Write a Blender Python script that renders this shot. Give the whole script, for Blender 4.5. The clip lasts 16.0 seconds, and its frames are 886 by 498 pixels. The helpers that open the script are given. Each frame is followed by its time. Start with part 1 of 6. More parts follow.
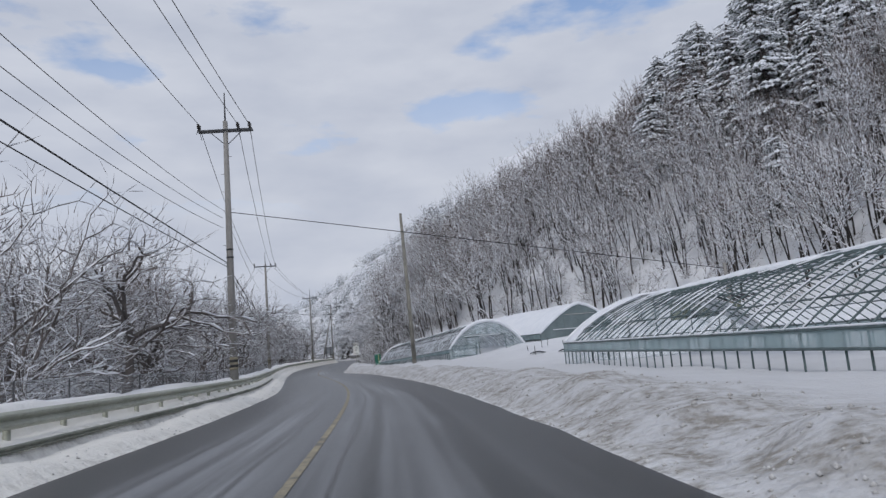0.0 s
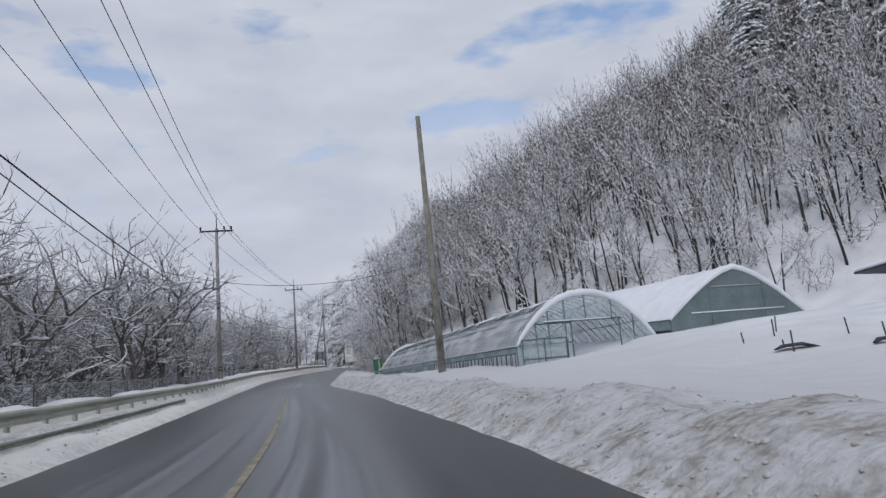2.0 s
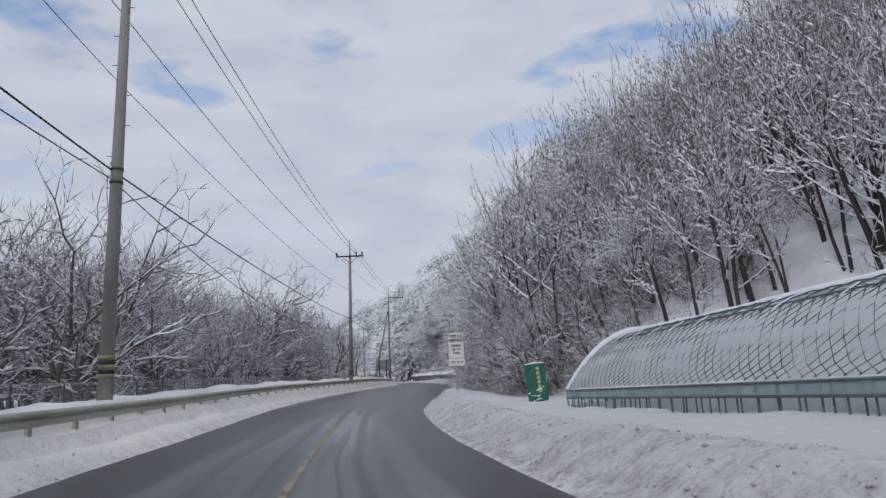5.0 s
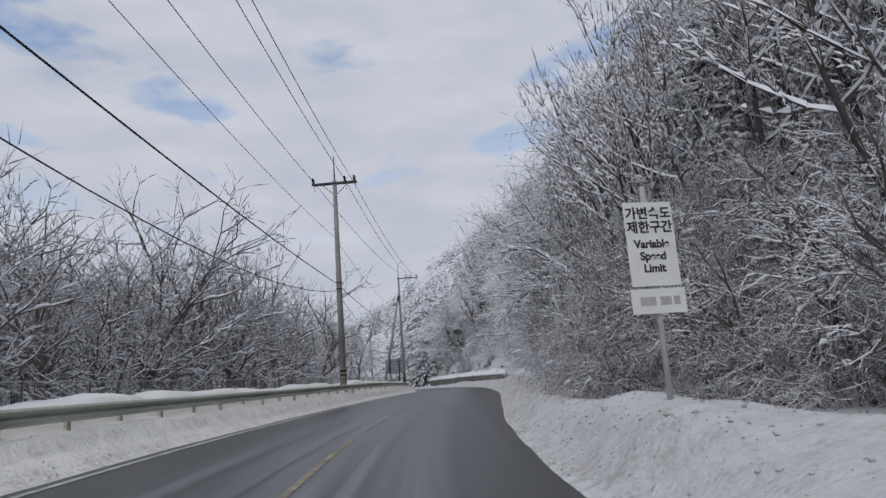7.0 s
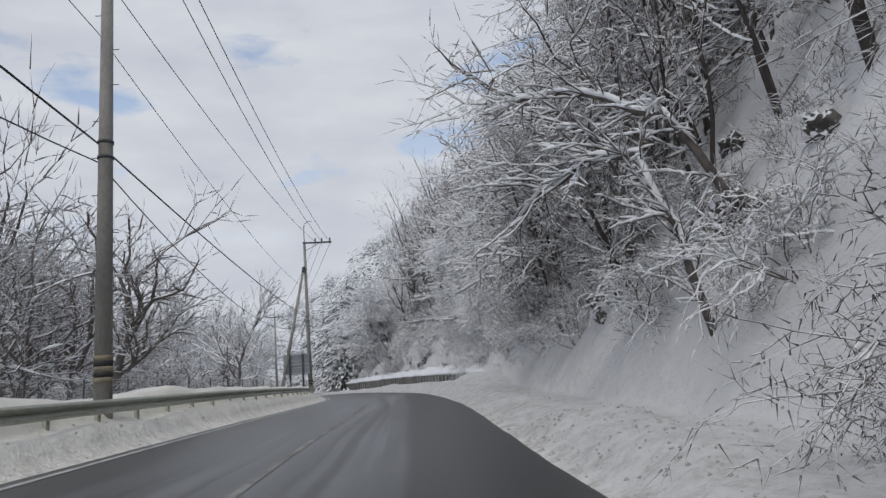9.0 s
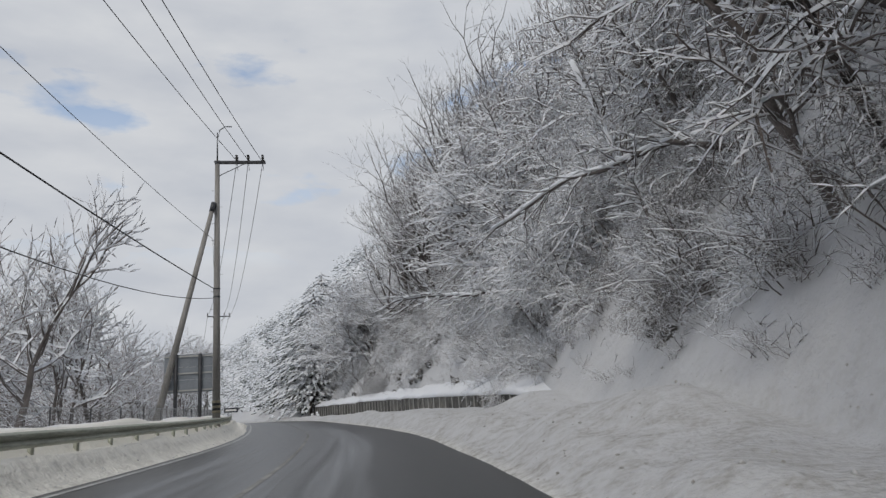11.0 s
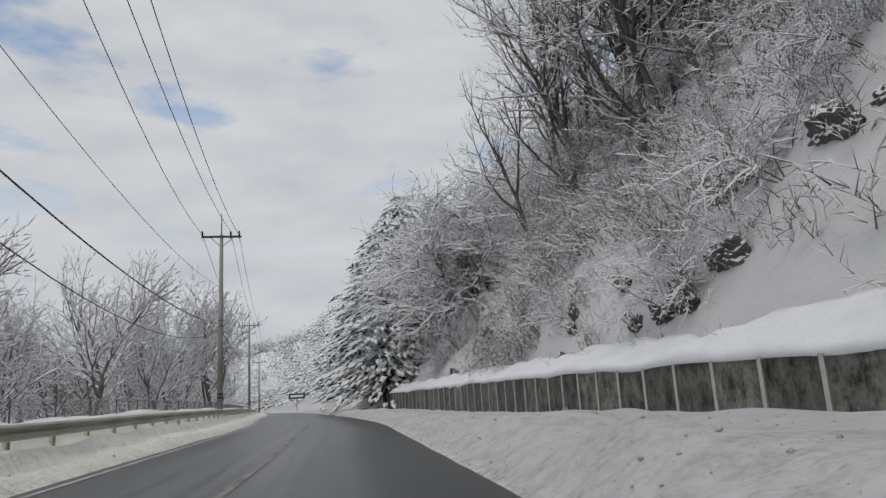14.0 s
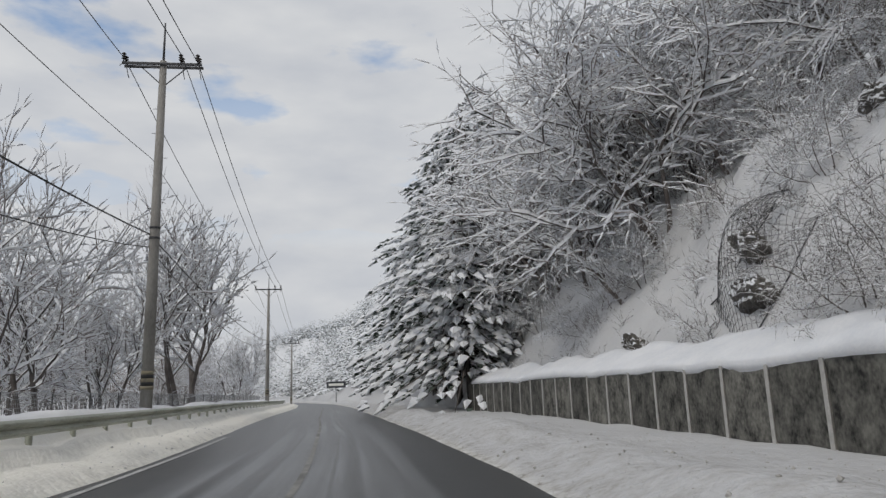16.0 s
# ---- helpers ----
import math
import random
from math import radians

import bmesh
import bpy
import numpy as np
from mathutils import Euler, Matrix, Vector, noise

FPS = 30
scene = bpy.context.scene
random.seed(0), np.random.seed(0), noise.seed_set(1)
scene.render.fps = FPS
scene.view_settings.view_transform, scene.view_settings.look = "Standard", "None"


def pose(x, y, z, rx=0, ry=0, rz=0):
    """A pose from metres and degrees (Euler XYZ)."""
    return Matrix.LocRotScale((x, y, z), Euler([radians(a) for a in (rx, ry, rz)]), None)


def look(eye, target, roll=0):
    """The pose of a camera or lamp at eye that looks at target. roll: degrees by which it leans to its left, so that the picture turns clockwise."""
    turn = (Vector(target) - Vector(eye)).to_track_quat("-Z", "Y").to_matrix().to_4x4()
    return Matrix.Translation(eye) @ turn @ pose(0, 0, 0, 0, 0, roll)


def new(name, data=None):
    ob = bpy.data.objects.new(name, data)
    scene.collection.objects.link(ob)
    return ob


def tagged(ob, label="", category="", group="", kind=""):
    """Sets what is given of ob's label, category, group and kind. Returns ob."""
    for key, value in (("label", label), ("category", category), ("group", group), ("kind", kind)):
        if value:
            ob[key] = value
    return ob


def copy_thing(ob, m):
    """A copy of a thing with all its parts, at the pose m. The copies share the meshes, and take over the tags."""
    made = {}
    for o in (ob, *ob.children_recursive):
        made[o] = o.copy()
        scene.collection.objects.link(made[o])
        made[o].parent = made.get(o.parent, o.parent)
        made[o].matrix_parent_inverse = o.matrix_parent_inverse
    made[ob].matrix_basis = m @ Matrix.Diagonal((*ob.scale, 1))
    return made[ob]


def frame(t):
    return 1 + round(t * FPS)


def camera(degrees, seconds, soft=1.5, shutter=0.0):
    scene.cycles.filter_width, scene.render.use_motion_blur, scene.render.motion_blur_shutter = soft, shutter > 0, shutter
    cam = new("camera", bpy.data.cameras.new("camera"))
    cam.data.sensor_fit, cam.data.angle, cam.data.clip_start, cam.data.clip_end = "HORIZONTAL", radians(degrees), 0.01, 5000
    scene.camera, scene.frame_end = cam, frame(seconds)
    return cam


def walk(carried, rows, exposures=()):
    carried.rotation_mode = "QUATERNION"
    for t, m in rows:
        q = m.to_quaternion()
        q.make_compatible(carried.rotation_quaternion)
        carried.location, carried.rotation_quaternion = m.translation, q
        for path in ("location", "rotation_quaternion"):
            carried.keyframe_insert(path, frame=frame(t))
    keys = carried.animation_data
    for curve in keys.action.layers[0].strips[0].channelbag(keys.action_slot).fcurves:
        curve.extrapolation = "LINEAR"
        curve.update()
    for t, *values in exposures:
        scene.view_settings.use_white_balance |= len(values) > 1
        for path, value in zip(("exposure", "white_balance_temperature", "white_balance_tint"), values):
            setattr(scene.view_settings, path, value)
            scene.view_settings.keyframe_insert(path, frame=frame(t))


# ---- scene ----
cam = camera(66.0, 16.0, soft=1.4)

PATH = [
    (0, (1.210, -1.079, 2.899), (1.169, 0.900, 3.187), -4.7),
    (0.5, (0.498, 5.354, 2.838), (0.457, 7.332, 3.129), -4.8),
    (1, (-0.196, 11.792, 2.832), (-0.241, 13.769, 3.129), -5.2),
    (1.5, (-1.013, 18.346, 2.715), (-1.054, 20.322, 3.019), -4.7),
    (2, (-2.127, 24.822, 2.613), (-2.168, 26.798, 2.923), -4.5),
    (2.5, (-3.317, 31.490, 2.560), (-3.366, 33.463, 2.879), -3.6),
    (3, (-4.787, 38.051, 2.537), (-4.858, 40.023, 2.858), -3.5),
    (3.5, (-6.442, 44.553, 2.525), (-6.541, 46.522, 2.858), -3.0),
    (4, (-8.188, 51.040, 2.555), (-8.360, 53.001, 2.913), -3.2),
    (4.2, (-8.860, 53.662, 2.555), (-9.050, 55.620, 2.915), -2.6),
    (6.3, (-15.367, 81.612, 2.132), (-15.606, 83.559, 2.523), -2.8),
    (6.5, (-15.743, 84.194, 2.176), (-15.987, 86.141, 2.562), -3.8),
    (7, (-17.051, 90.415, 2.238), (-17.275, 92.364, 2.625), -4.3),
    (7.5, (-18.193, 96.413, 2.306), (-18.356, 98.369, 2.687), -4.5),
    (8, (-18.945, 102.177, 2.326), (-19.032, 104.140, 2.702), -4.8),
    (8.5, (-19.572, 107.916, 2.331), (-19.605, 109.880, 2.705), -5.0),
    (9, (-20.077, 113.789, 2.424), (-20.078, 115.753, 2.799), -4.8),
    (9.2, (-20.245, 116.482, 2.464), (-20.233, 118.446, 2.843), -4.4),
    (11.3, (-22.111, 145.276, 2.752), (-22.080, 147.228, 3.189), -3.9),
    (11.5, (-22.423, 147.996, 2.797), (-22.395, 149.948, 3.234), -3.7),
    (12, (-23.191, 154.714, 2.817), (-23.182, 156.666, 3.251), -3.2),
    (12.5, (-23.956, 160.688, 2.861), (-23.989, 162.642, 3.285), -3.3),
    (13, (-24.932, 166.659, 2.814), (-25.005, 168.613, 3.233), -3.7),
    (13.5, (-26.152, 172.701, 2.816), (-26.288, 174.654, 3.229), -4.0),
    (14, (-27.559, 178.647, 2.761), (-27.772, 180.592, 3.176), -3.4),
    (14.5, (-29.179, 184.596, 2.792), (-29.447, 186.532, 3.216), -1.9),
    (15, (-30.918, 190.943, 2.815), (-31.214, 192.877, 3.229), -2.4),
    (15.5, (-32.776, 197.113, 2.982), (-33.086, 199.047, 3.386), -1.5),
    (16, (-34.585, 203.054, 2.943), (-34.931, 204.984, 3.341), -2.0),
]
walk(cam, [(t, look(eye, target, roll)) for t, eye, target, roll in PATH],
     [(0, 0.03, 6290, 11), (4.2, 0.03, 6290, 11), (7, 0.0, 6400, 11), (8, 0.02, 6500, 10), (8.5, 0.12, 6550, 9.5), (9, 0.14, 6600, 9), (12.5, 0.04, 6850, 8), (16, 0.1, 6900, 8)])

# ---- sky and light ----
SUN_EL, SUN_AZ = 50.0, 204.0
world = bpy.data.worlds.new("sky")
scene.world = world
world.use_nodes = True
wn, wl = world.node_tree.nodes, world.node_tree.links
wn.clear()
w_out = wn.new("ShaderNodeOutputWorld")
sky = wn.new("ShaderNodeTexSky")
sky.sky_type, sky.sun_disc = "NISHITA", False
sky.sun_elevation, sky.sun_rotation = radians(SUN_EL), radians(SUN_AZ)
sky_bg = wn.new("ShaderNodeBackground")
sky_bg.inputs["Strength"].default_value = 0.17
wl.new(sky.outputs[0], sky_bg.inputs["Color"])
cloud_bg = wn.new("ShaderNodeBackground")
coord = wn.new("ShaderNodeTexCoord")
stretch = wn.new("ShaderNodeMapping")
stretch.inputs["Scale"].default_value = (1.3, 1.5, 3.6)
stretch.inputs["Location"].default_value = (0.35, 0.2, 0.1)
puffs = wn.new("ShaderNodeTexNoise")
puffs.inputs["Scale"].default_value = 3.2
puffs.inputs["Detail"].default_value = 7.0
puffs.inputs["Roughness"].default_value = 0.52
cover = wn.new("ShaderNodeValToRGB")
cover.color_ramp.elements[0].position, cover.color_ramp.elements[1].position = 0.345, 0.465
cover.color_ramp.elements[0].color, cover.color_ramp.elements[1].color = (0.0, 0.0, 0.0, 1), (1, 1, 1, 1)
tone = wn.new("ShaderNodeTexNoise")
tone.inputs["Scale"].default_value = 5.0
tone.inputs["Detail"].default_value = 5.0
shade = wn.new("ShaderNodeValToRGB")
shade.color_ramp.elements[0].position, shade.color_ramp.elements[1].position = 0.3, 0.7
shade.color_ramp.elements[0].color, shade.color_ramp.elements[1].color = (0.475, 0.508, 0.585, 1), (0.59, 0.615, 0.672, 1)
mix_sky = wn.new("ShaderNodeMixShader")
wl.new(coord.outputs["Generated"], stretch.inputs["Vector"])
wl.new(stretch.outputs[0], puffs.inputs["Vector"])
wl.new(stretch.outputs[0], tone.inputs["Vector"])
wl.new(puffs.outputs["Fac"], cover.inputs[0])
wl.new(tone.outputs["Fac"], shade.inputs[0])
wl.new(shade.outputs[0], cloud_bg.inputs["Color"])
# cloud closes towards the horizon
up_down, haze, full = wn.new("ShaderNodeSeparateXYZ"), wn.new("ShaderNodeMapRange"), wn.new("ShaderNodeMath")
haze.inputs[1].default_value, haze.inputs[2].default_value = 0.20, 0.48
haze.inputs[3].default_value, haze.inputs[4].default_value = 1.0, 0.0
full.operation = "MAXIMUM"
wl.new(coord.outputs["Generated"], up_down.inputs[0])
wl.new(up_down.outputs[2], haze.inputs[0])
wl.new(haze.outputs[0], full.inputs[0])
wl.new(cover.outputs[0], full.inputs[1])
wl.new(full.outputs[0], mix_sky.inputs[0])
wl.new(sky_bg.outputs[0], mix_sky.inputs[1])
wl.new(cloud_bg.outputs[0], mix_sky.inputs[2])
wl.new(mix_sky.outputs[0], w_out.inputs["Surface"])

sun = new("sun", bpy.data.lights.new("sun", "SUN"))
sun.data.energy, sun.data.angle, sun.data.color = 0.75, radians(14), (1.0, 0.95, 0.88)
saz = radians(SUN_AZ)
sun.matrix_world = look((0, 0, 0), (-math.sin(saz) * math.cos(radians(SUN_EL)), -math.cos(saz) * math.cos(radians(SUN_EL)), -math.sin(radians(SUN_EL))))


# ---- materials ----
def material(name, low, high, rough=0.8, scale=6.0, fine=60.0, bump=0.3, metal=0.0, stretch=(1, 1, 1), random_tint=0.0, depth=0.02, shift=False):
    """Two colours mixed by a coarse and a fine noise, with relief of the fine one."""
    m = bpy.data.materials.new(name)
    m.use_nodes = True
    n, k = m.node_tree.nodes, m.node_tree.links
    b = n["Principled BSDF"]
    tc, mp = n.new("ShaderNodeTexCoord"), n.new("ShaderNodeMapping")
    mp.inputs["Scale"].default_value = stretch
    k.new(tc.outputs["Object"], mp.inputs["Vector"])
    if shift:
        who, far = n.new("ShaderNodeObjectInfo"), n.new("ShaderNodeMath")
        far.operation = "MULTIPLY"
        far.inputs[1].default_value = 97.0
        k.new(who.outputs["Random"], far.inputs[0])
        k.new(far.outputs[0], mp.inputs["Location"])
    big, small = n.new("ShaderNodeTexNoise"), n.new("ShaderNodeTexNoise")
    big.inputs["Scale"].default_value, small.inputs["Scale"].default_value = scale, fine
    big.inputs["Detail"].default_value = small.inputs["Detail"].default_value = 4.0
    k.new(mp.outputs[0], big.inputs["Vector"])
    k.new(mp.outputs[0], small.inputs["Vector"])
    add = n.new("ShaderNodeMath")
    add.operation = "MULTIPLY_ADD"
    add.inputs[1].default_value = 0.4
    k.new(small.outputs["Fac"], add.inputs[0])
    half = n.new("ShaderNodeMath")
    half.operation = "MULTIPLY"
    half.inputs[1].default_value = 0.6
    k.new(big.outputs["Fac"], half.inputs[0])
    k.new(half.outputs[0], add.inputs[2])
    ramp = n.new("ShaderNodeValToRGB")
    ramp.color_ramp.elements[0].position, ramp.color_ramp.elements[1].position = 0.35, 0.65
    ramp.color_ramp.elements[0].color, ramp.color_ramp.elements[1].color = (*low, 1), (*high, 1)
    k.new(add.outputs[0], ramp.inputs[0])
    last = ramp.outputs[0]
    if random_tint:
        info, hsv, mul = n.new("ShaderNodeObjectInfo"), n.new("ShaderNodeHueSaturation"), n.new("ShaderNodeMapRange")
        mul.inputs[3].default_value, mul.inputs[4].default_value = 1 - random_tint, 1 + random_tint
        k.new(info.outputs["Random"], mul.inputs[0])
        k.new(mul.outputs[0], hsv.inputs["Value"])
        k.new(last, hsv.inputs["Color"])
        last = hsv.outputs[0]
    k.new(last, b.inputs["Base Color"])
    b.inputs["Roughness"].default_value, b.inputs["Metallic"].default_value = rough, metal
    if bump:
        bp = n.new("ShaderNodeBump")
        bp.inputs["Strength"].default_value, bp.inputs["Distance"].default_value = bump, depth
        k.new(add.outputs[0], bp.inputs["Height"])
        k.new(bp.outputs[0], b.inputs["Normal"])
    return m


SNOW = material("snow", (0.76, 0.78, 0.82), (0.88, 0.89, 0.91), 0.75, 1.2, 14.0, 0.35, depth=0.05)
TREE_SNOW = material("branch snow", (0.78, 0.80, 0.84), (0.90, 0.91, 0.93), 0.8, 3.0, 30.0, 0.2)
BARK = material("bark", (0.07, 0.062, 0.057), (0.19, 0.165, 0.152), 0.9, 3.0, 40.0, 0.5, random_tint=0.25)
TWIG = material("twigs", (0.14, 0.118, 0.108), (0.27, 0.23, 0.212), 0.9, 0.5, 9.0, 0.0, random_tint=0.2)
# greyer than NEEDLE: the muting of distance is put into the colour
HAZED_NEEDLE = material("hazed needles", (0.12, 0.135, 0.13), (0.23, 0.25, 0.24), 0.9, 0.3, 3.0, 0.0)
FAR_BARK = material("far bark", (0.026, 0.022, 0.020), (0.07, 0.06, 0.055), 0.9, 0.12, 2.0, 0.0)
LEFT_TWIG = material("dark twigs", (0.11, 0.095, 0.088), (0.24, 0.21, 0.195), 0.9, 0.5, 9.0, 0.0, random_tint=0.2)
FAR_TWIG = material("far twigs", (0.11, 0.088, 0.079), (0.235, 0.19, 0.172), 0.9, 0.05, 0.7, 0.0)
CLOD = material("dirty snow lumps", (0.34, 0.32, 0.29), (0.66, 0.655, 0.65), 0.8, 1.5, 25.0, 0.3)
NEEDLE = material("needles", (0.045, 0.065, 0.055), (0.11, 0.135, 0.11), 0.85, 2.0, 20.0, 0.0)
CONCRETE = material("pole concrete", (0.20, 0.19, 0.175), (0.36, 0.345, 0.32), 0.85, 2.0, 30.0, 0.3, stretch=(1, 1, 0.25))
LICHEN = material("lichen-stained concrete", (0.13, 0.125, 0.11), (0.38, 0.36, 0.305), 0.9, 1.6, 10.0, 0.5, stretch=(1, 1, 0.6))
WALL_CONCRETE = material("stained concrete", (0.012, 0.012, 0.011), (0.19, 0.185, 0.165), 0.9, 3.2, 15.0, 0.5, stretch=(1, 1, 0.75), random_tint=0.35, shift=True)
POST_PALE = material("weathered pale steel", (0.36, 0.35, 0.33), (0.52, 0.51, 0.49), 0.6, 4.0, 30.0, 0.2)
STEEL = material("galvanised steel", (0.30, 0.31, 0.32), (0.48, 0.49, 0.50), 0.45, 5.0, 40.0, 0.15, metal=0.6)
DARK_STEEL = material("dark steel", (0.035, 0.037, 0.04), (0.09, 0.09, 0.095), 0.5, 6.0, 50.0, 0.1, metal=0.3)
RAIL = material("dirty guardrail", (0.29, 0.30, 0.24), (0.50, 0.51, 0.44), 0.55, 1.5, 18.0, 0.2, metal=0.3, stretch=(1, 0.3, 1))
LOW_RAIL = material("dark dirty rail", (0.10, 0.11, 0.09), (0.28, 0.29, 0.24), 0.65, 1.2, 14.0, 0.3, metal=0.2, stretch=(1, 0.3, 1))
GREEN_STEEL = material("green painted tube", (0.05, 0.075, 0.075), (0.14, 0.19, 0.19), 0.5, 3.0, 20.0, 0.1, metal=0.2)
CABLE = material("black cable", (0.015, 0.015, 0.017), (0.04, 0.04, 0.042), 0.6, 3.0, 30.0, 0.0)
PORCELAIN = material("dark porcelain", (0.03, 0.025, 0.022), (0.07, 0.06, 0.055), 0.3, 5.0, 30.0, 0.0)
WHITE_PAINT = material("sign white", (0.74, 0.735, 0.68), (0.86, 0.855, 0.80), 0.5, 2.0, 25.0, 0.05)
YELLOW = material("worn yellow", (0.12, 0.115, 0.10), (0.40, 0.345, 0.225), 0.7, 3.0, 30.0, 0.1)
BLACK = material("black paint", (0.012, 0.012, 0.013), (0.035, 0.035, 0.035), 0.6, 4.0, 30.0, 0.0)
GREEN_SIGN = material("sign green", (0.015, 0.10, 0.065), (0.03, 0.17, 0.11), 0.5, 2.0, 20.0, 0.05)
PALE_YELLOW = material("faded lettering", (0.45, 0.42, 0.16), (0.62, 0.58, 0.28), 0.6, 3.0, 30.0, 0.0)
SIGN_BACK = material("bare sign metal", (0.20, 0.22, 0.24), (0.30, 0.32, 0.34), 0.5, 1.5, 20.0, 0.05, metal=0.3)
ROCK = material("dark rock", (0.04, 0.038, 0.035), (0.17, 0.16, 0.145), 0.95, 1.5, 10.0, 0.7, depth=0.08)
OLIVE = material("olive wall sheet", (0.20, 0.22, 0.14), (0.30, 0.32, 0.22), 0.7, 1.0, 12.0, 0.1)
TARP = material("dark tarpaulin", (0.02, 0.022, 0.028), (0.06, 0.065, 0.075), 0.6, 2.0, 15.0, 0.3)
SHADE_SHEET = material("grey shade sheet", (0.11, 0.145, 0.15), (0.19, 0.235, 0.24), 0.7, 1.0, 10.0, 0.1)
PALE_LINE = material("bleached line", (0.10, 0.10, 0.097), (0.34, 0.335, 0.315), 0.75, 0.9, 14.0, 0.1)
WHITE_LINE = material("worn white line", (0.30, 0.30, 0.30), (0.60, 0.60, 0.59), 0.7, 2.5, 25.0, 0.1)


def thin_snow():
    """Snow thin enough on its film to let daylight through."""
    m = bpy.data.materials.new("thin snow")
    m.use_nodes = True
    n, k = m.node_tree.nodes, m.node_tree.links
    b = n["Principled BSDF"]
    b.inputs["Base Color"].default_value = (0.78, 0.80, 0.83, 1)
    b.inputs["Roughness"].default_value = 0.8
    glow, mix, nz, mr = n.new("ShaderNodeBsdfTranslucent"), n.new("ShaderNodeMixShader"), n.new("ShaderNodeTexNoise"), n.new("ShaderNodeMapRange")
    glow.inputs["Color"].default_value = (0.90, 0.93, 0.95, 1)
    nz.inputs["Scale"].default_value = 1.5
    mr.inputs[3].default_value, mr.inputs[4].default_value = 0.4, 0.65
    k.new(nz.outputs["Fac"], mr.inputs[0])
    k.new(mr.outputs[0], mix.inputs[0])
    k.new(b.outputs[0], mix.inputs[1])
    k.new(glow.outputs[0], mix.inputs[2])
    k.new(mix.outputs[0], n["Material Output"].inputs["Surface"])
    return m


THIN_SNOW = thin_snow()


def film_sheet(name, tint, low, high):
    """Greenhouse plastic, milky with frost and a dusting of snow."""
    m = bpy.data.materials.new(name)
    m.use_nodes = True
    n, k = m.node_tree.nodes, m.node_tree.links
    b = n["Principled BSDF"]
    b.inputs["Base Color"].default_value = (*tint, 1)
    b.inputs["Roughness"].default_value = 0.25
    clear, mix, nz, mr = n.new("ShaderNodeBsdfTransparent"), n.new("ShaderNodeMixShader"), n.new("ShaderNodeTexNoise"), n.new("ShaderNodeMapRange")
    soft, milk = n.new("ShaderNodeBsdfTranslucent"), n.new("ShaderNodeMixShader")
    soft.inputs["Color"].default_value = (*tint, 1)
    milk.inputs[0].default_value = 0.5
    k.new(b.outputs[0], milk.inputs[1])
    k.new(soft.outputs[0], milk.inputs[2])
    nz.inputs["Scale"].default_value, nz.inputs["Detail"].default_value = 0.9, 5.0
    mr.inputs[1].default_value, mr.inputs[2].default_value = 0.35, 0.7
    mr.inputs[3].default_value, mr.inputs[4].default_value = low, high
    tc = n.new("ShaderNodeTexCoord")
    k.new(tc.outputs["Object"], nz.inputs["Vector"])
    k.new(nz.outputs["Fac"], mr.inputs[0])
    k.new(mr.outputs[0], mix.inputs[0])
    k.new(clear.outputs[0], mix.inputs[1])
    k.new(milk.outputs[0], mix.inputs[2])
    k.new(mix.outputs[0], n["Material Output"].inputs["Surface"])
    return m


FILM = film_sheet("clear greenhouse film", (0.70, 0.80, 0.81), 0.08, 0.38)
FROST = film_sheet("frosted greenhouse film", (0.80, 0.85, 0.87), 0.12, 0.45)
BAND_FILM = film_sheet("side band film", (0.46, 0.57, 0.58), 0.5, 0.85)


def noise_mix(n, k, vector, scale, detail, low, high, out_low, out_high):
    nz, mr = n.new("ShaderNodeTexNoise"), n.new("ShaderNodeMapRange")
    nz.inputs["Scale"].default_value, nz.inputs["Detail"].default_value = scale, detail
    k.new(vector, nz.inputs["Vector"])
    mr.inputs[1].default_value, mr.inputs[2].default_value = low, high
    mr.inputs[3].default_value, mr.inputs[4].default_value = out_low, out_high
    k.new(nz.outputs["Fac"], mr.inputs[0])
    return mr.outputs[0]


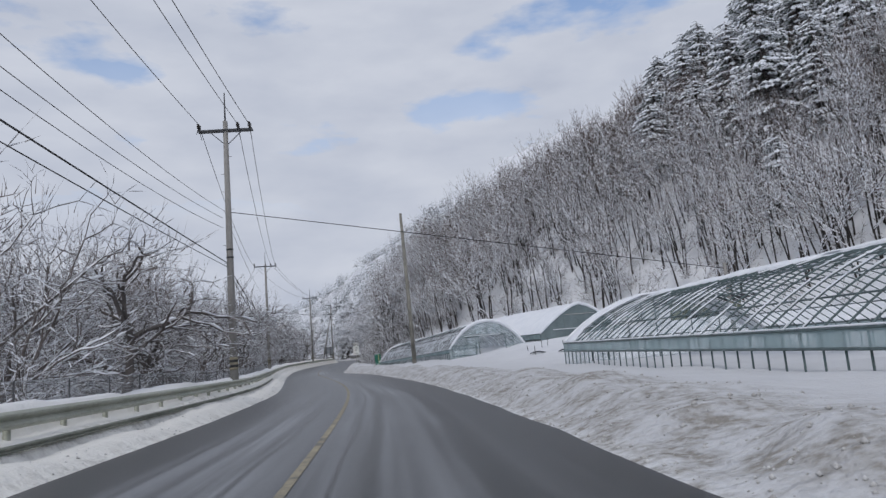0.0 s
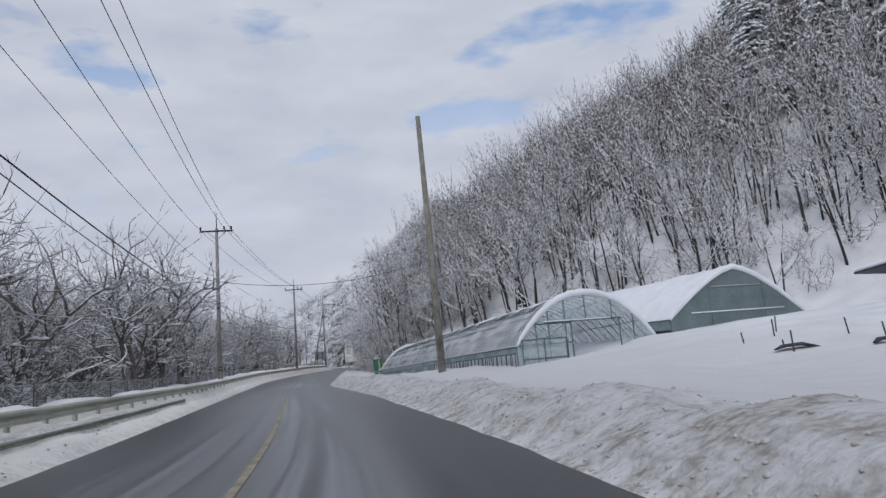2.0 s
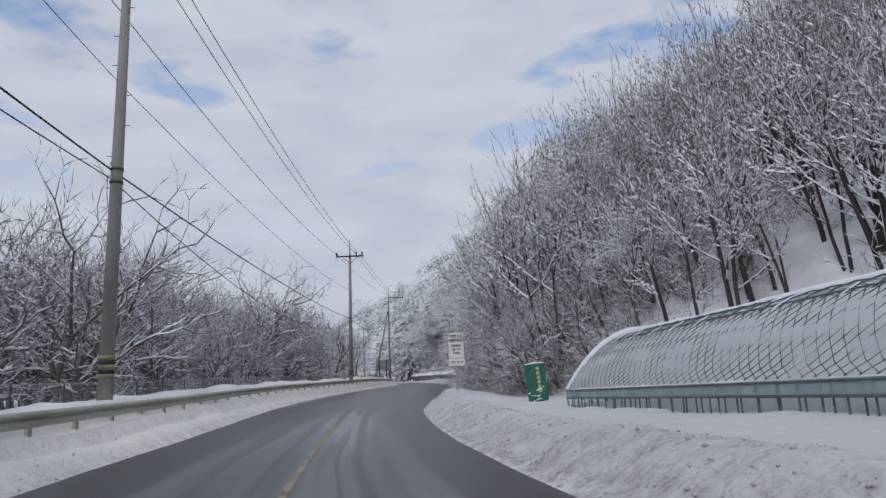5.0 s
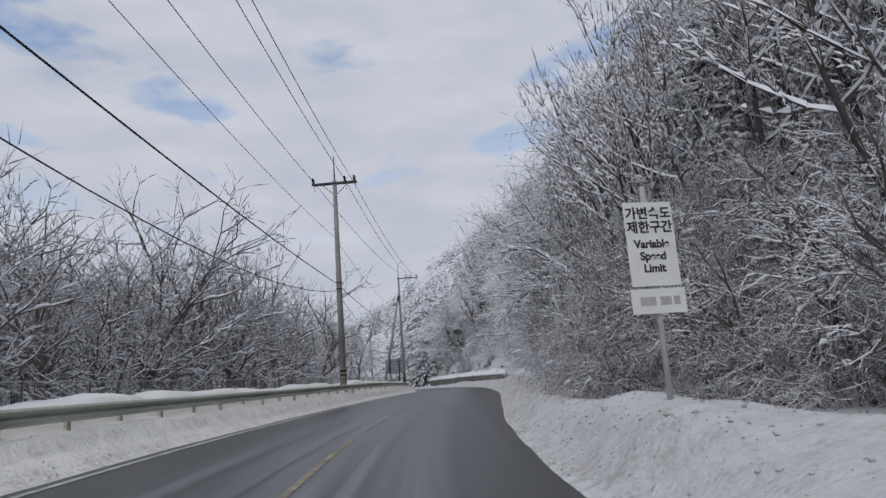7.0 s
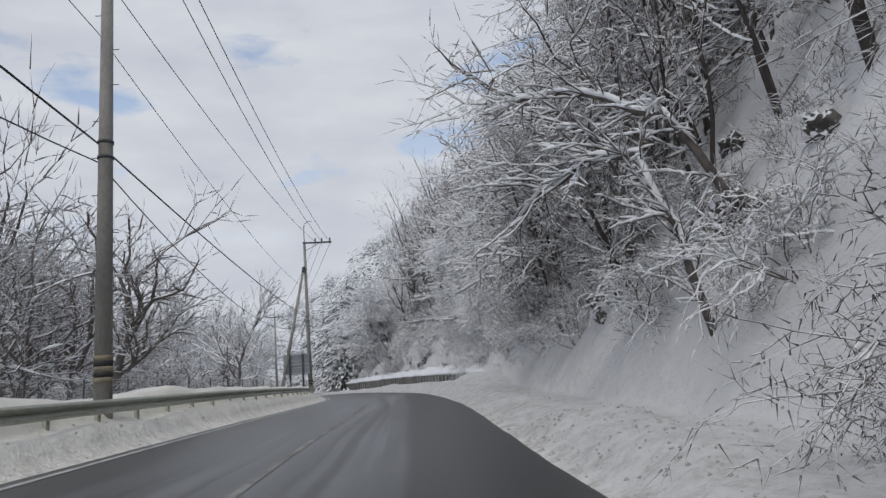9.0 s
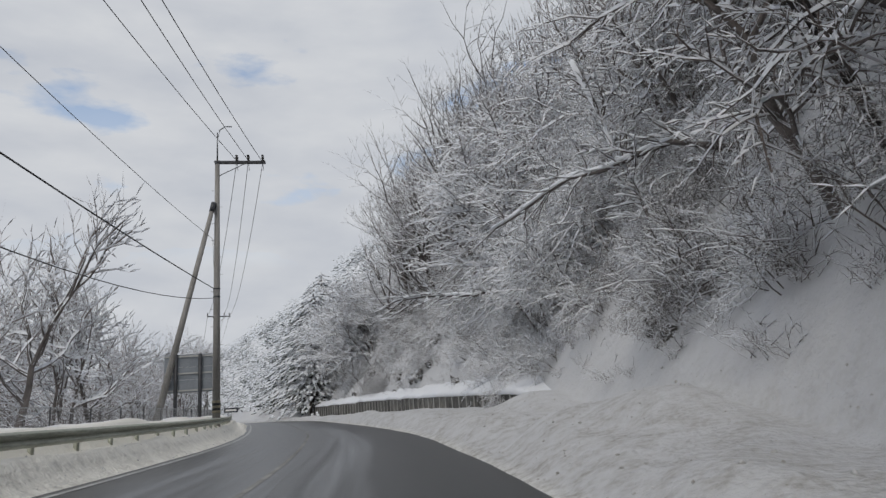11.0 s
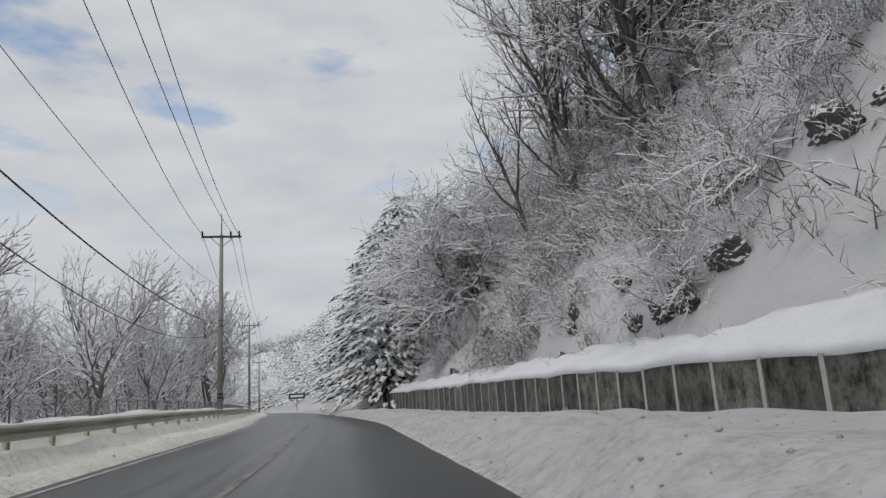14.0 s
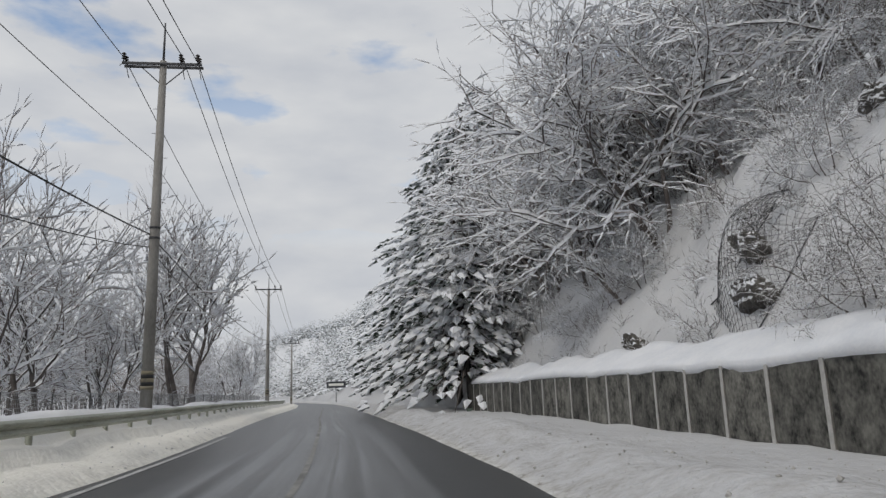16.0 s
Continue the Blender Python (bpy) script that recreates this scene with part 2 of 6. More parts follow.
def ground_material():
    """Snow, with road grit mixed into the ploughed banks (attribute grit) and an even greyer band beside the road."""
    m = bpy.data.materials.new("ground snow")
    m.use_nodes = True
    n, k = m.node_tree.nodes, m.node_tree.links
    b = n["Principled BSDF"]
    tc = n.new("ShaderNodeTexCoord")
    at = n.new("ShaderNodeAttribute")
    at.attribute_name = "grit"
    clean, dirt = n.new("ShaderNodeMix"), n.new("ShaderNodeMix")
    clean.data_type = dirt.data_type = "RGBA"
    clean.inputs[6].default_value, clean.inputs[7].default_value = (0.72, 0.732, 0.755, 1), (0.86, 0.868, 0.885, 1)
    k.new(noise_mix(n, k, tc.outputs["Object"], 0.5, 5.0, 0.35, 0.65, 0.0, 1.0), clean.inputs[0])
    dirt.inputs[7].default_value = (0.27, 0.25, 0.22, 1)
    cream, warm = n.new("ShaderNodeMix"), n.new("ShaderNodeAttribute")
    cream.data_type = "RGBA"
    warm.attribute_name = "warm"
    cream.inputs[7].default_value = (0.86, 0.835, 0.765, 1)
    # an even grey mixed over the snow by its own mask
    greyer, dull_mask = n.new("ShaderNodeMix"), n.new("ShaderNodeAttribute")
    greyer.data_type = "RGBA"
    dull_mask.attribute_name = "dulled"
    greyer.inputs[7].default_value = (0.60, 0.602, 0.612, 1)
    k.new(dull_mask.outputs["Fac"], greyer.inputs[0])
    k.new(cream.outputs[2], greyer.inputs[6])
    k.new(warm.outputs["Fac"], cream.inputs[0])
    k.new(clean.outputs[2], cream.inputs[6])
    k.new(greyer.outputs[2], dirt.inputs[6])
    speck = noise_mix(n, k, tc.outputs["Object"], 9.0, 4.0, 0.38, 0.64, 0.0, 1.0)
    patch = noise_mix(n, k, tc.outputs["Object"], 2.4, 7.0, 0.38, 0.64, 0.12, 1.0)
    half = n.new("ShaderNodeMath")
    half.operation = "MULTIPLY_ADD"
    half.inputs[1].default_value, half.inputs[2].default_value = 0.6, 0.3
    k.new(speck, half.inputs[0])
    both = n.new("ShaderNodeMath")
    both.operation = "MULTIPLY"
    k.new(half.outputs[0], both.inputs[0])
    k.new(patch, both.inputs[1])
    mul = n.new("ShaderNodeMath")
    mul.operation, mul.use_clamp = "MULTIPLY", True
    k.new(at.outputs["Fac"], mul.inputs[0])
    k.new(both.outputs[0], mul.inputs[1])
    k.new(mul.outputs[0], dirt.inputs[0])
    k.new(dirt.outputs[2], b.inputs["Base Color"])
    b.inputs["Roughness"].default_value = 0.8
    b1, b2 = n.new("ShaderNodeBump"), n.new("ShaderNodeBump")
    b1.inputs["Strength"].default_value, b1.inputs["Distance"].default_value = 0.5, 0.16
    b2.inputs["Strength"].default_value, b2.inputs["Distance"].default_value = 0.55, 0.09
    k.new(noise_mix(n, k, tc.outputs["Object"], 1.4, 6.0, 0.2, 0.8, 0.0, 1.0), b1.inputs["Height"])
    lumps, bent, rise = n.new("ShaderNodeTexVoronoi"), n.new("ShaderNodeMath"), n.new("ShaderNodeMath")
    lumps.feature = "SMOOTH_F1"
    lumps.inputs["Scale"].default_value = 10.0
    warp, mixv = n.new("ShaderNodeTexNoise"), n.new("ShaderNodeVectorMath")
    warp.inputs["Scale"].default_value, warp.inputs["Detail"].default_value = 4.0, 1.0
    k.new(tc.outputs["Object"], warp.inputs["Vector"])
    mixv.operation = "MULTIPLY_ADD"
    mixv.inputs[1].default_value = (0.22, 0.22, 0.22)
    k.new(warp.outputs["Color"], mixv.inputs[0])
    k.new(tc.outputs["Object"], mixv.inputs[2])
    k.new(mixv.outputs[0], lumps.inputs["Vector"])
    bent.operation, bent.use_clamp = "MULTIPLY_ADD", True
    bent.inputs[1].default_value, bent.inputs[2].default_value = 0.75, 0.26
    k.new(at.outputs["Fac"], bent.inputs[0])
    rise.operation = "MULTIPLY"
    k.new(lumps.outputs["Distance"], rise.inputs[0])
    k.new(bent.outputs[0], rise.inputs[1])
    b2.invert = True
    k.new(rise.outputs[0], b2.inputs["Height"])
    k.new(b1.outputs[0], b2.inputs["Normal"])
    b3 = n.new("ShaderNodeBump")
    b3.inputs["Strength"].default_value, b3.inputs["Distance"].default_value = 0.4, 0.022
    k.new(noise_mix(n, k, tc.outputs["Object"], 24.0, 4.0, 0.3, 0.7, 0.0, 1.0), b3.inputs["Height"])
    k.new(b2.outputs[0], b3.inputs["Normal"])
    k.new(b3.outputs[0], b.inputs["Normal"])
    return m


def asphalt_material():
    """Damp dark asphalt with paler salted strips, some wet sheen painted in with them, and darker wheel tracks along
    the lanes (attribute across).
    """
    m = bpy.data.materials.new("damp asphalt")
    m.use_nodes = True
    n, k = m.node_tree.nodes, m.node_tree.links
    b = n["Principled BSDF"]
    tc, mp = n.new("ShaderNodeTexCoord"), n.new("ShaderNodeMapping")
    mp.inputs["Scale"].default_value = (1.0, 0.06, 1.0)
    at = n.new("ShaderNodeAttribute")
    at.attribute_name = "across"
    k.new(at.outputs["Vector"], mp.inputs["Vector"])
    salt, grain = n.new("ShaderNodeMix"), n.new("ShaderNodeMix")
    salt.data_type = grain.data_type = "RGBA"
    salt.inputs[6].default_value, salt.inputs[7].default_value = (0.014, 0.014, 0.0145, 1), (0.30, 0.31, 0.325, 1)
    wide = noise_mix(n, k, mp.outputs[0], 0.55, 4.0, 0.36, 0.58, 0.25, 1.0)
    mp2 = n.new("ShaderNodeMapping")
    mp2.inputs["Scale"].default_value = (1.0, 0.018, 1.0)
    k.new(at.outputs["Vector"], mp2.inputs["Vector"])
    thin = noise_mix(n, k, mp2.outputs[0], 3.4, 4.0, 0.34, 0.58, 0.15, 1.0)

    def calc(op, a, c=0.0, d=0.0, clamp=False):
        nd = n.new("ShaderNodeMath")
        nd.operation, nd.use_clamp = op, clamp
        for s, v in enumerate((a, c, d)):
            if isinstance(v, (int, float)):
                nd.inputs[s].default_value = v
            else:
                k.new(v, nd.inputs[s])
        return nd.outputs[0]

    sep = n.new("ShaderNodeSeparateXYZ")
    k.new(at.outputs["Vector"], sep.inputs[0])
    sway = n.new("ShaderNodeTexNoise")
    sway.noise_dimensions = "1D"
    sway.inputs["Scale"].default_value, sway.inputs["Detail"].default_value = 0.05, 2.0
    k.new(sep.outputs[1], sway.inputs["W"])
    off = calc("ADD", sep.outputs[0], calc("MULTIPLY_ADD", sway.outputs[0], 0.8, -0.4))
    wear = n.new("ShaderNodeMapRange")
    wear.interpolation_type = "SMOOTHSTEP"
    wear.inputs[1].default_value, wear.inputs[2].default_value = 1.3, 2.7
    wear.inputs[3].default_value, wear.inputs[4].default_value = 1.0, 0.16
    k.new(calc("ABSOLUTE", off), wear.inputs[0])
    slow = n.new("ShaderNodeTexNoise")
    slow.noise_dimensions = "1D"
    slow.inputs["Scale"].default_value, slow.inputs["Detail"].default_value = 0.03, 3.0
    k.new(sep.outputs[1], slow.inputs["W"])
    fade = calc("MULTIPLY_ADD", slow.outputs[0], 1.5, -0.1, clamp=True)
    mul = calc("MULTIPLY", calc("MULTIPLY_ADD", calc("MULTIPLY", calc("MULTIPLY", wide, thin), fade), 1.0, 0.11), wear.outputs[0])
    # left lane stays nearly as pale: its wet sheen is put into the colour
    lane = n.new("ShaderNodeMapRange")
    lane.interpolation_type = "SMOOTHSTEP"
    lane.inputs[1].default_value, lane.inputs[2].default_value = -0.7, 0.3
    lane.inputs[3].default_value, lane.inputs[4].default_value = 0.9, 1.0
    k.new(off, lane.inputs[0])
    mul = calc("MULTIPLY", mul, lane.outputs[0])
    for middle, width, strength in ((0.95, 0.15, 0.92), (0.58, 0.05, 0.85), (2.2, 0.24, 0.75), (-0.55, 0.07, 0.7), (-1.35, 0.16, 0.6), (-2.3, 0.2, 0.5)):
        dist = calc("DIVIDE", calc("ABSOLUTE", calc("SUBTRACT", off, middle)), width)
        line = calc("SUBTRACT", 1.0, calc("MULTIPLY", calc("POWER", calc("MINIMUM", dist, 1.0), 2.0), 1.0))
        mul = calc("MULTIPLY", mul, calc("SUBTRACT", 1.0, calc("MULTIPLY", line, strength)))
    # pale streaks at the bend: slush, plus sky reflection painted into the colour
    slush_sheen = calc("MULTIPLY", calc("SUBTRACT", 1.0, calc("DIVIDE", calc("ABSOLUTE", calc("SUBTRACT", sep.outputs[1], 88.0)), 11.0), clamp=True), calc("SUBTRACT", 1.0, calc("DIVIDE", calc("ABSOLUTE", calc("SUBTRACT", off, 0.3)), 1.5), clamp=True))
    mul = calc("MULTIPLY_ADD", calc("MULTIPLY", slush_sheen, 1.3), thin, mul, clamp=True)
    k.new(mul, salt.inputs[0])
    grain.blend_type = "MULTIPLY"
    grain.inputs[0].default_value = 0.5
    k.new(salt.outputs[2], grain.inputs[6])
    g = noise_mix(n, k, tc.outputs["Object"], 60.0, 3.0, 0.3, 0.7, 0.5, 1.35)
    comb = n.new("ShaderNodeCombineColor")
    for s in range(3):
        k.new(g, comb.inputs[s])
    k.new(comb.outputs[0], grain.inputs[7])
    k.new(grain.outputs[2], b.inputs["Base Color"])
    rough = n.new("ShaderNodeMapRange")
    b.inputs["Specular IOR Level"].default_value = 0.3
    rough.inputs[3].default_value, rough.inputs[4].default_value = 0.30, 0.55
    k.new(mul, rough.inputs[0])
    k.new(rough.outputs[0], b.inputs["Roughness"])
    bp = n.new("ShaderNodeBump")
    bp.inputs["Strength"].default_value, bp.inputs["Distance"].default_value = 0.35, 0.01
    k.new(noise_mix(n, k, tc.outputs["Object"], 90.0, 3.0, 0.2, 0.8, 0.0, 1.0), bp.inputs["Height"])
    k.new(bp.outputs[0], b.inputs["Normal"])
    return m


GROUND, ASPHALT = ground_material(), asphalt_material()

# ---- plan: the road's centre line, height, widths; the foot of the hill ----
LINE_Y = [-120, -60, -20, 5.5, 12.8, 20.6, 34.7, 52, 63.4, 80, 99.5, 110.5, 122.8, 131, 145, 161, 171, 186, 211.5, 222, 243, 280, 320, 380, 460, 600, 900]
LINE_X = [12, 6, 2.1, -0.6, -1.5, -2.5, -5.0, -9.4, -12.3, -16.4, -20.4, -22.0, -22.8, -23.4, -24.0, -25.7, -27.3, -31.1, -38, -41.7, -49.6, -63, -79, -108, -152, -245, -460]
ROAD_Z = [(-120, 2.2), (0, 1.70), (18, 1.53), (31, 1.38), (53, 1.30), (82, 1.0), (100, 1.06), (114, 1.2), (145, 1.53), (165, 1.62), (203, 1.70), (240, 1.5), (300, 0.9), (500, -1), (900, -3)]
RIGHT = [(0, 3.35), (95, 3.35), (108, 4.0), (135, 4.5), (165, 4.0), (185, 3.5), (210, 3.35), (900, 3.3)]
LEFT = [(0, 3.6), (80, 3.6), (100, 3.6), (125, 3.4), (180, 3.2), (215, 3.4), (900, 3.6)]
RAIL_D = [(-120, 5.0), (85, 5.0), (120, 4.15), (180, 4.1), (220, 5.2), (900, 5.6)]
BANK = [(-120, -0.02), (60, -0.02), (78, 0.02), (98, 0.07), (135, 0.07), (165, 0.01), (900, 0)]
FOOT = [(-120, 44), (40, 44), (60, 40), (75, 33), (90, 19), (100, 10), (112, 7.5), (150, 7.2), (164, 8.4), (172, 9.3), (245, 9.4), (265, 6.5), (900, 6)]

fine_y = np.arange(-140.0, 920.0, 1.0)
kernel = np.exp(-0.5 * (np.arange(-18, 19) / 6.0) ** 2)
kernel /= kernel.sum()


def smooth_table(ys, vs):
    raw = np.interp(fine_y, ys, vs)
    pad = np.concatenate([raw[0] + (raw[1] - raw[0]) * np.arange(-18, 0), raw, raw[-1] + (raw[-1] - raw[-2]) * np.arange(1, 19)])
    return np.convolve(pad, kernel, "valid")


T_LINE = smooth_table(LINE_Y, LINE_X)
CREST = [(-120, 150), (235, 150), (265, 100), (300, 84), (350, 70), (400, 56), (450, 42), (520, 30), (900, 22)]
LOW = [(-120, 22), (200, 26), (310, 24), (400, 8), (900, 8)]
T_CREST, T_LOW = (smooth_table(*zip(*t)) for t in (CREST, LOW))
T_Z, T_RIGHT, T_LEFT, T_RAIL, T_BANK, T_FOOT = (smooth_table(*zip(*t)) for t in (ROAD_Z, RIGHT, LEFT, RAIL_D, BANK, FOOT))


def at(table, y):
    return np.interp(y, fine_y, table)


def xc(y):
    return at(T_LINE, y)


def lattice_noise(x, y, seed):
    """Smooth value noise between -1 and 1 on a unit lattice."""
    xi, yi = np.floor(x), np.floor(y)
    u, v = x - xi, y - yi
    u, v = u * u * (3 - 2 * u), v * v * (3 - 2 * v)

    def corner(a, b):
        h = np.sin(a * 127.1 + b * 311.7 + seed * 74.7) * 43758.5453
        return 2 * (h - np.floor(h)) - 1

    top = corner(xi, yi) * (1 - u) + corner(xi + 1, yi) * u
    low = corner(xi, yi + 1) * (1 - u) + corner(xi + 1, yi + 1) * u
    return top * (1 - v) + low * v


def wobble(x, y, scale, seed=0.0):
    """A random field between about -1 and 1 with features of about that size and finer ones."""
    x, y = np.asarray(x, float) / scale, np.asarray(y, float) / scale
    c, d = 0.8, 0.6
    a = lattice_noise(x, y, seed)
    b = lattice_noise((c * x - d * y) * 2.1 + 5.2, (d * x + c * y) * 2.1, seed + 1.7)
    e = lattice_noise((c * x + d * y) * 4.3, (-d * x + c * y) * 4.3 + 8.1, seed + 3.1)
    return 0.85 * a + 0.45 * b + 0.25 * e


def road_z(y, d):
    return at(T_Z, y) - at(T_BANK, y) * np.clip(d, -7, 7)


def ramp(v, a, b):
    t = np.clip((v - a) / (b - a), 0, 1)
    return t * t * (3 - 2 * t)


def ground_z(x, y):
    x, y = np.asarray(x, float), np.asarray(y, float)
    d = x - xc(y)
    z = road_z(y, d)
    lumps = 0.07 * lattice_noise(x / 1.9, y / 1.9, 1.0) + 0.045 * lattice_noise(x / 1.0, y / 1.0 + 3.3, 2.0)
    edge_r = at(T_RIGHT, y) + 0.05 * wobble(x * 0, y, 5.0, 4.0) + 0.02 * wobble(x * 0, y, 1.6, 1.0)
    edge_l = at(T_LEFT, y) + 0.05 * wobble(x * 0, y, 5.0, 7.0) + 0.02 * wobble(x * 0, y, 1.6, 3.0)
    e, f = d - edge_r, -d - edge_l
    # right: ploughed bank, field, hill
    foot = at(T_FOOT, y)
    field = ramp(y, 100, 84)
    nose = np.exp(-(((y - 102) / 8.0) ** 2)) * ramp(e, 0.1, 1.5) * ramp(e, 5.0, 2.2) * (0.42 + 0.1 * wobble(x, y, 1.7, 5.5))
    bank = (0.26 + 0.16 * ramp(y, 45, 80) - 0.2 * ramp(y, 185, 208)) * ramp(e, -0.15, 1.3) + (0.10 + 0.07 * wobble(x, y, 3.0, 5.0)) * np.exp(-((e - 1.6) / 0.9) ** 2)
    far_field = ramp(y, 32, 48)
    lift = field * (ramp(e, 2.5, 12) * far_field - 0.02 * ramp(e, 2.6, 5.2) * (1 - far_field) + 0.9 * ramp(e, 10, 26) * far_field + 1.6 * ramp(e, 19, 34) * (1 - far_field)) + (1 - field) * (0.25 - 0.2 * ramp(y, 185, 208)) * ramp(e, 1.0, 4)
    over = np.maximum(d - foot, 0)
    along = ramp(y, 108, 124) * ramp(y, 264, 246)
    first = 0.66 + 1.0 * along + 0.35 * ramp(y, 176, 192) * along - 0.67 * ramp(y, 210, 230) * along
    then = 0.66 - 0.14 * along + 0.30 * ramp(y, 262, 300)
    hill = first * np.minimum(over, 6) + then * np.clip(over - 6, 0, 144) - 0.0008 * np.clip(over - 60, 0, 90) ** 2 - 0.2 * np.maximum(over - 150, 0)
    crest = at(T_CREST, y)
    hill = np.minimum(hill, crest + 0.12 * (hill - crest) * (hill > crest))
    berm = (0.10 * np.abs(lattice_noise(x / 0.85, y / 0.95, 11.0)) + 0.05 * np.abs(lattice_noise(x / 0.8 + 3, y / 1.3, 12.0))) * np.exp(-(((e - 1.3) / 1.1) ** 2)) * ramp(e, 0.05, 0.4)
    hill = hill + ramp(over, 2, 14) * (1.6 * wobble(x, y, 13.0, 1.0) + 0.5 * wobble(x, y, 4.5, 3.0)) + along * ramp(over, 0.6, 3.0) * (0.55 * wobble(x, y, 2.6, 8.0) + 0.3 * wobble(x, y, 1.1, 9.0))
    mound = 0.75 * np.exp(-(((y - 153.5) / 3.2) ** 2)) * np.exp(-(((e - 2.9) / 1.3) ** 2)) + 0.6 * np.exp(-(((y - 164.0) / 3.0) ** 2)) * ramp(e, 1.6, 3.6)
    right = bank + berm + nose + mound + lift + hill + np.where(e > 0.1, lumps * ramp(e, 0.1, 0.5) * (1 + 1.5 * np.exp(-((e - 1.2) / 1.0) ** 2)), 0)
    right = right - 0.65 * np.exp(-(((x - 2.9) / 1.6) ** 2) - ((y - 53.0) / 1.6) ** 2)
    # left: verge, rail mound, stream bank, far slope
    rail = at(T_RAIL, y) - edge_l
    kerb = np.maximum(rail - 0.5, 0.12)
    verge = 0.20 * ramp(f, -0.1, 0.5) + 0.05 * ramp(f, 0.3, 1.0) + 0.26 * ramp(f, kerb, kerb + 0.2) + (0.50 + 0.08 * wobble(x, y, 2.0, 6.0)) * ramp(f, rail + 0.05, rail + 0.55) - 0.25 * ramp(f, rail + 1.2, rail + 2.2)
    drop = -2.6 * ramp(f, rail + 2.2, rail + 9)
    far = 0.45 * np.maximum(f - 62, 0) - 0.0005 * np.maximum(f - 90, 0) ** 2
    low = at(T_LOW, y) + 4 * wobble(x, y, 60.0, 3.0)
    far = np.where(f > 300, 0.45 * 238 - 0.0005 * 210**2 - 0.3 * (f - 300), far)
    far = np.minimum(far, np.maximum(low, 2))
    left = verge + drop + far + lumps * ramp(f, 0.1, 0.5) + 0.5 * ramp(f, 8, 16) * wobble(x, y, 6.0, 2.0)
    below = -0.07
    right = right - 0.075 * (1 - ramp(e, -0.35, 0.08))
    left = left - 0.075 * (1 - ramp(f, -0.35, 0.08))
    z = z + np.where(e > -0.2, np.maximum(right, below), np.where(f > -0.2, np.maximum(left, below), below))
    # the valley closes far ahead and behind
    z = z + 0.06 * np.maximum(np.abs(y - 190) - 330, 0) * ramp(np.abs(d), 6, 30)
    return z


def gz(x, y):
    return float(ground_z(np.array([x]), np.array([y]))[0])


def grid_mesh(name, xs, ys, zs):
    """A sheet of quads from arrays of rows and columns."""
    rows, cols = xs.shape
    me = bpy.data.meshes.new(name)
    idx = np.arange(rows * cols).reshape(rows, cols)
    quads = np.stack([idx[:-1, :-1], idx[:-1, 1:], idx[1:, 1:], idx[1:, :-1]], -1).reshape(-1, 4)
    fill_mesh(me, np.stack([xs, ys, zs], -1).reshape(-1, 3), quads)
    return me


def fill_mesh(me, verts, polys, slots=None):
    """Polygons with one corner count, from arrays."""
    polys = np.asarray(polys)
    me.vertices.add(len(verts))
    me.vertices.foreach_set("co", np.asarray(verts, np.float32).ravel())
    me.loops.add(polys.size)
    me.loops.foreach_set("vertex_index", polys.ravel().astype(np.int32))
    me.polygons.add(len(polys))
    me.polygons.foreach_set("loop_start", np.arange(0, polys.size, polys.shape[1], dtype=np.int32))
    if slots is not None:
        me.polygons.foreach_set("material_index", np.asarray(slots, np.int32))
    me.update(calc_edges=True)
    return me


def smooth(me):
    me.polygons.foreach_set("use_smooth", np.ones(len(me.polygons), bool))
    return me


# ---- ground and road ----
g_rows = np.concatenate([np.arange(-120, -12, 6.0), np.arange(-12, -2, 1.0), np.arange(-2, 130, 0.48), np.arange(130, 252, 0.75), np.arange(252, 340, 2.5), np.arange(340, 905, 12.0)])
left_cols = -np.concatenate([np.geomspace(420, 14, 28), np.arange(13.2, 7.0, -0.5), np.arange(6.9, 2.6, -0.16)])
right_cols = np.concatenate([np.arange(2.5, 9.0, 0.16), np.arange(9.1, 20, 0.36), np.geomspace(20.4, 420, 36)])
g_cols = np.concatenate([left_cols, [-1.5, 0, 1.2], right_cols])
gy, gd = np.meshgrid(g_rows, g_cols, indexing="ij")
gx = gd + xc(gy)
gzz = ground_z(gx, gy)
me = smooth(grid_mesh("ground", gx, gy, gzz))
e_r = gd - at(T_RIGHT, gy)
f_l = -gd - at(T_LEFT, gy)
grit = (1.25 - 0.45 * ramp(gy, 85, 105)) * np.exp(-np.clip(e_r - 0.1, 0, 9) / 0.75) * (e_r > -0.5) + (1.15 + 0.7 * wobble(gx, gy, 2.2, 14.0)) * np.exp(-(((e_r - 1.7 - 0.4 * wobble(gx * 0, gy, 6.0, 13.0)) / 1.0) ** 2)) * ramp(gy, 50, 22) + 0.45 * ramp(gy, 120, 138) * np.exp(-(((e_r - 2.2) / 1.8) ** 2)) + (0.5 + 0.3 * wobble(gx, gy, 2.2, 15.0)) * np.exp(-(((e_r - 1.5) / 1.1) ** 2)) * ramp(gy, 240, 40) + 0.5 * np.exp(-np.clip(f_l - 0.1, 0, 9) / 0.22) * (f_l > -0.5) + 0.03 * (f_l > -0.5) * ramp(f_l, 2.2, 1.6)
grit = grit + np.where(f_l > -0.5, (1.0 - 0.6 * ramp(gy, 40, 70)) * np.exp(-(((f_l - np.maximum(at(T_RAIL, gy) - at(T_LEFT, gy) - 0.5, 0.12) - 0.1) / 0.13) ** 2)), 0)
attr = me.attributes.new("grit", "FLOAT", "POINT")
attr.data.foreach_set("value", np.clip(grit, 0, 1.3).astype(np.float32).ravel())
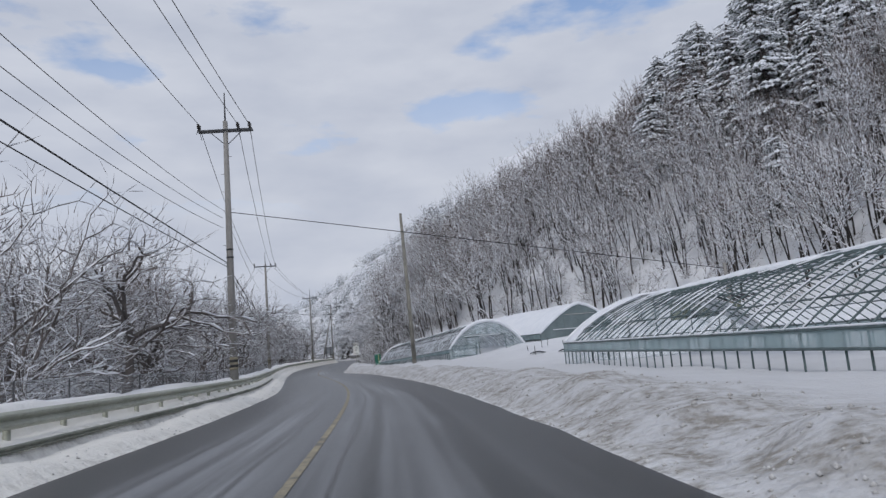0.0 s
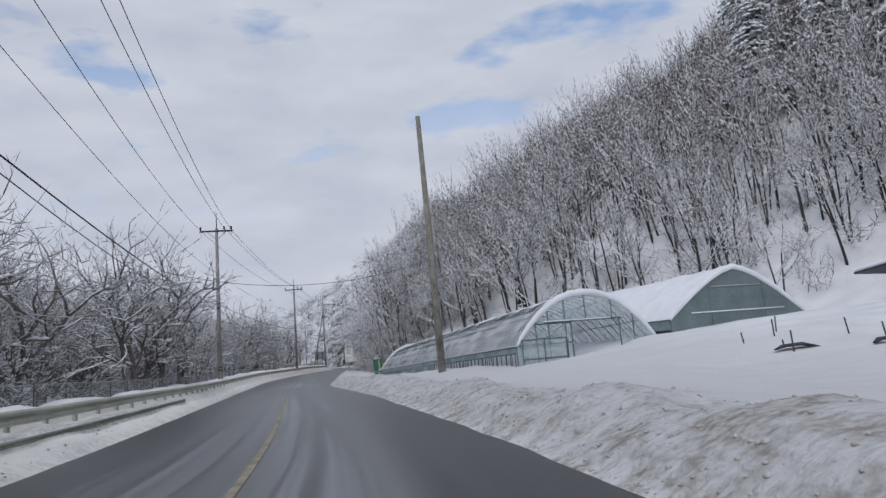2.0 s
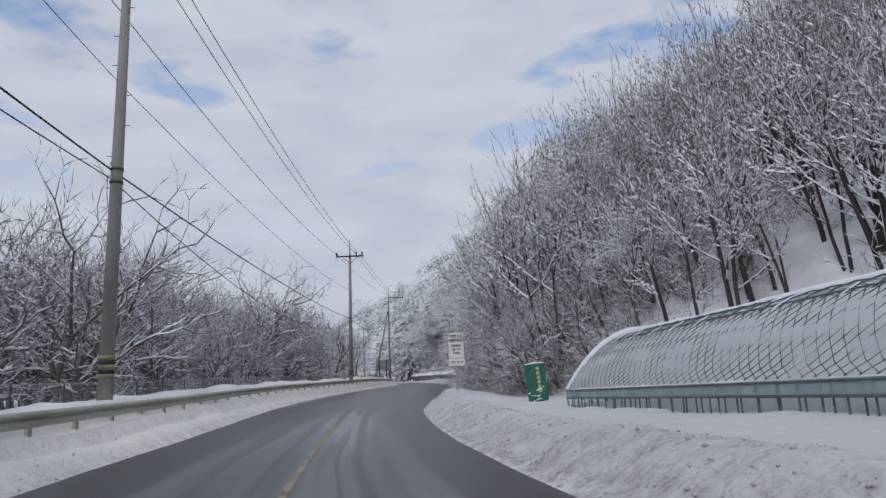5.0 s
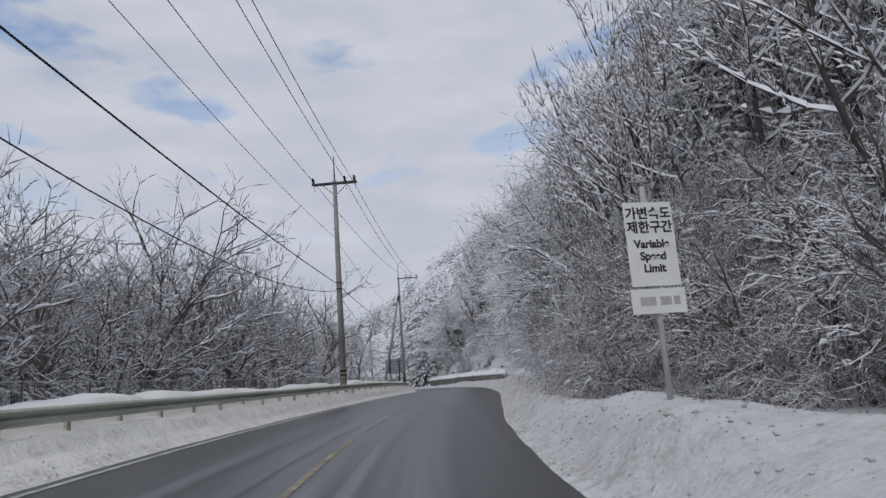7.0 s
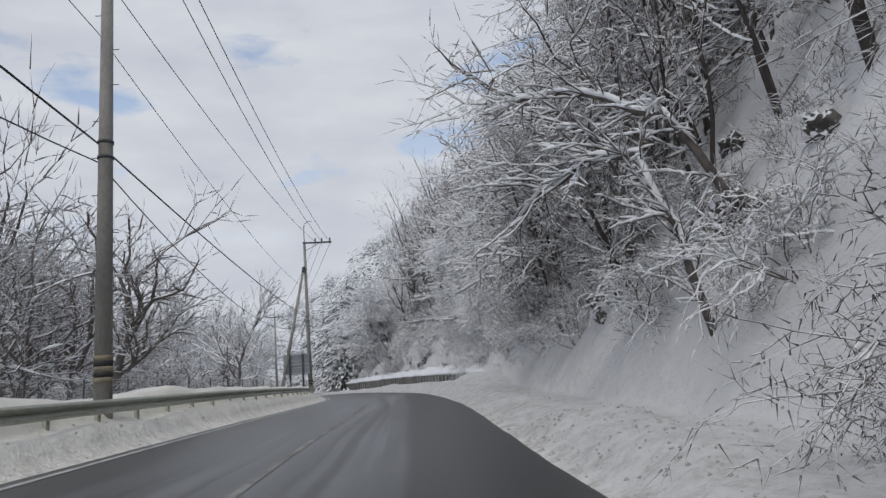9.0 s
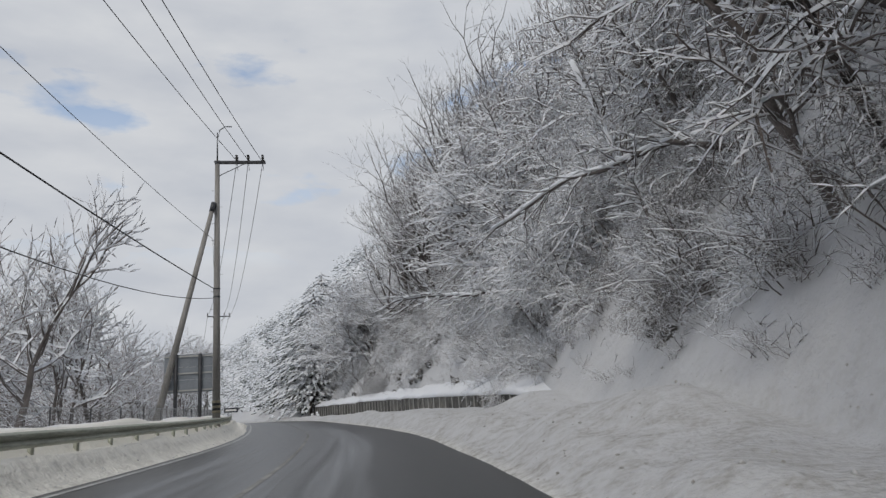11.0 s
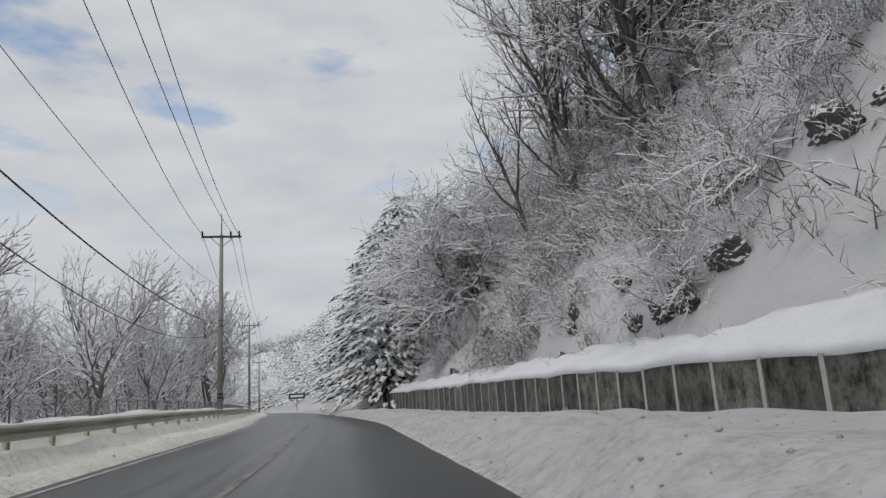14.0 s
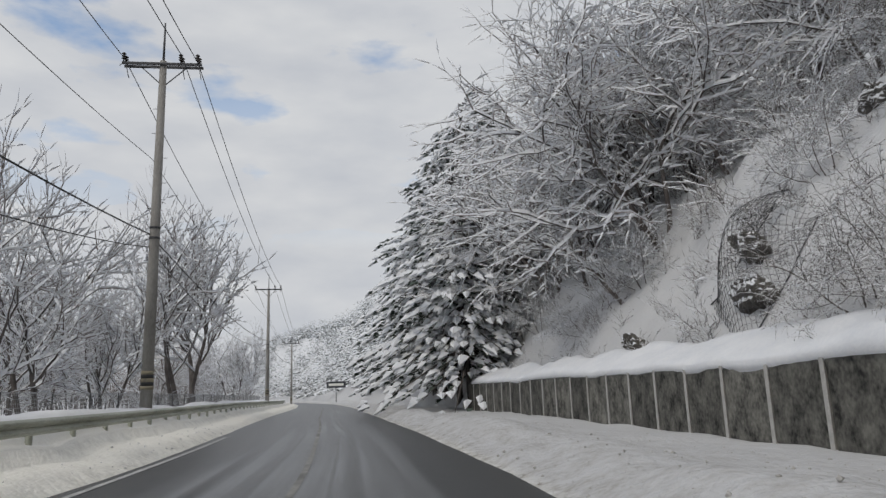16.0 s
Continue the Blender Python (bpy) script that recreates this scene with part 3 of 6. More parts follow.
warm = np.where(f_l > -0.5, (0.8 + 0.2 * ramp(gy, 90, 150)) * ramp(f_l, 2.6, 1.2), 0) + np.where(e_r > -0.5, 0.75 * ramp(e_r, 3.2, 0.6) * (0.3 + 0.7 * ramp(gy, 90, 140)), 0)
# greyer snow from the right road edge, fading out by 17 m; faint on the left
dulled = np.where(f_l > -0.5, 0.1 * ramp(f_l, 2.0, 1.4) * ramp(gy, 100, 70), 0) + np.where(e_r > -0.5, ramp(e_r, -0.3, 0.4) * ramp(e_r, 17, 3.0) * (1.0 - 0.2 * ramp(gy, 78, 98) + 0.3 * ramp(gy, 138, 150)), 0)
attr = me.attributes.new("dulled", "FLOAT", "POINT")
attr.data.foreach_set("value", np.clip(dulled, 0, 1.2).astype(np.float32).ravel())
attr = me.attributes.new("warm", "FLOAT", "POINT")
attr.data.foreach_set("value", np.clip(warm, 0, 1).astype(np.float32).ravel())
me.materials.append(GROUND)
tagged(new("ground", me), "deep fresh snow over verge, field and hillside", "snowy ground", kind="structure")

r_rows = np.concatenate([np.arange(-120, -12, 6.0), np.arange(-12, 300, 1.0), np.arange(300, 905, 8.0)])
r_cols = np.linspace(-1, 1, 23)
ry, ru = np.meshgrid(r_rows, r_cols, indexing="ij")
rd = np.where(ru < 0, ru * (at(T_LEFT, ry) + 0.55), ru * (at(T_RIGHT, ry) + 0.55))
me = smooth(grid_mesh("road", rd + xc(ry), ry, road_z(ry, rd) + 0.004))
attr = me.attributes.new("across", "FLOAT_VECTOR", "POINT")
attr.data.foreach_set("vector", np.stack([rd, ry, rd * 0], -1).astype(np.float32).ravel())
me.materials.append(ASPHALT)
tagged(new("road", me), "damp dark asphalt two-lane road with salted streaks", "road", kind="structure")


def stripe(name, y0, y1, side, width, mat, label):
    ys = np.arange(y0, y1, 1.0)
    yy, u = np.meshgrid(ys, np.array([-0.5, 0.5]), indexing="ij")
    dd = side(yy) + u * width
    me = grid_mesh(name, dd + xc(yy), yy, road_z(yy, dd) + 0.012)
    me.materials.append(mat)
    tagged(new(name, me), label, "road marking", kind="structure")


stripe("centre_line", -100, 108, lambda y: 0 * y, 0.11, YELLOW, "worn yellow solid centre line on the asphalt")
stripe("far_centre_line", 108, 300, lambda y: 0.03 * np.sin(y / 3.0), 0.11, PALE_LINE, "salt-bleached pale centre line on the asphalt")
stripe("edge_line", 98, 225, lambda y: -(at(T_LEFT, y) - 0.30), 0.12, WHITE_LINE, "worn white edge line beside the snow verge")


# ---- helpers for things ----
def part(name, bm, mat, parent=None, label="", soft=False):
    """Links a bmesh as one mesh object, under a thing or a part."""
    me = bpy.data.meshes.new(name)
    bm.to_mesh(me)
    bm.free()
    for m in mat if isinstance(mat, (list, tuple)) else [mat]:
        me.materials.append(m)
    if soft:
        smooth(me)
    ob = new(name, me)
    if parent is not None:
        ob.parent = parent
    return tagged(ob, label)


def mesh_part(name, me, mat, parent=None, label=""):
    for m in mat if isinstance(mat, (list, tuple)) else [mat]:
        if m.name not in [s.name for s in me.materials]:
            me.materials.append(m)
    ob = new(name, me)
    if parent is not None:
        ob.parent = parent
    return tagged(ob, label)


def empty(name, m, label="", category="", group="", kind=""):
    ob = new(name)
    ob.empty_display_size = 0.2
    ob.matrix_world = m
    return tagged(ob, label, category, group, kind)


def box(bm, m, sx, sy, sz, bevel=0.0):
    geo = bmesh.ops.create_cube(bm, size=1.0, matrix=m @ Matrix.Diagonal((sx, sy, sz, 1)))
    if bevel:
        edges = list({e for v in geo["verts"] for e in v.link_edges})
        bmesh.ops.bevel(bm, geom=edges, offset=bevel, segments=1, affect="EDGES")


def tube(bm, points, radii, sides=8, caps=True, slot=0):
    """A tube through points, with a radius at each."""
    points = [Vector(p) for p in points]
    radii = [radii] * len(points) if isinstance(radii, (int, float)) else radii
    rings = []
    for i, p in enumerate(points):
        way = (points[min(i + 1, len(points) - 1)] - points[max(i - 1, 0)]).normalized()
        a = way.cross(Vector((0, 0, 1)) if abs(way.z) < 0.9 else Vector((1, 0, 0))).normalized()
        b = way.cross(a)
        rings.append([bm.verts.new(p + radii[i] * (math.cos(2 * math.pi * s / sides) * a + math.sin(2 * math.pi * s / sides) * b)) for s in range(sides)])
    for r0, r1 in zip(rings, rings[1:]):
        for s in range(sides):
            f = bm.faces.new((r0[s], r0[(s + 1) % sides], r1[(s + 1) % sides], r1[s]))
            f.material_index, f.smooth = slot, True
    if caps and sides > 2:
        for r in (rings[0][::-1], rings[-1]):
            bm.faces.new(r).material_index = slot

# ---- guardrail and mesh fence along the left verge ----
def rail_place(y, lift=0.0):
    d = -float(at(T_RAIL, y))
    return Vector((float(xc(y)) + d, y, float(road_z(y, d)) + 0.36 + lift))


def guardrail():
    thing = empty("guardrail", pose(0, 0, 0), "dirty grey-green steel guardrail half buried in snow", "guardrail")
    profile = [(0.0, 0.60), (0.035, 0.585), (0.075, 0.555), (0.075, 0.52), (0.02, 0.475), (0.0, 0.455), (0.02, 0.435), (0.075, 0.39), (0.075, 0.355), (0.035, 0.325), (0.0, 0.31)]
    profile = profile + [(a - 0.006, b) for a, b in profile[::-1]]
    for y0 in range(-20, 292, 4):
        ys = np.array([y0 - 0.08, y0 + 1, y0 + 2, y0 + 3, y0 + 4.08])
        rows = [[rail_place(y, h) + Vector((o + 0.012 * (i == 0), 0, 0)) for o, h in profile] for i, y in enumerate(ys)]
        bm = bmesh.new()
        vs = [[bm.verts.new(p) for p in r] for r in rows]
        n = len(profile)
        for a, b in zip(vs, vs[1:]):
            for i in range(n):
                bm.faces.new((a[i], a[(i + 1) % n], b[(i + 1) % n], b[i]))
        part("beam", bm, RAIL, thing)
        if y0 >= 56:
            continue
        # the older low rail on the kerb, half in the snow
        low = [(0.40, 0.12), (0.44, 0.12), (0.47, 0.105), (0.475, 0.08), (0.45, 0.065), (0.475, 0.05), (0.475, 0.03), (0.45, 0.01), (0.40, 0.01)]
        rows = [[rail_place(y, h - 0.03 * float(ramp(y, 20, 50))) + Vector((o + 0.008 * (i == 0), 0, 0)) for o, h in low] for i, y in enumerate(ys)]
        bm = bmesh.new()
        vs = [[bm.verts.new(p) for p in r] for r in rows]
        for a, b in zip(vs, vs[1:]):
            for i in range(len(low)):
                bm.faces.new((a[i], a[(i + 1) % len(low)], b[(i + 1) % len(low)], b[i]))
        part("low_beam", bm, LOW_RAIL, thing, "low dark green rail on the kerb")
    bm = bmesh.new()
    tube(bm, [(0, 0, -0.5), (0, 0, 0.58)], 0.06, 8)
    box(bm, pose(0.06, 0, 0.45), 0.07, 0.1, 0.22, 0.008)
    first = part("post", bm, RAIL, thing)
    first.location = rail_place(-20) + Vector((-0.1, 0, 0))
    for i in range(1, 155):
        o = new("post", first.data)
        o.parent = thing
        o.location = rail_place(-20 + 2.0 * i) + Vector((-0.1, 0, 0))


guardrail()


def mesh_fence():
    thing = empty("mesh_fence", pose(0, 0, 0), "low grey wire mesh fence behind the guardrail", "fence")
    off = -1.35
    ys = np.arange(-20, 270, 2.5)

    def foot(y, h):
        p = rail_place(y, h + 0.1)
        return p + Vector((off, 0, 0))

    bm = bmesh.new()
    tube(bm, [(0, 0, -0.5), (0, 0, 1.02)], 0.02, 6)
    first = part("post", bm, DARK_STEEL, thing)
    for i, y in enumerate(ys):
        o = first if i == 0 else new("post", first.data)
        o.parent = thing
        o.location = foot(y, 0)
    for h in (0.25, 1.0):
        bm = bmesh.new()
        tube(bm, [foot(y, h) for y in ys], 0.013, 5)
        part("rail", bm, STEEL, thing)
    verts, quads = [], []
    for y in np.arange(-20, 267, 0.08):
        for lean in (0.0,):
            a, b = foot(y, 0.25), foot(y + lean, 1.0)
            i = len(verts)
            verts += [a, a + Vector((0, 0.011, 0)), b + Vector((0, 0.011, 0)), b]
            quads.append((i, i + 1, i + 2, i + 3))
    for h in np.arange(0.32, 1.0, 0.09):
        for y in np.arange(-20, 265, 2.5):
            a, b = foot(y, h), foot(y + 2.5, h)
            i = len(verts)
            verts += [a, b, b + Vector((0, 0, 0.009)), a + Vector((0, 0, 0.009))]
            quads.append((i, i + 1, i + 2, i + 3))
    me = bpy.data.meshes.new("wire_mesh")
    fill_mesh(me, np.array(verts), quads)
    tagged(mesh_part("wire_mesh", me, STEEL, thing), kind="stuff")


mesh_fence()


# ---- power poles and lines ----
def pole_shaft(thing, height, r0, r1, bands=True):
    bm = bmesh.new()
    tube(bm, [(0, 0, -1.0), (0, 0, height * 0.5), (0, 0, height)], [r0, (r0 + r1) / 2, r1], 14)
    part("shaft", bm, CONCRETE, thing)
    if bands:
        bm = bmesh.new()
        for k in range(3):
            z0 = 0.55 + 0.24 * k
            r = (r0 + 0.006) - (r0 - r1) * z0 / height
            tube(bm, [(0, 0, z0), (0, 0, z0 + 0.12)], r, 14)
        part("warning_band", bm, YELLOW, thing, "worn yellow warning band")
        bm = bmesh.new()
        for k in range(2):
            z0 = 0.67 + 0.24 * k
            r = (r0 + 0.006) - (r0 - r1) * z0 / height
            tube(bm, [(0, 0, z0), (0, 0, z0 + 0.12)], r, 14)
        part("dark_band", bm, BLACK, thing)
    for z in np.arange(3.0, height - 1.5, 0.9):
        bm = bmesh.new()
        r = r0 - (r0 - r1) * z / height
        s = 1 if int(z * 10) % 2 else -1
        tube(bm, [(s * r * 0.9, 0, z), (s * (r + 0.14), 0, z)], 0.011, 5)
        part("step_bolt", bm, DARK_STEEL, thing)
    for z in (height * 0.46, height * 0.49):
        bm = bmesh.new()
        tube(bm, [(0, 0, z), (0, 0, z + 0.07)], r0 - (r0 - r1) * z / height + 0.02, 12)
        part("clamp", bm, DARK_STEEL, thing)


def insulator(thing, x, y, z, down=False):
    bm = bmesh.new()
    s = -1 if down else 1
    tube(bm, [(x, y, z), (x, y, z + s * 0.08)], 0.02, 6)
    for k in range(3):
        z0 = z + s * (0.09 + 0.09 * k)
        tube(bm, [(x, y, z0), (x, y, z0 + s * 0.03), (x, y, z0 + s * 0.08)], [0.035, 0.085, 0.03], 8)
    part("insulator", bm, PORCELAIN, thing)


def line_pole(x, y, top, turn, arm_z, arms=((-1.35, 1.35),), pins=(-1.3, 0.62, 1.2), spike=1.5, label="tall concrete power pole with a steel crossarm"):
    base = gz(x, y)
    thing = empty("power_pole", pose(x, y, base, 0, 0, turn), label, "power pole", "roadside power poles")
    h = top - base - spike
    pole_shaft(thing, h, 0.20, 0.115)
    if spike > 0.2:
        bm = bmesh.new()
        tube(bm, [(0, 0, h - 0.3), (0, 0, h + spike)], [0.05, 0.028], 6)
        part("ground_wire_bracket", bm, DARK_STEEL, thing)
    za = arm_z - base
    for a, b in arms:
        for s in (-0.13, 0.13):
            bm = bmesh.new()
            box(bm, pose((a + b) / 2, s, za), b - a, 0.075, 0.09, 0.008)
            part("crossarm", bm, DARK_STEEL, thing)
        for e in (a, b):
            if abs(e) > 0.5:
                bm = bmesh.new()
                tube(bm, [(0, 0.12, za - 0.75), (e * 0.55, 0.13, za - 0.04)], 0.022, 5)
                part("arm_brace", bm, DARK_STEEL, thing)
    for p in pins:
        insulator(thing, p, -0.13, za + 0.04)
        insulator(thing, p, 0.13, za + 0.04)
        bm = bmesh.new()
        tube(bm, [(p, -0.5, za - 0.28), (p, -0.3, za - 0.12), (p, 0, za + 0.3), (p, 0.3, za - 0.12), (p, 0.5, za - 0.28)], 0.014, 5)
        part("jumper", bm, CABLE, thing)
    return thing


POLES = [
    (-9.9, 31.7, 16.6, 14.6, 6), (-22.4, 81.3, 16.3, 14.6, 12), (-27.7, 128.8, 16.2, 14.5, 4), (-32.9, 175.7, 17.6, 15.9, 10), (-48.1, 223.4, 16.15, 14.5, 18), (-64.5, 268, 15.0, 13.4, 20), (-83, 318, 13.0, 11.5, 20),
]
for n, (px, py, top, arm, turn) in enumerate(POLES):
    if n == 3:
        line_pole(px, py, top, turn, arm, arms=((-0.15, 2.5),), pins=(1.0, 1.6, 2.35), spike=1.6, label="concrete power pole with a one-sided crossarm and stay strut")
    else:
        line_pole(px, py, top, turn, arm)

sx, sy = -35.1, 173.2
strut_base = gz(sx, sy)
thing = empty("strut_pole", pose(sx, sy, strut_base), "leaning dark stay pole propping the power pole", "stay pole")
bm = bmesh.new()
tube(bm, [(0, 0, -0.8), (2.1, 2.3, 13.6 - strut_base)], [0.17, 0.11], 12)
part("shaft", bm, CONCRETE, thing)
bm = bmesh.new()
tube(bm, [(2.02, 2.2, 13.1 - strut_base), (2.1, 2.3, 13.6 - strut_base)], 0.14, 10)
part("clamp", bm, DARK_STEEL, thing)

bm = bmesh.new()
lamp_base = pose(-32.9, 175.7, 0, 0, 0, 10)
tube(bm, [lamp_base @ Vector(p) for p in ((0, 0, 15.6), (0.0, 0, 17.2), (0.12, 0, 17.75), (0.4, 0, 17.95), (0.75, 0, 17.95))], 0.035, 6)
tagged(part("bracket_pipe", bm, STEEL), "bent steel pipe bracket on the power pole top", "pipe bracket")

# the leaning guy pole on the field side
guy_base = gz(-3.4, 59.8)
thing = empty("guy_pole", pose(-3.35, 59.8, guy_base), "weathered concrete guy pole with lichen-stained base, slightly leaning", "guy pole")
bm = bmesh.new()
tube(bm, [(0, 0, -1), (-0.15, -0.1, 7), (-0.3, -0.2, 15.3 - guy_base)], [0.20, 0.165, 0.12], 12)
part("shaft", bm, LICHEN, thing)
for z in (1.6, 2.5, 3.4, 8.2, 9.0, 12.0):
    bm = bmesh.new()
    tube(bm, [(-0.16, 0, z), (0.34 if int(z * 10) % 2 else -0.4, 0, z + 0.05)], 0.012, 5)
    part("step_bolt", bm, DARK_STEEL, thing)


def cable(name, a, b, sag, r, label, steps=22):
    a, b = Vector(a), Vector(b)
    bm = bmesh.new()
    pts = [a.lerp(b, t) - Vector((0, 0, 4 * sag * t * (1 - t))) for t in np.linspace(0, 1, steps)]
    tube(bm, pts, r, 5, caps=False)
    tagged(part(name, bm, CABLE), label, "overhead cable", "overhead cables")


def pin(n, off, dz=0.3):
    x, y, top, arm, turn = POLES[n]
    q = Matrix.Rotation(radians(turn), 3, "Z") @ Vector((off, 0, 0))
    return Vector((x + q.x, y + q.y, arm + dz))


REAR = (-4.0, -16.5)


def string_line(name, heights, sags, offs, r, label, spans=7):
    """One wire from pole to pole: its height at each pole, the sag of each span, its place on each arm."""
    stops = [Vector((REAR[0] + offs[0], REAR[1], heights[0]))]
    for n in range(len(POLES)):
        stops.append(pin(n, offs[n + 1], heights[n + 1] - POLES[n][3]))
    for a, b, sag in list(zip(stops, stops[1:], sags))[:spans]:
        cable(name, a, b, sag, r, label)


BARE = "thin dark bare power line between the poles"
PIN_SAG = (0.75, 1.05, 0.8, 0.8, 1.8, 0.8, 0.8)
string_line("power_line", (15.8, 15.0, 14.7, 14.75, 16.0, 14.7, 13.7, 11.8), PIN_SAG, (-1.3, -1.3, -1.3, -1.3, 1.0, -1.3, -1.3, -1.3), 0.016, BARE)
string_line("power_line", (15.8, 14.9, 14.9, 14.7, 16.0, 14.9, 13.7, 11.8), PIN_SAG, (0.62, 0.62, 0.62, 0.62, 1.6, 0.62, 0.62, 0.62), 0.016, BARE)
string_line("power_line", (15.8, 14.85, 14.7, 14.4, 15.9, 14.6, 13.7, 11.8), PIN_SAG, (1.2, 1.2, 1.2, 1.2, 2.35, 1.2, 1.2, 1.2), 0.016, BARE)
PHONE = "black bundled communication cable between the poles"
string_line("telephone_cable", (8.6, 7.9, 8.4, 8.45, 9.1, 8.35, 8.2, 8.0), (0.1, 0.6, 0.4, 0.35, 1.3, 0.6, 0.6), (-0.16,) * 8, 0.024, PHONE)
string_line("telephone_cable", (8.15, 7.7, 8.15, 8.0, 8.6, 7.9, 7.8, 7.6), (0.25, 1.0, 1.9, 1.9, 2.4, 1.2, 1.2), (-0.16,) * 8, 0.016, PHONE)
SERVICE = "thin grey low-voltage wire between the poles"
string_line("service_wire", (12.4, 10.5, 11.1, 11.25, 11.7, 11.0, 10.6, 9.8), (1.4, 0.8, 0.7, 0.7, 1.35, 0.5, 0.6), (-0.2,) * 8, 0.011, SERVICE)
string_line("service_wire", (11.2, 10.15) + (10.0,) * 6, (1.3,) * 7, (-0.3,) * 8, 0.011, SERVICE, 1)
string_line("service_wire", (10.7, 9.65) + (10.0,) * 6, (1.3,) * 7, (-0.3,) * 8, 0.011, SERVICE, 1)
cable("cross_wire", (-9.8, 31.7, 10.4), (15.7, 36.3, 5.95), 0.0, 0.02, "dark service wire spanning the road from the power pole")
cable("cross_wire", (-16.0, 56.0, 7.55), (-3.45, 59.6, 7.6), 1.0, 0.012, "thin dark wire sagging across the road to the guy pole")
# pole added only to hold the wire's end, about where a tree trunk stands
fb = gz(15.7, 36.3)
thing = empty("service_pole", pose(15.7, 36.3, fb), "slim grey pole added behind the greenhouse to end the cross wire", "service pole")
bm = bmesh.new()
tube(bm, [(0, 0, -0.6), (-0.05, 0, 6.3 - fb)], [0.12, 0.09], 10)
part("shaft", bm, CONCRETE, thing)


# ---- signs ----
def lettering(words, size, m, mat, parent, name="lettering"):
    cu = bpy.data.curves.new(name, "FONT")
    cu.body, cu.size, cu.align_x, cu.align_y, cu.extrude = words, size, "CENTER", "CENTER", 0.002
    cu.offset = 0.006
    tmp = bpy.data.objects.new(name, cu)
    scene.collection.objects.link(tmp)
    me = bpy.data.meshes.new_from_object(tmp, depsgraph=bpy.context.evaluated_depsgraph_get())
    bpy.data.objects.remove(tmp)
    me.materials.clear()
    me.materials.append(mat)
    ob = new(name, me)
    ob.parent = parent
    ob.matrix_local = m
    return ob


def speed_sign():
    x, y = -15.05, 101.1
    base = gz(x, y)
    thing = empty("road_sign", pose(x, y, base, 0, 0, 16), "white roadside sign with black lettering in the snowbank", "road sign")
    bm = bmesh.new()
    tube(bm, [(0, 0.03, -0.6), (0, 0.03, 3.3)], 0.045, 10)
    part("post", bm, POST_PALE, thing)
    low = 4.78 - base - 1.75
    bm = bmesh.new()
    box(bm, pose(0, -0.03, low + 1.09), 0.80, 0.012, 1.32, 0.004)
    plate = part("plate", bm, WHITE_PAINT, thing)
    bm = bmesh.new()
    box(bm, pose(0.0, -0.03, low + 0.20), 0.88, 0.012, 0.38, 0.004)
    lower = part("lower_plate", bm, WHITE_PAINT, thing)
    face = Matrix.Rotation(radians(90), 4, "X")
    for words, z, size in (("가변속도", 1.56, 0.205), ("제한구간", 1.34, 0.205), ("Variable", 1.08, 0.175), ("Speed", 0.89, 0.175), ("Limit", 0.70, 0.175)):
        lettering(words, size, Matrix.Translation((0, -0.040, low + z)) @ face, BLACK, plate)
    for k, (a, b) in enumerate(((-0.3, -0.05), (0.02, 0.2), (0.24, 0.34))):
        bm = bmesh.new()
        box(bm, pose((a + b) / 2, -0.039, low + 0.2), b - a, 0.004, 0.13)
        part("letter_bar", bm, POST_PALE, lower)
    for z in (low + 0.2, low + 0.7, low + 1.45):
        bm = bmesh.new()
        box(bm, pose(0, 0.0, z), 0.5, 0.03, 0.05, 0.004)
        part("bracket", bm, STEEL, thing)


speed_sign()


def green_sign(x, y, turn):
    base = gz(x, y) - 0.65
    thing = empty("village_sign", pose(x, y, base, 0, -5, turn), "dark green leaning board sign with yellow lettering, snow-spattered below", "sign board")
    bm = bmesh.new()
    box(bm, pose(0, 0, 1.15), 0.86, 0.05, 2.2, 0.01)
    board = part("board", bm, GREEN_SIGN, thing)
    for k in range(6):
        bm = bmesh.new()
        box(bm, pose(0.12, -0.028, 2.05 - 0.19 * k), 0.13, 0.004, 0.14)
        part("letter_bar", bm, PALE_YELLOW, board)
    bm = bmesh.new()
    tube(bm, [(-0.43, 0, 2.26), (0.0, 0, 2.29), (0.43, 0, 2.26)], [0.025, 0.045, 0.025], 8)
    part("snow_cap", bm, TREE_SNOW, thing, "thin snow on the top edge")
    r = random.Random(3)
    for k in range(26):
        bm = bmesh.new()
        px, pz, w = r.uniform(-0.38, 0.38), 0.25 + 1.0 * r.random() ** 1.4, r.uniform(0.05, 0.16)
        tube(bm, [(px - w, -0.03, pz), (px, -0.04, pz + r.uniform(-0.04, 0.06)), (px + w * 0.7, -0.03, pz + r.uniform(-0.05, 0.05))], [0.01, r.uniform(0.02, 0.045), 0.01], 5)
        part("snow_patch", bm, TREE_SNOW, thing, soft=True)
    for s in (-0.34, 0.34):
        bm = bmesh.new()
        box(bm, pose(s, 0.05, 0.6), 0.05, 0.05, 2.0, 0.005)
        part("leg", bm, DARK_STEEL, thing)


green_sign(-10.9, 94.6, 4)


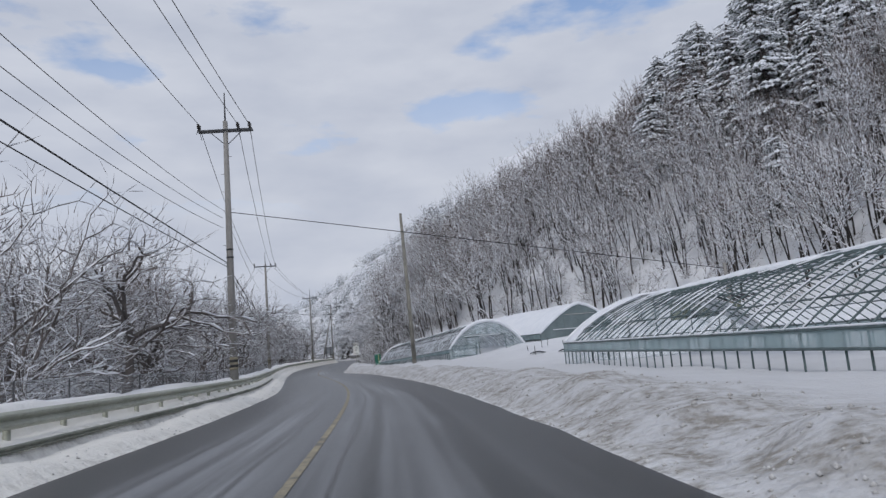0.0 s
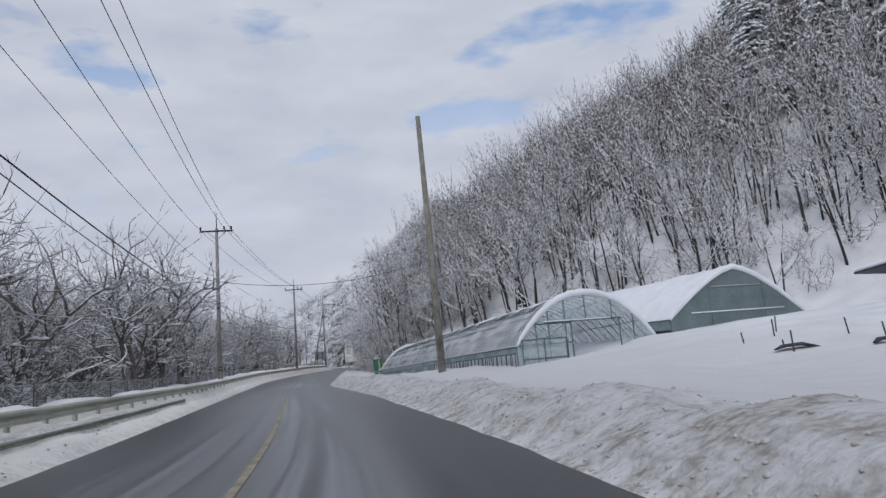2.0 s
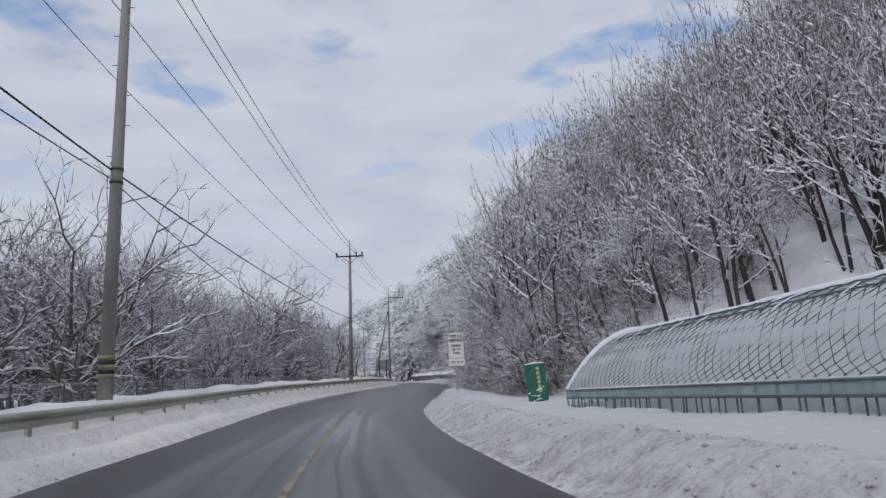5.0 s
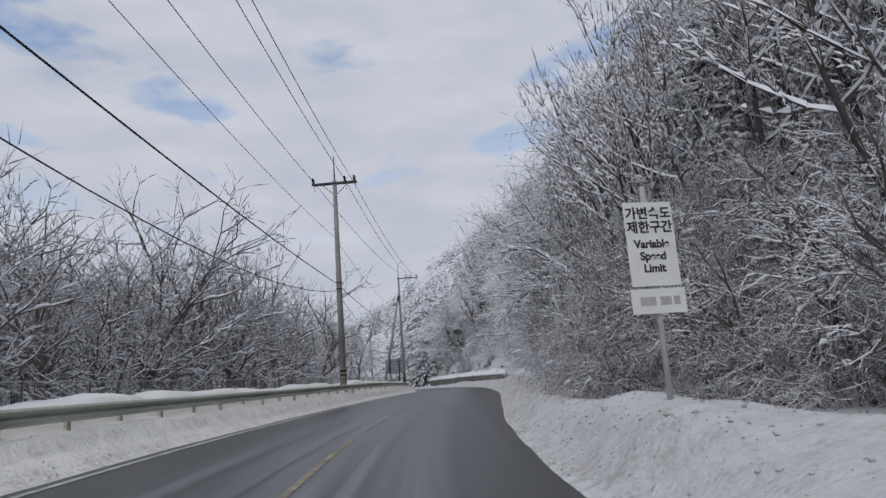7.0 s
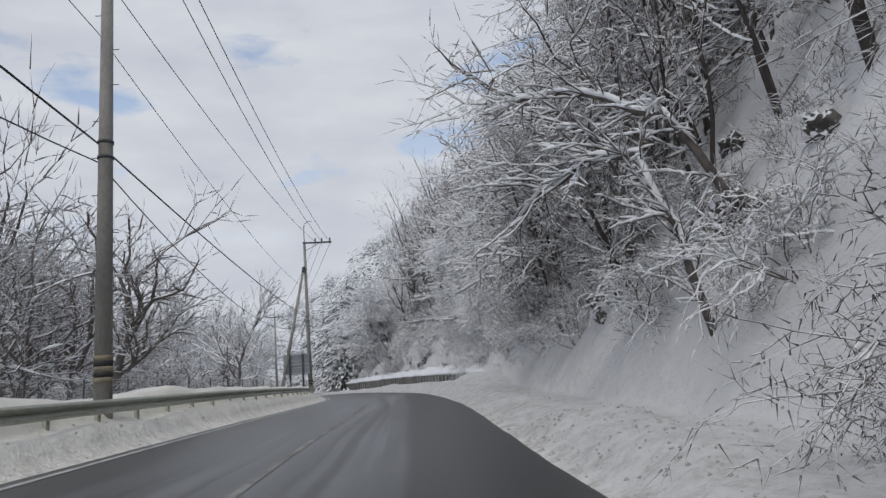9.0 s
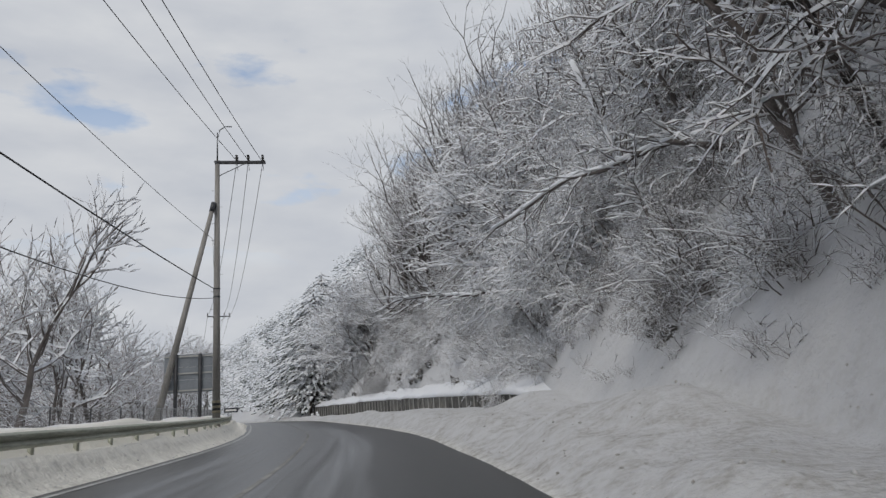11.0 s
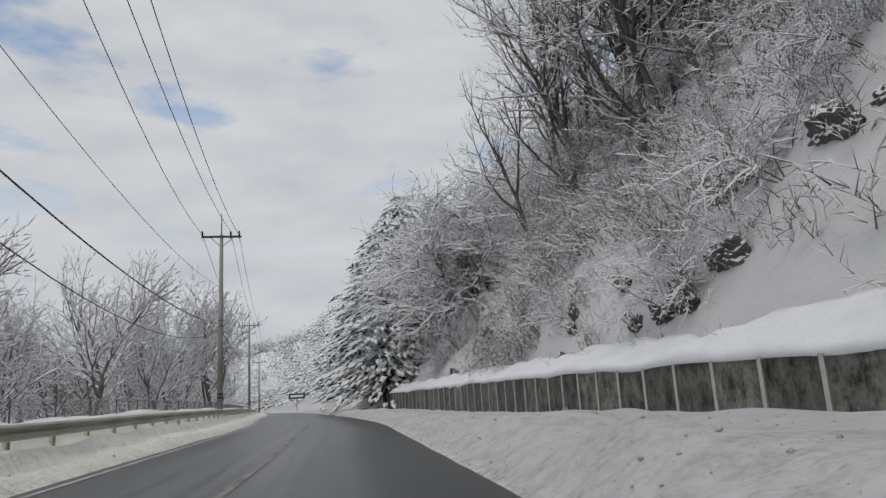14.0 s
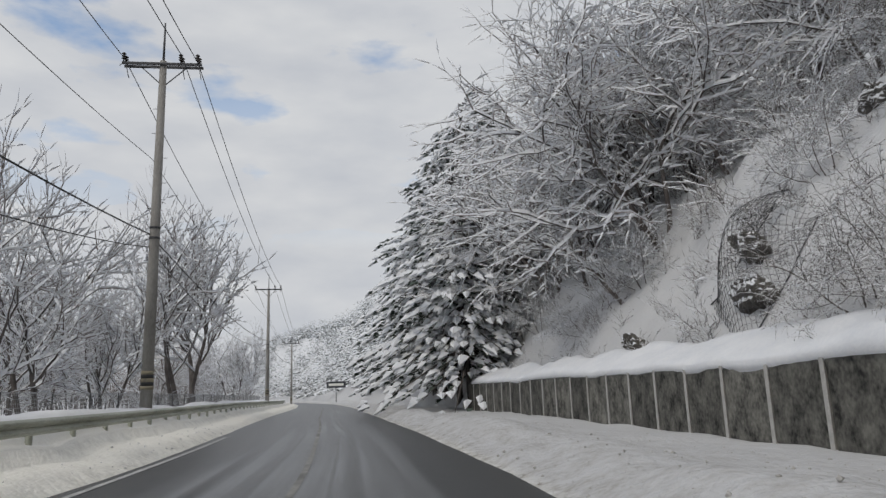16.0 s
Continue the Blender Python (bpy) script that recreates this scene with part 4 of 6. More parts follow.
def sign_back():
    x, y = -33.75, 174.2
    base = gz(x, y)
    thing = empty("direction_sign", pose(x, y, base, 0, 0, 10), "grey metal back of a large road sign on two posts", "road sign")
    low, w, h = 3.9 - base, 2.2, 1.8
    for i in range(3):
        bm = bmesh.new()
        box(bm, pose(0, 0, low + h * (i + 0.5) / 3), w, 0.03, h / 3 - 0.012, 0.004)
        part("panel", bm, SIGN_BACK, thing)
    for z in (0.1, 0.9, 1.7):
        bm = bmesh.new()
        box(bm, pose(0, -0.045, low + z), w, 0.06, 0.07, 0.006)
        part("crossbar", bm, POST_PALE, thing)
    for s in (-0.55, 0.55):
        bm = bmesh.new()
        tube(bm, [(s, -0.12, -0.8), (s, -0.12, low + h)], 0.085, 10)
        part("post", bm, DARK_STEEL, thing)


sign_back()

# far gantry sign and a white marker beyond the bend
fx, fy = -79.0, 330.0
fb = gz(fx, fy)
thing = empty("overhead_sign", pose(fx, fy, fb, 0, 0, 20), "small dark far-off sign board over the verge", "road sign")
bm = bmesh.new()
box(bm, pose(0, 0, 3.4), 3.6, 0.12, 1.2, 0.02)
part("board", bm, TARP, thing)
bm = bmesh.new()
tube(bm, [(0, 0.1, -0.5), (0, 0.1, 4)], 0.1, 8)
part("post", bm, STEEL, thing)
bm = bmesh.new()
box(bm, pose(0, -0.07, 3.4), 2.8, 0.02, 0.45, 0.01)
part("letter_bar", bm, WHITE_PAINT, thing)


# ---- greenhouses ----
def arch(width, height, wall, u, power=1.9):
    """A point of the arch's outline, u from 0 (left foot) to 1 (right foot): straight wall, then a slightly pointed curve."""
    c = -math.cos(math.pi * u)
    return Vector((width / 2 * c, 0, wall + (height - wall) * (1 - abs(c) ** power)))


def greenhouse(x, y, z, turn, length, width, height, wall, step, label, blankets=(), sheets=(), power=1.9, end_dark=False, ropes=False, posts=True, thick=0.10, band=0.45, rib_r=0.02, door=None, fall=0.0, post_step=0.6, film=FROST, snow=SNOW):
    """Arched tube greenhouse from its near end; local y runs along it."""
    thing = empty("greenhouse", pose(x, y, z, 0, 0, turn) @ pose(0, 0, 0, -fall), label, "greenhouse", "arched greenhouses on the field")
    us = np.linspace(0, 1, 19)

    def hoop(u, v, up=0.0):
        return arch(width, height, wall, u, power) + Vector((0, v, up))

    def roof_top(sx):
        return wall + (height - wall) * (1 - (abs(sx) * 2) ** power)

    ribs = int(length / step)
    for i in range(ribs + 1):
        bm = bmesh.new()
        v = i * length / ribs
        pts = [Vector((-width / 2, v, -0.6))] + [hoop(u, v) for u in us] + [Vector((width / 2, v, -0.6))]
        tube(bm, pts, rib_r, 5, caps=False)
        part("rib", bm, GREEN_STEEL, thing)
    for u in (0.0, 0.2, 0.36, 0.5, 0.64, 0.8, 1.0):
        bm = bmesh.new()
        q = hoop(u, 0)
        tube(bm, [(q.x, 0, q.z), (q.x, length, q.z)], 0.022, 5)
        part("purlin", bm, GREEN_STEEL, thing)

    def shell(u0, u1, v0, v1, lift, bulge, seed):
        """A sheet following the roof."""
        vs, uu = np.linspace(v0, v1, max(3, int((v1 - v0) / 0.45))), np.linspace(u0, u1, 13)
        verts = []
        for v in vs:
            for k, u in enumerate(uu):
                q = hoop(u, 0)
                n = Vector((q.x / (width / 2) ** 2, 0, max(q.z - wall, 0.05) / (height - wall) ** 2)).normalized()
                edge = min(1, 6 * min(k, 12 - k) / 12)
                q = q + n * (lift + bulge * edge * (1 + 0.6 * float(wobble(q.x * 2 + seed, v, 0.8))))
                verts.append((q.x, v, q.z))
        me = bpy.data.meshes.new("roof_cover")
        polys = [(r * 13 + k, r * 13 + k + 1, (r + 1) * 13 + k + 1, (r + 1) * 13 + k) for r in range(len(vs) - 1) for k in range(12)]
        return smooth(fill_mesh(me, np.array(verts), polys))

    for k, (u0, u1, v0, v1) in enumerate(blankets):
        ob = mesh_part("roof_snow", shell(u0, u1, v0, v1, 0.01, thick, k), snow, thing, "snow blanket on the roof")
        if snow == SNOW:
            so = ob.modifiers.new("thickness", "SOLIDIFY")
            so.thickness, so.offset = 0.03, -1
    for k, (u0, u1) in enumerate(sheets):
        ob = mesh_part("roof_film", shell(u0, u1, 0, length, -0.03, 0.0, k), film, thing, "frosted plastic roof film with thin snow")
    rnd = random.Random(int(length * 7))
    for i in range(0, ribs + 1):
        v = i * length / ribs
        bm = bmesh.new()
        k = 0
        while k < 18:
            run = rnd.randint(1, 2)
            if rnd.random() < 0.35 and not end_dark:
                pts = [hoop(us[m], v, 0.02) for m in range(k, min(k + run, 18) + 1)]
                if len(pts) > 1:
                    tube(bm, pts, [rib_r * rnd.uniform(0.8, 1.3) for _ in pts], 4)
            k += run
        if bm.verts:
            tagged(part("rib_snow", bm, SNOW, thing), kind="stuff")
        else:
            bm.free()
    if not end_dark:
        bm = bmesh.new()
        pts = [hoop(0.5, v, 0.05) for v in np.arange(0, length, 0.6)]
        tube(bm, pts, [0.09 + 0.05 * float(wobble(q[1], 4.0, 0.9)) for q in pts], 7)
        part("ridge_snow", bm, SNOW, thing, "roll of snow along the ridge", soft=True)
    if ropes:
        for way in (1, -1):
            for i in range(-4, 2 * ribs):
                a, b = 0.5 * i * length / ribs, (0.5 * i + 2.6) * length / ribs
                a, b = (a, b) if way > 0 else (b, a)
                for u0 in (0.04, 0.66):
                    pts = [hoop(u0 + 0.30 * t, min(max(a + (b - a) * t, 0), length), 0.05) for t in np.linspace(0, 1, 5)]
                    bm = bmesh.new()
                    tube(bm, pts, 0.011, 3, caps=False)
                    part("net_rope", bm, DARK_STEEL, thing)
    # film band and rails along the sides
    for side in (-1, 1):
        sx = side * (width / 2 + 0.03)
        bm = bmesh.new()
        bm.faces.new([bm.verts.new(q) for q in ((sx, 0, wall - band), (sx, length, wall - band), (sx, length, wall + 0.02), (sx, 0, wall + 0.02))])
        film = part("side_film", bm, BAND_FILM, thing, "milky plastic side film")
        so = film.modifiers.new("thickness", "SOLIDIFY")
        so.thickness = 0.004
        for zz, mat, rad in ((wall - band, GREEN_STEEL, 0.03), (wall + 0.02, GREEN_STEEL, 0.025)):
            bm = bmesh.new()
            tube(bm, [(sx + 0.02 * side, 0, zz), (sx + 0.02 * side, length, zz)], rad, 6)
            part("side_rail", bm, mat, thing)
        bm = bmesh.new()
        pts = [(sx + 0.02 * side, v, wall + 0.06) for v in np.arange(0, length, 0.5)]
        tube(bm, pts, [max(0.008, 0.018 + 0.022 * float(wobble(q[1], side * 7.0, 1.1))) for q in pts], 5)
        part("rail_snow", bm, SNOW, thing)
    # ends
    for v in (0.0, length):
        bm = bmesh.new()
        outline = [Vector((-width / 2, v, -0.5))] + [hoop(u, v) for u in us] + [Vector((width / 2, v, -0.5))]
        if door and v == 0.0:
            d0, d1, dz = door
            left = [q for q in outline if q.x < d0]
            right = [q for q in outline if q.x > d1]
            over = [q for q in outline if d0 <= q.x <= d1]
            lt, rt = Vector((d0, v, roof_top(d0 / width))), Vector((d1, v, roof_top(d1 / width)))
            bm.faces.new([bm.verts.new(q) for q in left + [lt, Vector((d0, v, -0.5))]])
            bm.faces.new([bm.verts.new(q) for q in [Vector((d1, v, -0.5)), rt] + right])
            bm.faces.new([bm.verts.new(q) for q in [Vector((d0, v, dz)), lt] + over + [rt, Vector((d1, v, dz))]])
            for sx in (d0, d1):
                jamb = bmesh.new()
                tube(jamb, [(sx, v - 0.03, -0.5), (sx, v - 0.03, dz)], 0.028, 6)
                part("door_jamb", jamb, GREEN_STEEL, thing)
            jamb = bmesh.new()
            tube(jamb, [(d0 - 1.2, v - 0.05, dz), (d1 + 0.1, v - 0.05, dz)], 0.03, 6)
            part("lintel", jamb, GREEN_STEEL, thing)
            jamb = bmesh.new()
            tube(jamb, [(d0 - 1.2 + 0.3 * i, v - 0.06, dz + 0.04) for i in range(int((d1 - d0 + 1.3) / 0.3))], 0.026, 6)
            part("lintel_snow", jamb, SNOW, thing)
        else:
            bm.faces.new([bm.verts.new(q) for q in outline])
        f = part("end_sheet", bm, SHADE_SHEET if end_dark else FILM, thing, "dark end sheet" if end_dark else "clear plastic end sheet")
        so = f.modifiers.new("thickness", "SOLIDIFY")
        so.thickness = 0.01
        posts_at = (-0.36, -0.27, -0.15, 0.0, 0.19, 0.34) if not end_dark else (-0.2, 0.2)
        for sx in posts_at:
            if door and v == 0.0 and door[0] + 0.05 < sx * width < door[1] - 0.05:
                low = door[2]
            else:
                low = -0.5
            bm = bmesh.new()
            tube(bm, [(sx * width, v - 0.03, low), (sx * width, v - 0.03, roof_top(sx) - 0.02)], 0.018 if end_dark else 0.022, 6)
            part("end_post", bm, SHADE_SHEET if end_dark else GREEN_STEEL, thing)
        bars = ((wall + 0.28, SNOW, 0.035, 0.75), (wall + (height - wall) * 0.62, POST_PALE, 0.03, 0.72)) if end_dark else ((wall + 0.05, GREEN_STEEL, 0.022, 1.0), (wall + (height - wall) * 0.42, GREEN_STEEL, 0.022, 1.0))
        for zz, mat, rad, share in bars:
            half = width / 2 * (1 - (zz - wall) / (height - wall)) ** (1 / power) * share
            bm = bmesh.new()
            if not end_dark and door and v == 0.0 and zz < door[2]:
                tube(bm, [(-half, v - 0.04, zz), (door[0], v - 0.04, zz)], rad, 6)
            else:
                tube(bm, [(-half, v - 0.04, zz), (half, v - 0.04, zz)], rad, 6)
            part("end_bar", bm, mat, thing)
        if not end_dark:
            for a, b in (((-0.27, wall + 0.3), (0.0, height - 0.5)), ((0.34, wall + 0.2), (0.1, height - 0.6))):
                bm = bmesh.new()
                tube(bm, [(a[0] * width, v + 0.05, a[1]), (b[0] * width, v + 0.05, b[1])], 0.014, 5)
                part("brace", bm, GREEN_STEEL, thing)
        bm = bmesh.new()
        tube(bm, [hoop(u, v, 0.04) for u in us], [0.05 + 0.10 * math.sin(math.pi * u) for u in us], 7)
        part("end_hoop_snow", bm, SNOW, thing, soft=True)
    if posts:
        first = None
        for i in range(int(length / post_step)):
            v = 0.3 + post_step * i
            if first is None:
                bm = bmesh.new()
                tube(bm, [(0, 0, -0.6), (0, 0, wall)], 0.02, 6)
                first = part("short_post", bm, GREEN_STEEL, thing)
            o = first if i == 0 else new("short_post", first.data)
            o.parent = thing
            o.location = (-width / 2, v, 0)
    return thing


greenhouse(13.74, -9.4, 1.70, 6.0, 39.0, 8.4, 2.75, 0.98, 0.6, "large bare-ribbed greenhouse frame with snow-laden hoops", ((0.02, 0.98, 37.6, 39.05), (0.44, 0.56, 26.0, 38.5)), (), rib_r=0.022, band=0.32, posts=False)
greenhouse(3.0, 53.6, 1.65, 15.3, 38.0, 6.3, 3.15, 1.08, 0.7, "clear plastic arched greenhouse half covered with snow", ((0.01, 0.99, -0.1, 1.0), (0.02, 0.34, 1.0, 38.0), (0.45, 0.98, 1.0, 38.0)), ((0.0, 1.0),), ropes=True, thick=0.02, power=2.15, door=(-0.7, 1.5, 2.0), fall=1.4, snow=THIN_SNOW, band=0.24)
greenhouse(11.3, 58.6, 2.75, 16.0, 30.0, 7.6, 3.1, 0.7, 1.2, "arched greenhouse under a thick snow roof with a dark end", ((0.0, 1.0, -0.1, 30.0),), power=1.45, end_dark=True, posts=False)

# dark bench inside the clear greenhouse
thing = empty("potting_bench", pose(3.0, 53.6, 1.65, 0, 0, 15.3) @ pose(0.9, 2.4, 0), "low dark tarpaulin-covered bench inside the clear greenhouse", "bench")
bm = bmesh.new()
box(bm, pose(0, 0, 0.62), 2.3, 0.9, 0.10, 0.03)
part("top", bm, TARP, thing)
bm = bmesh.new()
box(bm, pose(0, 0.1, 0.72), 1.9, 0.5, 0.09, 0.04)
part("heap", bm, SNOW, thing, "heap of snow on the bench")
for sx in (-1.0, 1.0):
    for sy in (-0.35, 0.35):
        bm = bmesh.new()
        tube(bm, [(sx, sy, -0.6), (sx, sy, 0.6)], 0.03, 6)
        part("leg", bm, DARK_STEEL, thing)

# plastic door hung on the second greenhouse's front
thing = empty("greenhouse_door", pose(1.1, 52.9, 1.27, 0, 0, 14), "open plastic-covered greenhouse door on a steel tube frame", "door")
for sx in (-0.95, 0, 0.95):
    bm = bmesh.new()
    tube(bm, [(sx, 0, -0.4), (sx, 0, 1.75)], 0.028, 6)
    part("stile", bm, GREEN_STEEL, thing)
for z in (0.05, 0.95, 1.72):
    bm = bmesh.new()
    tube(bm, [(-0.95, 0, z), (0.95, 0, z)], 0.028, 6)
    part("bar", bm, GREEN_STEEL, thing)
bm = bmesh.new()
box(bm, pose(0, 0.02, 0.85), 1.9, 0.008, 1.7)
part("pane", bm, FILM, thing, "milky plastic sheet")


def shed():
    x, y = 22.0, 58.6
    z = gz(x, y) - 0.35
    thing = empty("shed", pose(x, y, z, 0, 0, 12), "open shed with olive walls under a snow-covered sheet roof", "shed")
    bm = bmesh.new()
    box(bm, pose(0.4, 1.6, 0.95), 5.4, 0.12, 2.3, 0.01)
    part("back_wall", bm, OLIVE, thing)
    for s, w in ((-2.3, 1.2), (2.9, 1.6)):
        bm = bmesh.new()
        box(bm, pose(s, 0.2, 0.8), w, 0.1, 1.9, 0.01)
        part("wall_panel", bm, OLIVE, thing)
    # dark slab put in for the shade inside the doorway
    bm = bmesh.new()
    box(bm, pose(-0.9, 0.3, 0.55), 0.9, 0.08, 1.3, 0.01)
    part("doorway_shade", bm, TARP, thing)
    bm = bmesh.new()
    box(bm, pose(0.2, 0.2, 2.02, -5, 2), 7.4, 4.6, 0.10, 0.02)
    part("roof", bm, TARP, thing, "dark sheet roof")
    bm = bmesh.new()
    box(bm, pose(0.2, 0.2, 2.17, -5, 2), 7.45, 4.65, 0.2, 0.08)
    part("roof_snow", bm, SNOW, thing, "snow layer on the roof")
    for sx in (-3.1, -0.4, 2.0, 3.6):
        bm = bmesh.new()
        tube(bm, [(sx, -1.7, -0.5), (sx, -1.7, 1.95)], 0.05, 8)
        part("post", bm, STEEL, thing)


shed()

rnd = random.Random(11)
for x, y, k in ((8.2, 41.6, 6), (10.6, 41.0, 3), (5.6, 43.6, 3), (4.6, 41.0, 2)):
    for _ in range(k):
        sx, sy = x + rnd.uniform(-1, 1), y + rnd.uniform(-0.8, 0.8)
        bm = bmesh.new()
        h = rnd.uniform(0.2, 0.5)
        tube(bm, [(0, 0, -0.3), (rnd.uniform(-0.1, 0.1), 0, h)], 0.02, 5)
        st = part("stake", bm, DARK_STEEL)
        st.location = (sx, sy, gz(sx, sy))
        tagged(st, "thin dark stake standing in the field snow", "stake", "stakes in the field")
for x, y, w in ((7.1, 40.0, 0.8), (7.9, 39.6, 1.1), (8.9, 38.8, 0.9), (5.6, 41.2, 1.0)):
    bm = bmesh.new()
    pts = [(-w / 2, 0, 0.02), (-w / 4, 0.05, 0.16), (w / 8, 0, 0.2), (w / 2, -0.05, 0.03)]
    tube(bm, pts, [0.03, 0.07, 0.08, 0.03], 8)
    bmesh.ops.scale(bm, vec=(1, 2.2, 0.55), verts=bm.verts)
    ob = part("tarpaulin", bm, TARP)
    ob.location = (x, y, gz(x, y))
    tagged(ob, "crumpled dark tarpaulin edge showing through the snow", "tarpaulin", "tarpaulins in the field")


# ---- panel wall under the slope ----
WALL_Y0, WALL_Y1 = 165.5, 241.0


def wall_d(y):
    return float(np.interp(y, [160, 168, 200, 245], [8.2, 8.4, 8.6, 8.8]))


def wall_place(y):
    return Vector((float(xc(y)) + wall_d(y), y, float(road_z(y, 7)) + float(np.interp(y, [165, 172, 190, 215, 245], [-0.15, -0.05, 0.12, 0.32, 0.34]))))


def panel_wall():
    thing = empty("rockfall_wall", pose(0, 0, 0), "low stained concrete panel wall with pale steel posts and a snow cap", "barrier wall")
    y, post, panel, k = WALL_Y0, None, None, 0
    while y < WALL_Y1:
        a, b = wall_place(y), wall_place(y + 1.47)
        turn = math.degrees(math.atan2(a.x - b.x, b.y - a.y))
        m = pose(a.x, a.y, a.z, 0, 0, turn)
        if post is None:
            bm = bmesh.new()
            for o in (-0.07, 0.07):
                box(bm, pose(o, 0, 0.38), 0.014, 0.10, 2.0)
            box(bm, pose(0, 0, 0.38), 0.13, 0.012, 2.0)
            post = part("post", bm, POST_PALE, thing)
            bm = bmesh.new()
            box(bm, pose(0.0, 0.75, 0.52), 0.09, 1.40, 1.66, 0.015)
            panel = part("panel", bm, WALL_CONCRETE, thing)
            p, q = post, panel
        else:
            p, q = new("post", post.data), new("panel", panel.data)
            p.parent = q.parent = thing
        p.matrix_local = m
        q.matrix_local = m @ pose(0, 0, random.Random(k).uniform(-0.015, 0.015))
        y, k = y + 1.5 * math.cos(radians(turn)), k + 1
    verts, cols = [], 9
    ys = np.arange(WALL_Y0 - 0.05, WALL_Y1, 0.4)
    for yy in ys:
        c = wall_place(yy)
        for i in range(cols):
            t = i / (cols - 1)
            top = 1.42 + 0.26 * math.sin(min(1, t * 2.6) * math.pi / 2) + 0.13 * float(wobble(yy, t * 2, 2.3)) + 0.06 * float(wobble(yy, t * 3 + 9, 0.8)) + 0.6 * max(0, t - 0.35)
            top = 1.36 + (top - 1.36) * (0.15 + 0.85 * float(ramp(yy, WALL_Y0, WALL_Y0 + 5))) if i else 1.36
            verts.append((c.x - 0.13 + 1.4 * t, yy, c.z + top))
    me = bpy.data.meshes.new("snow_cap")
    polys = [(r * cols + i, r * cols + i + 1, (r + 1) * cols + i + 1, (r + 1) * cols + i) for r in range(len(ys) - 1) for i in range(cols - 1)]
    fill_mesh(me, np.array(verts), polys)
    smooth(me)
    ob = mesh_part("snow_cap", me, SNOW, thing, "snow drift lying over the wall top")
    so = ob.modifiers.new("thickness", "SOLIDIFY")
    so.thickness, so.offset = 0.22, -1


panel_wall()


# ---- rocks breaking through the cut slope ----
def rock(x, y, size, seed):
    r = random.Random(seed)
    bm = bmesh.new()
    bmesh.ops.create_icosphere(bm, subdivisions=4, radius=1.0)
    for v in bm.verts:
        n = noise.noise(v.co * 1.9 + Vector((seed, 0, 0))) * 0.4 + noise.noise(v.co * 4.5 + Vector((0, seed, 0))) * 0.22
        v.co *= 1 + n + 0.10 * noise.noise(v.co * 11.0)
        v.co.x *= 0.5
    ob = part("rock", bm, [ROCK, SNOW], soft=True)
    for p in ob.data.polygons:
        p.material_index = 1 if p.normal.z > 0.48 + 0.22 * noise.noise(p.center * 3.5) else 0
    ob.matrix_world = pose(x, y, gz(x, y) - 0.25 * size, 0, -38, r.uniform(-20, 20)) @ Matrix.Diagonal((size, size * r.uniform(0.8, 1.5), size * r.uniform(0.7, 1.1), 1))
    tagged(ob, "dark rock face showing through the snow of the slope", "rock", "rocks on the cut slope")


rnd = random.Random(5)
for y in (141, 178, 184, 187, 193, 197, 201, 205, 209, 213, 216, 220, 226):
    d = float(at(T_FOOT, y)) + rnd.uniform(0.6, 5.0)
    rock(float(xc(y)) + d, y + rnd.uniform(-1, 1), rnd.uniform(0.35, 0.75), y)
for k, (x, y, size) in enumerate(((-13.3, 128.7, 0.7), (-12.9, 129.6, 0.6), (-14.6, 138.5, 0.6), (-14.9, 136.8, 0.45), (-16.3, 158.2, 0.4), (-15.8, 159.3, 0.5), (-16.4, 156.8, 0.35), (-23.3, 196.6, 0.6), (-23.7, 197.7, 0.5), (-22.5, 195.4, 0.7), (-22.0, 197.0, 0.45), (-26.0, 205.0, 0.6), (-25.4, 206.0, 0.5), (-12.2, 126.8, 0.6), (-12.0, 131.5, 0.5))):
    rock(x, y, size, 500 + k)
for k in range(30):
    y = rnd.uniform(177, 203)
    rock(float(xc(y) + at(T_FOOT, y)) + rnd.uniform(1.0, 6.5), y, rnd.uniform(0.22, 0.5), 400 + k)


# ---- lumps thrown up by the plough along both banks ----
def clods(name, count, side, y0, y1, e0, e1, seed, label):
    rs = np.random.RandomState(seed)
    base = np.array([(1, 0, 0), (-1, 0, 0), (0, 1, 0), (0, -1, 0), (0, 0, 1), (0, 0, -1)], float)
    faces = np.array([(0, 2, 4), (2, 1, 4), (1, 3, 4), (3, 0, 4), (2, 0, 5), (1, 2, 5), (3, 1, 5), (0, 3, 5)])
    y = y0 + (y1 - y0) * rs.random_sample(count)
    e = e0 + (e1 - e0) * rs.random_sample(count) ** 1.5
    x = xc(y) + (at(T_RIGHT, y) + e if side > 0 else -(at(T_LEFT, y) + e))
    z = ground_z(x, y)
    size = 0.010 + 0.034 * rs.random_sample(count) ** 4
    v = base[None] * size[:, None, None] * rs.uniform(0.6, 1.3, (count, 6, 3))
    ang = rs.uniform(0, 6.28, count)
    c, s = np.cos(ang)[:, None], np.sin(ang)[:, None]
    v = np.stack([v[..., 0] * c - v[..., 1] * s, v[..., 0] * s + v[..., 1] * c, v[..., 2] * 0.8], -1)
    v += np.stack([x, y, z + size * 0.1], -1)[:, None]
    t = (np.arange(count) * 6)[:, None, None] + faces[None]
    me = bpy.data.meshes.new(name)
    fill_mesh(me, v.reshape(-1, 3), t.reshape(-1, 3))
    me.materials.append(CLOD)
    tagged(new(name, me), label, "snow lumps", kind="stuff")


clods("snow_lumps", 9500, 1, -1, 130, 0.05, 2.8, 3, "dirty lumps of ploughed snow along the bank")
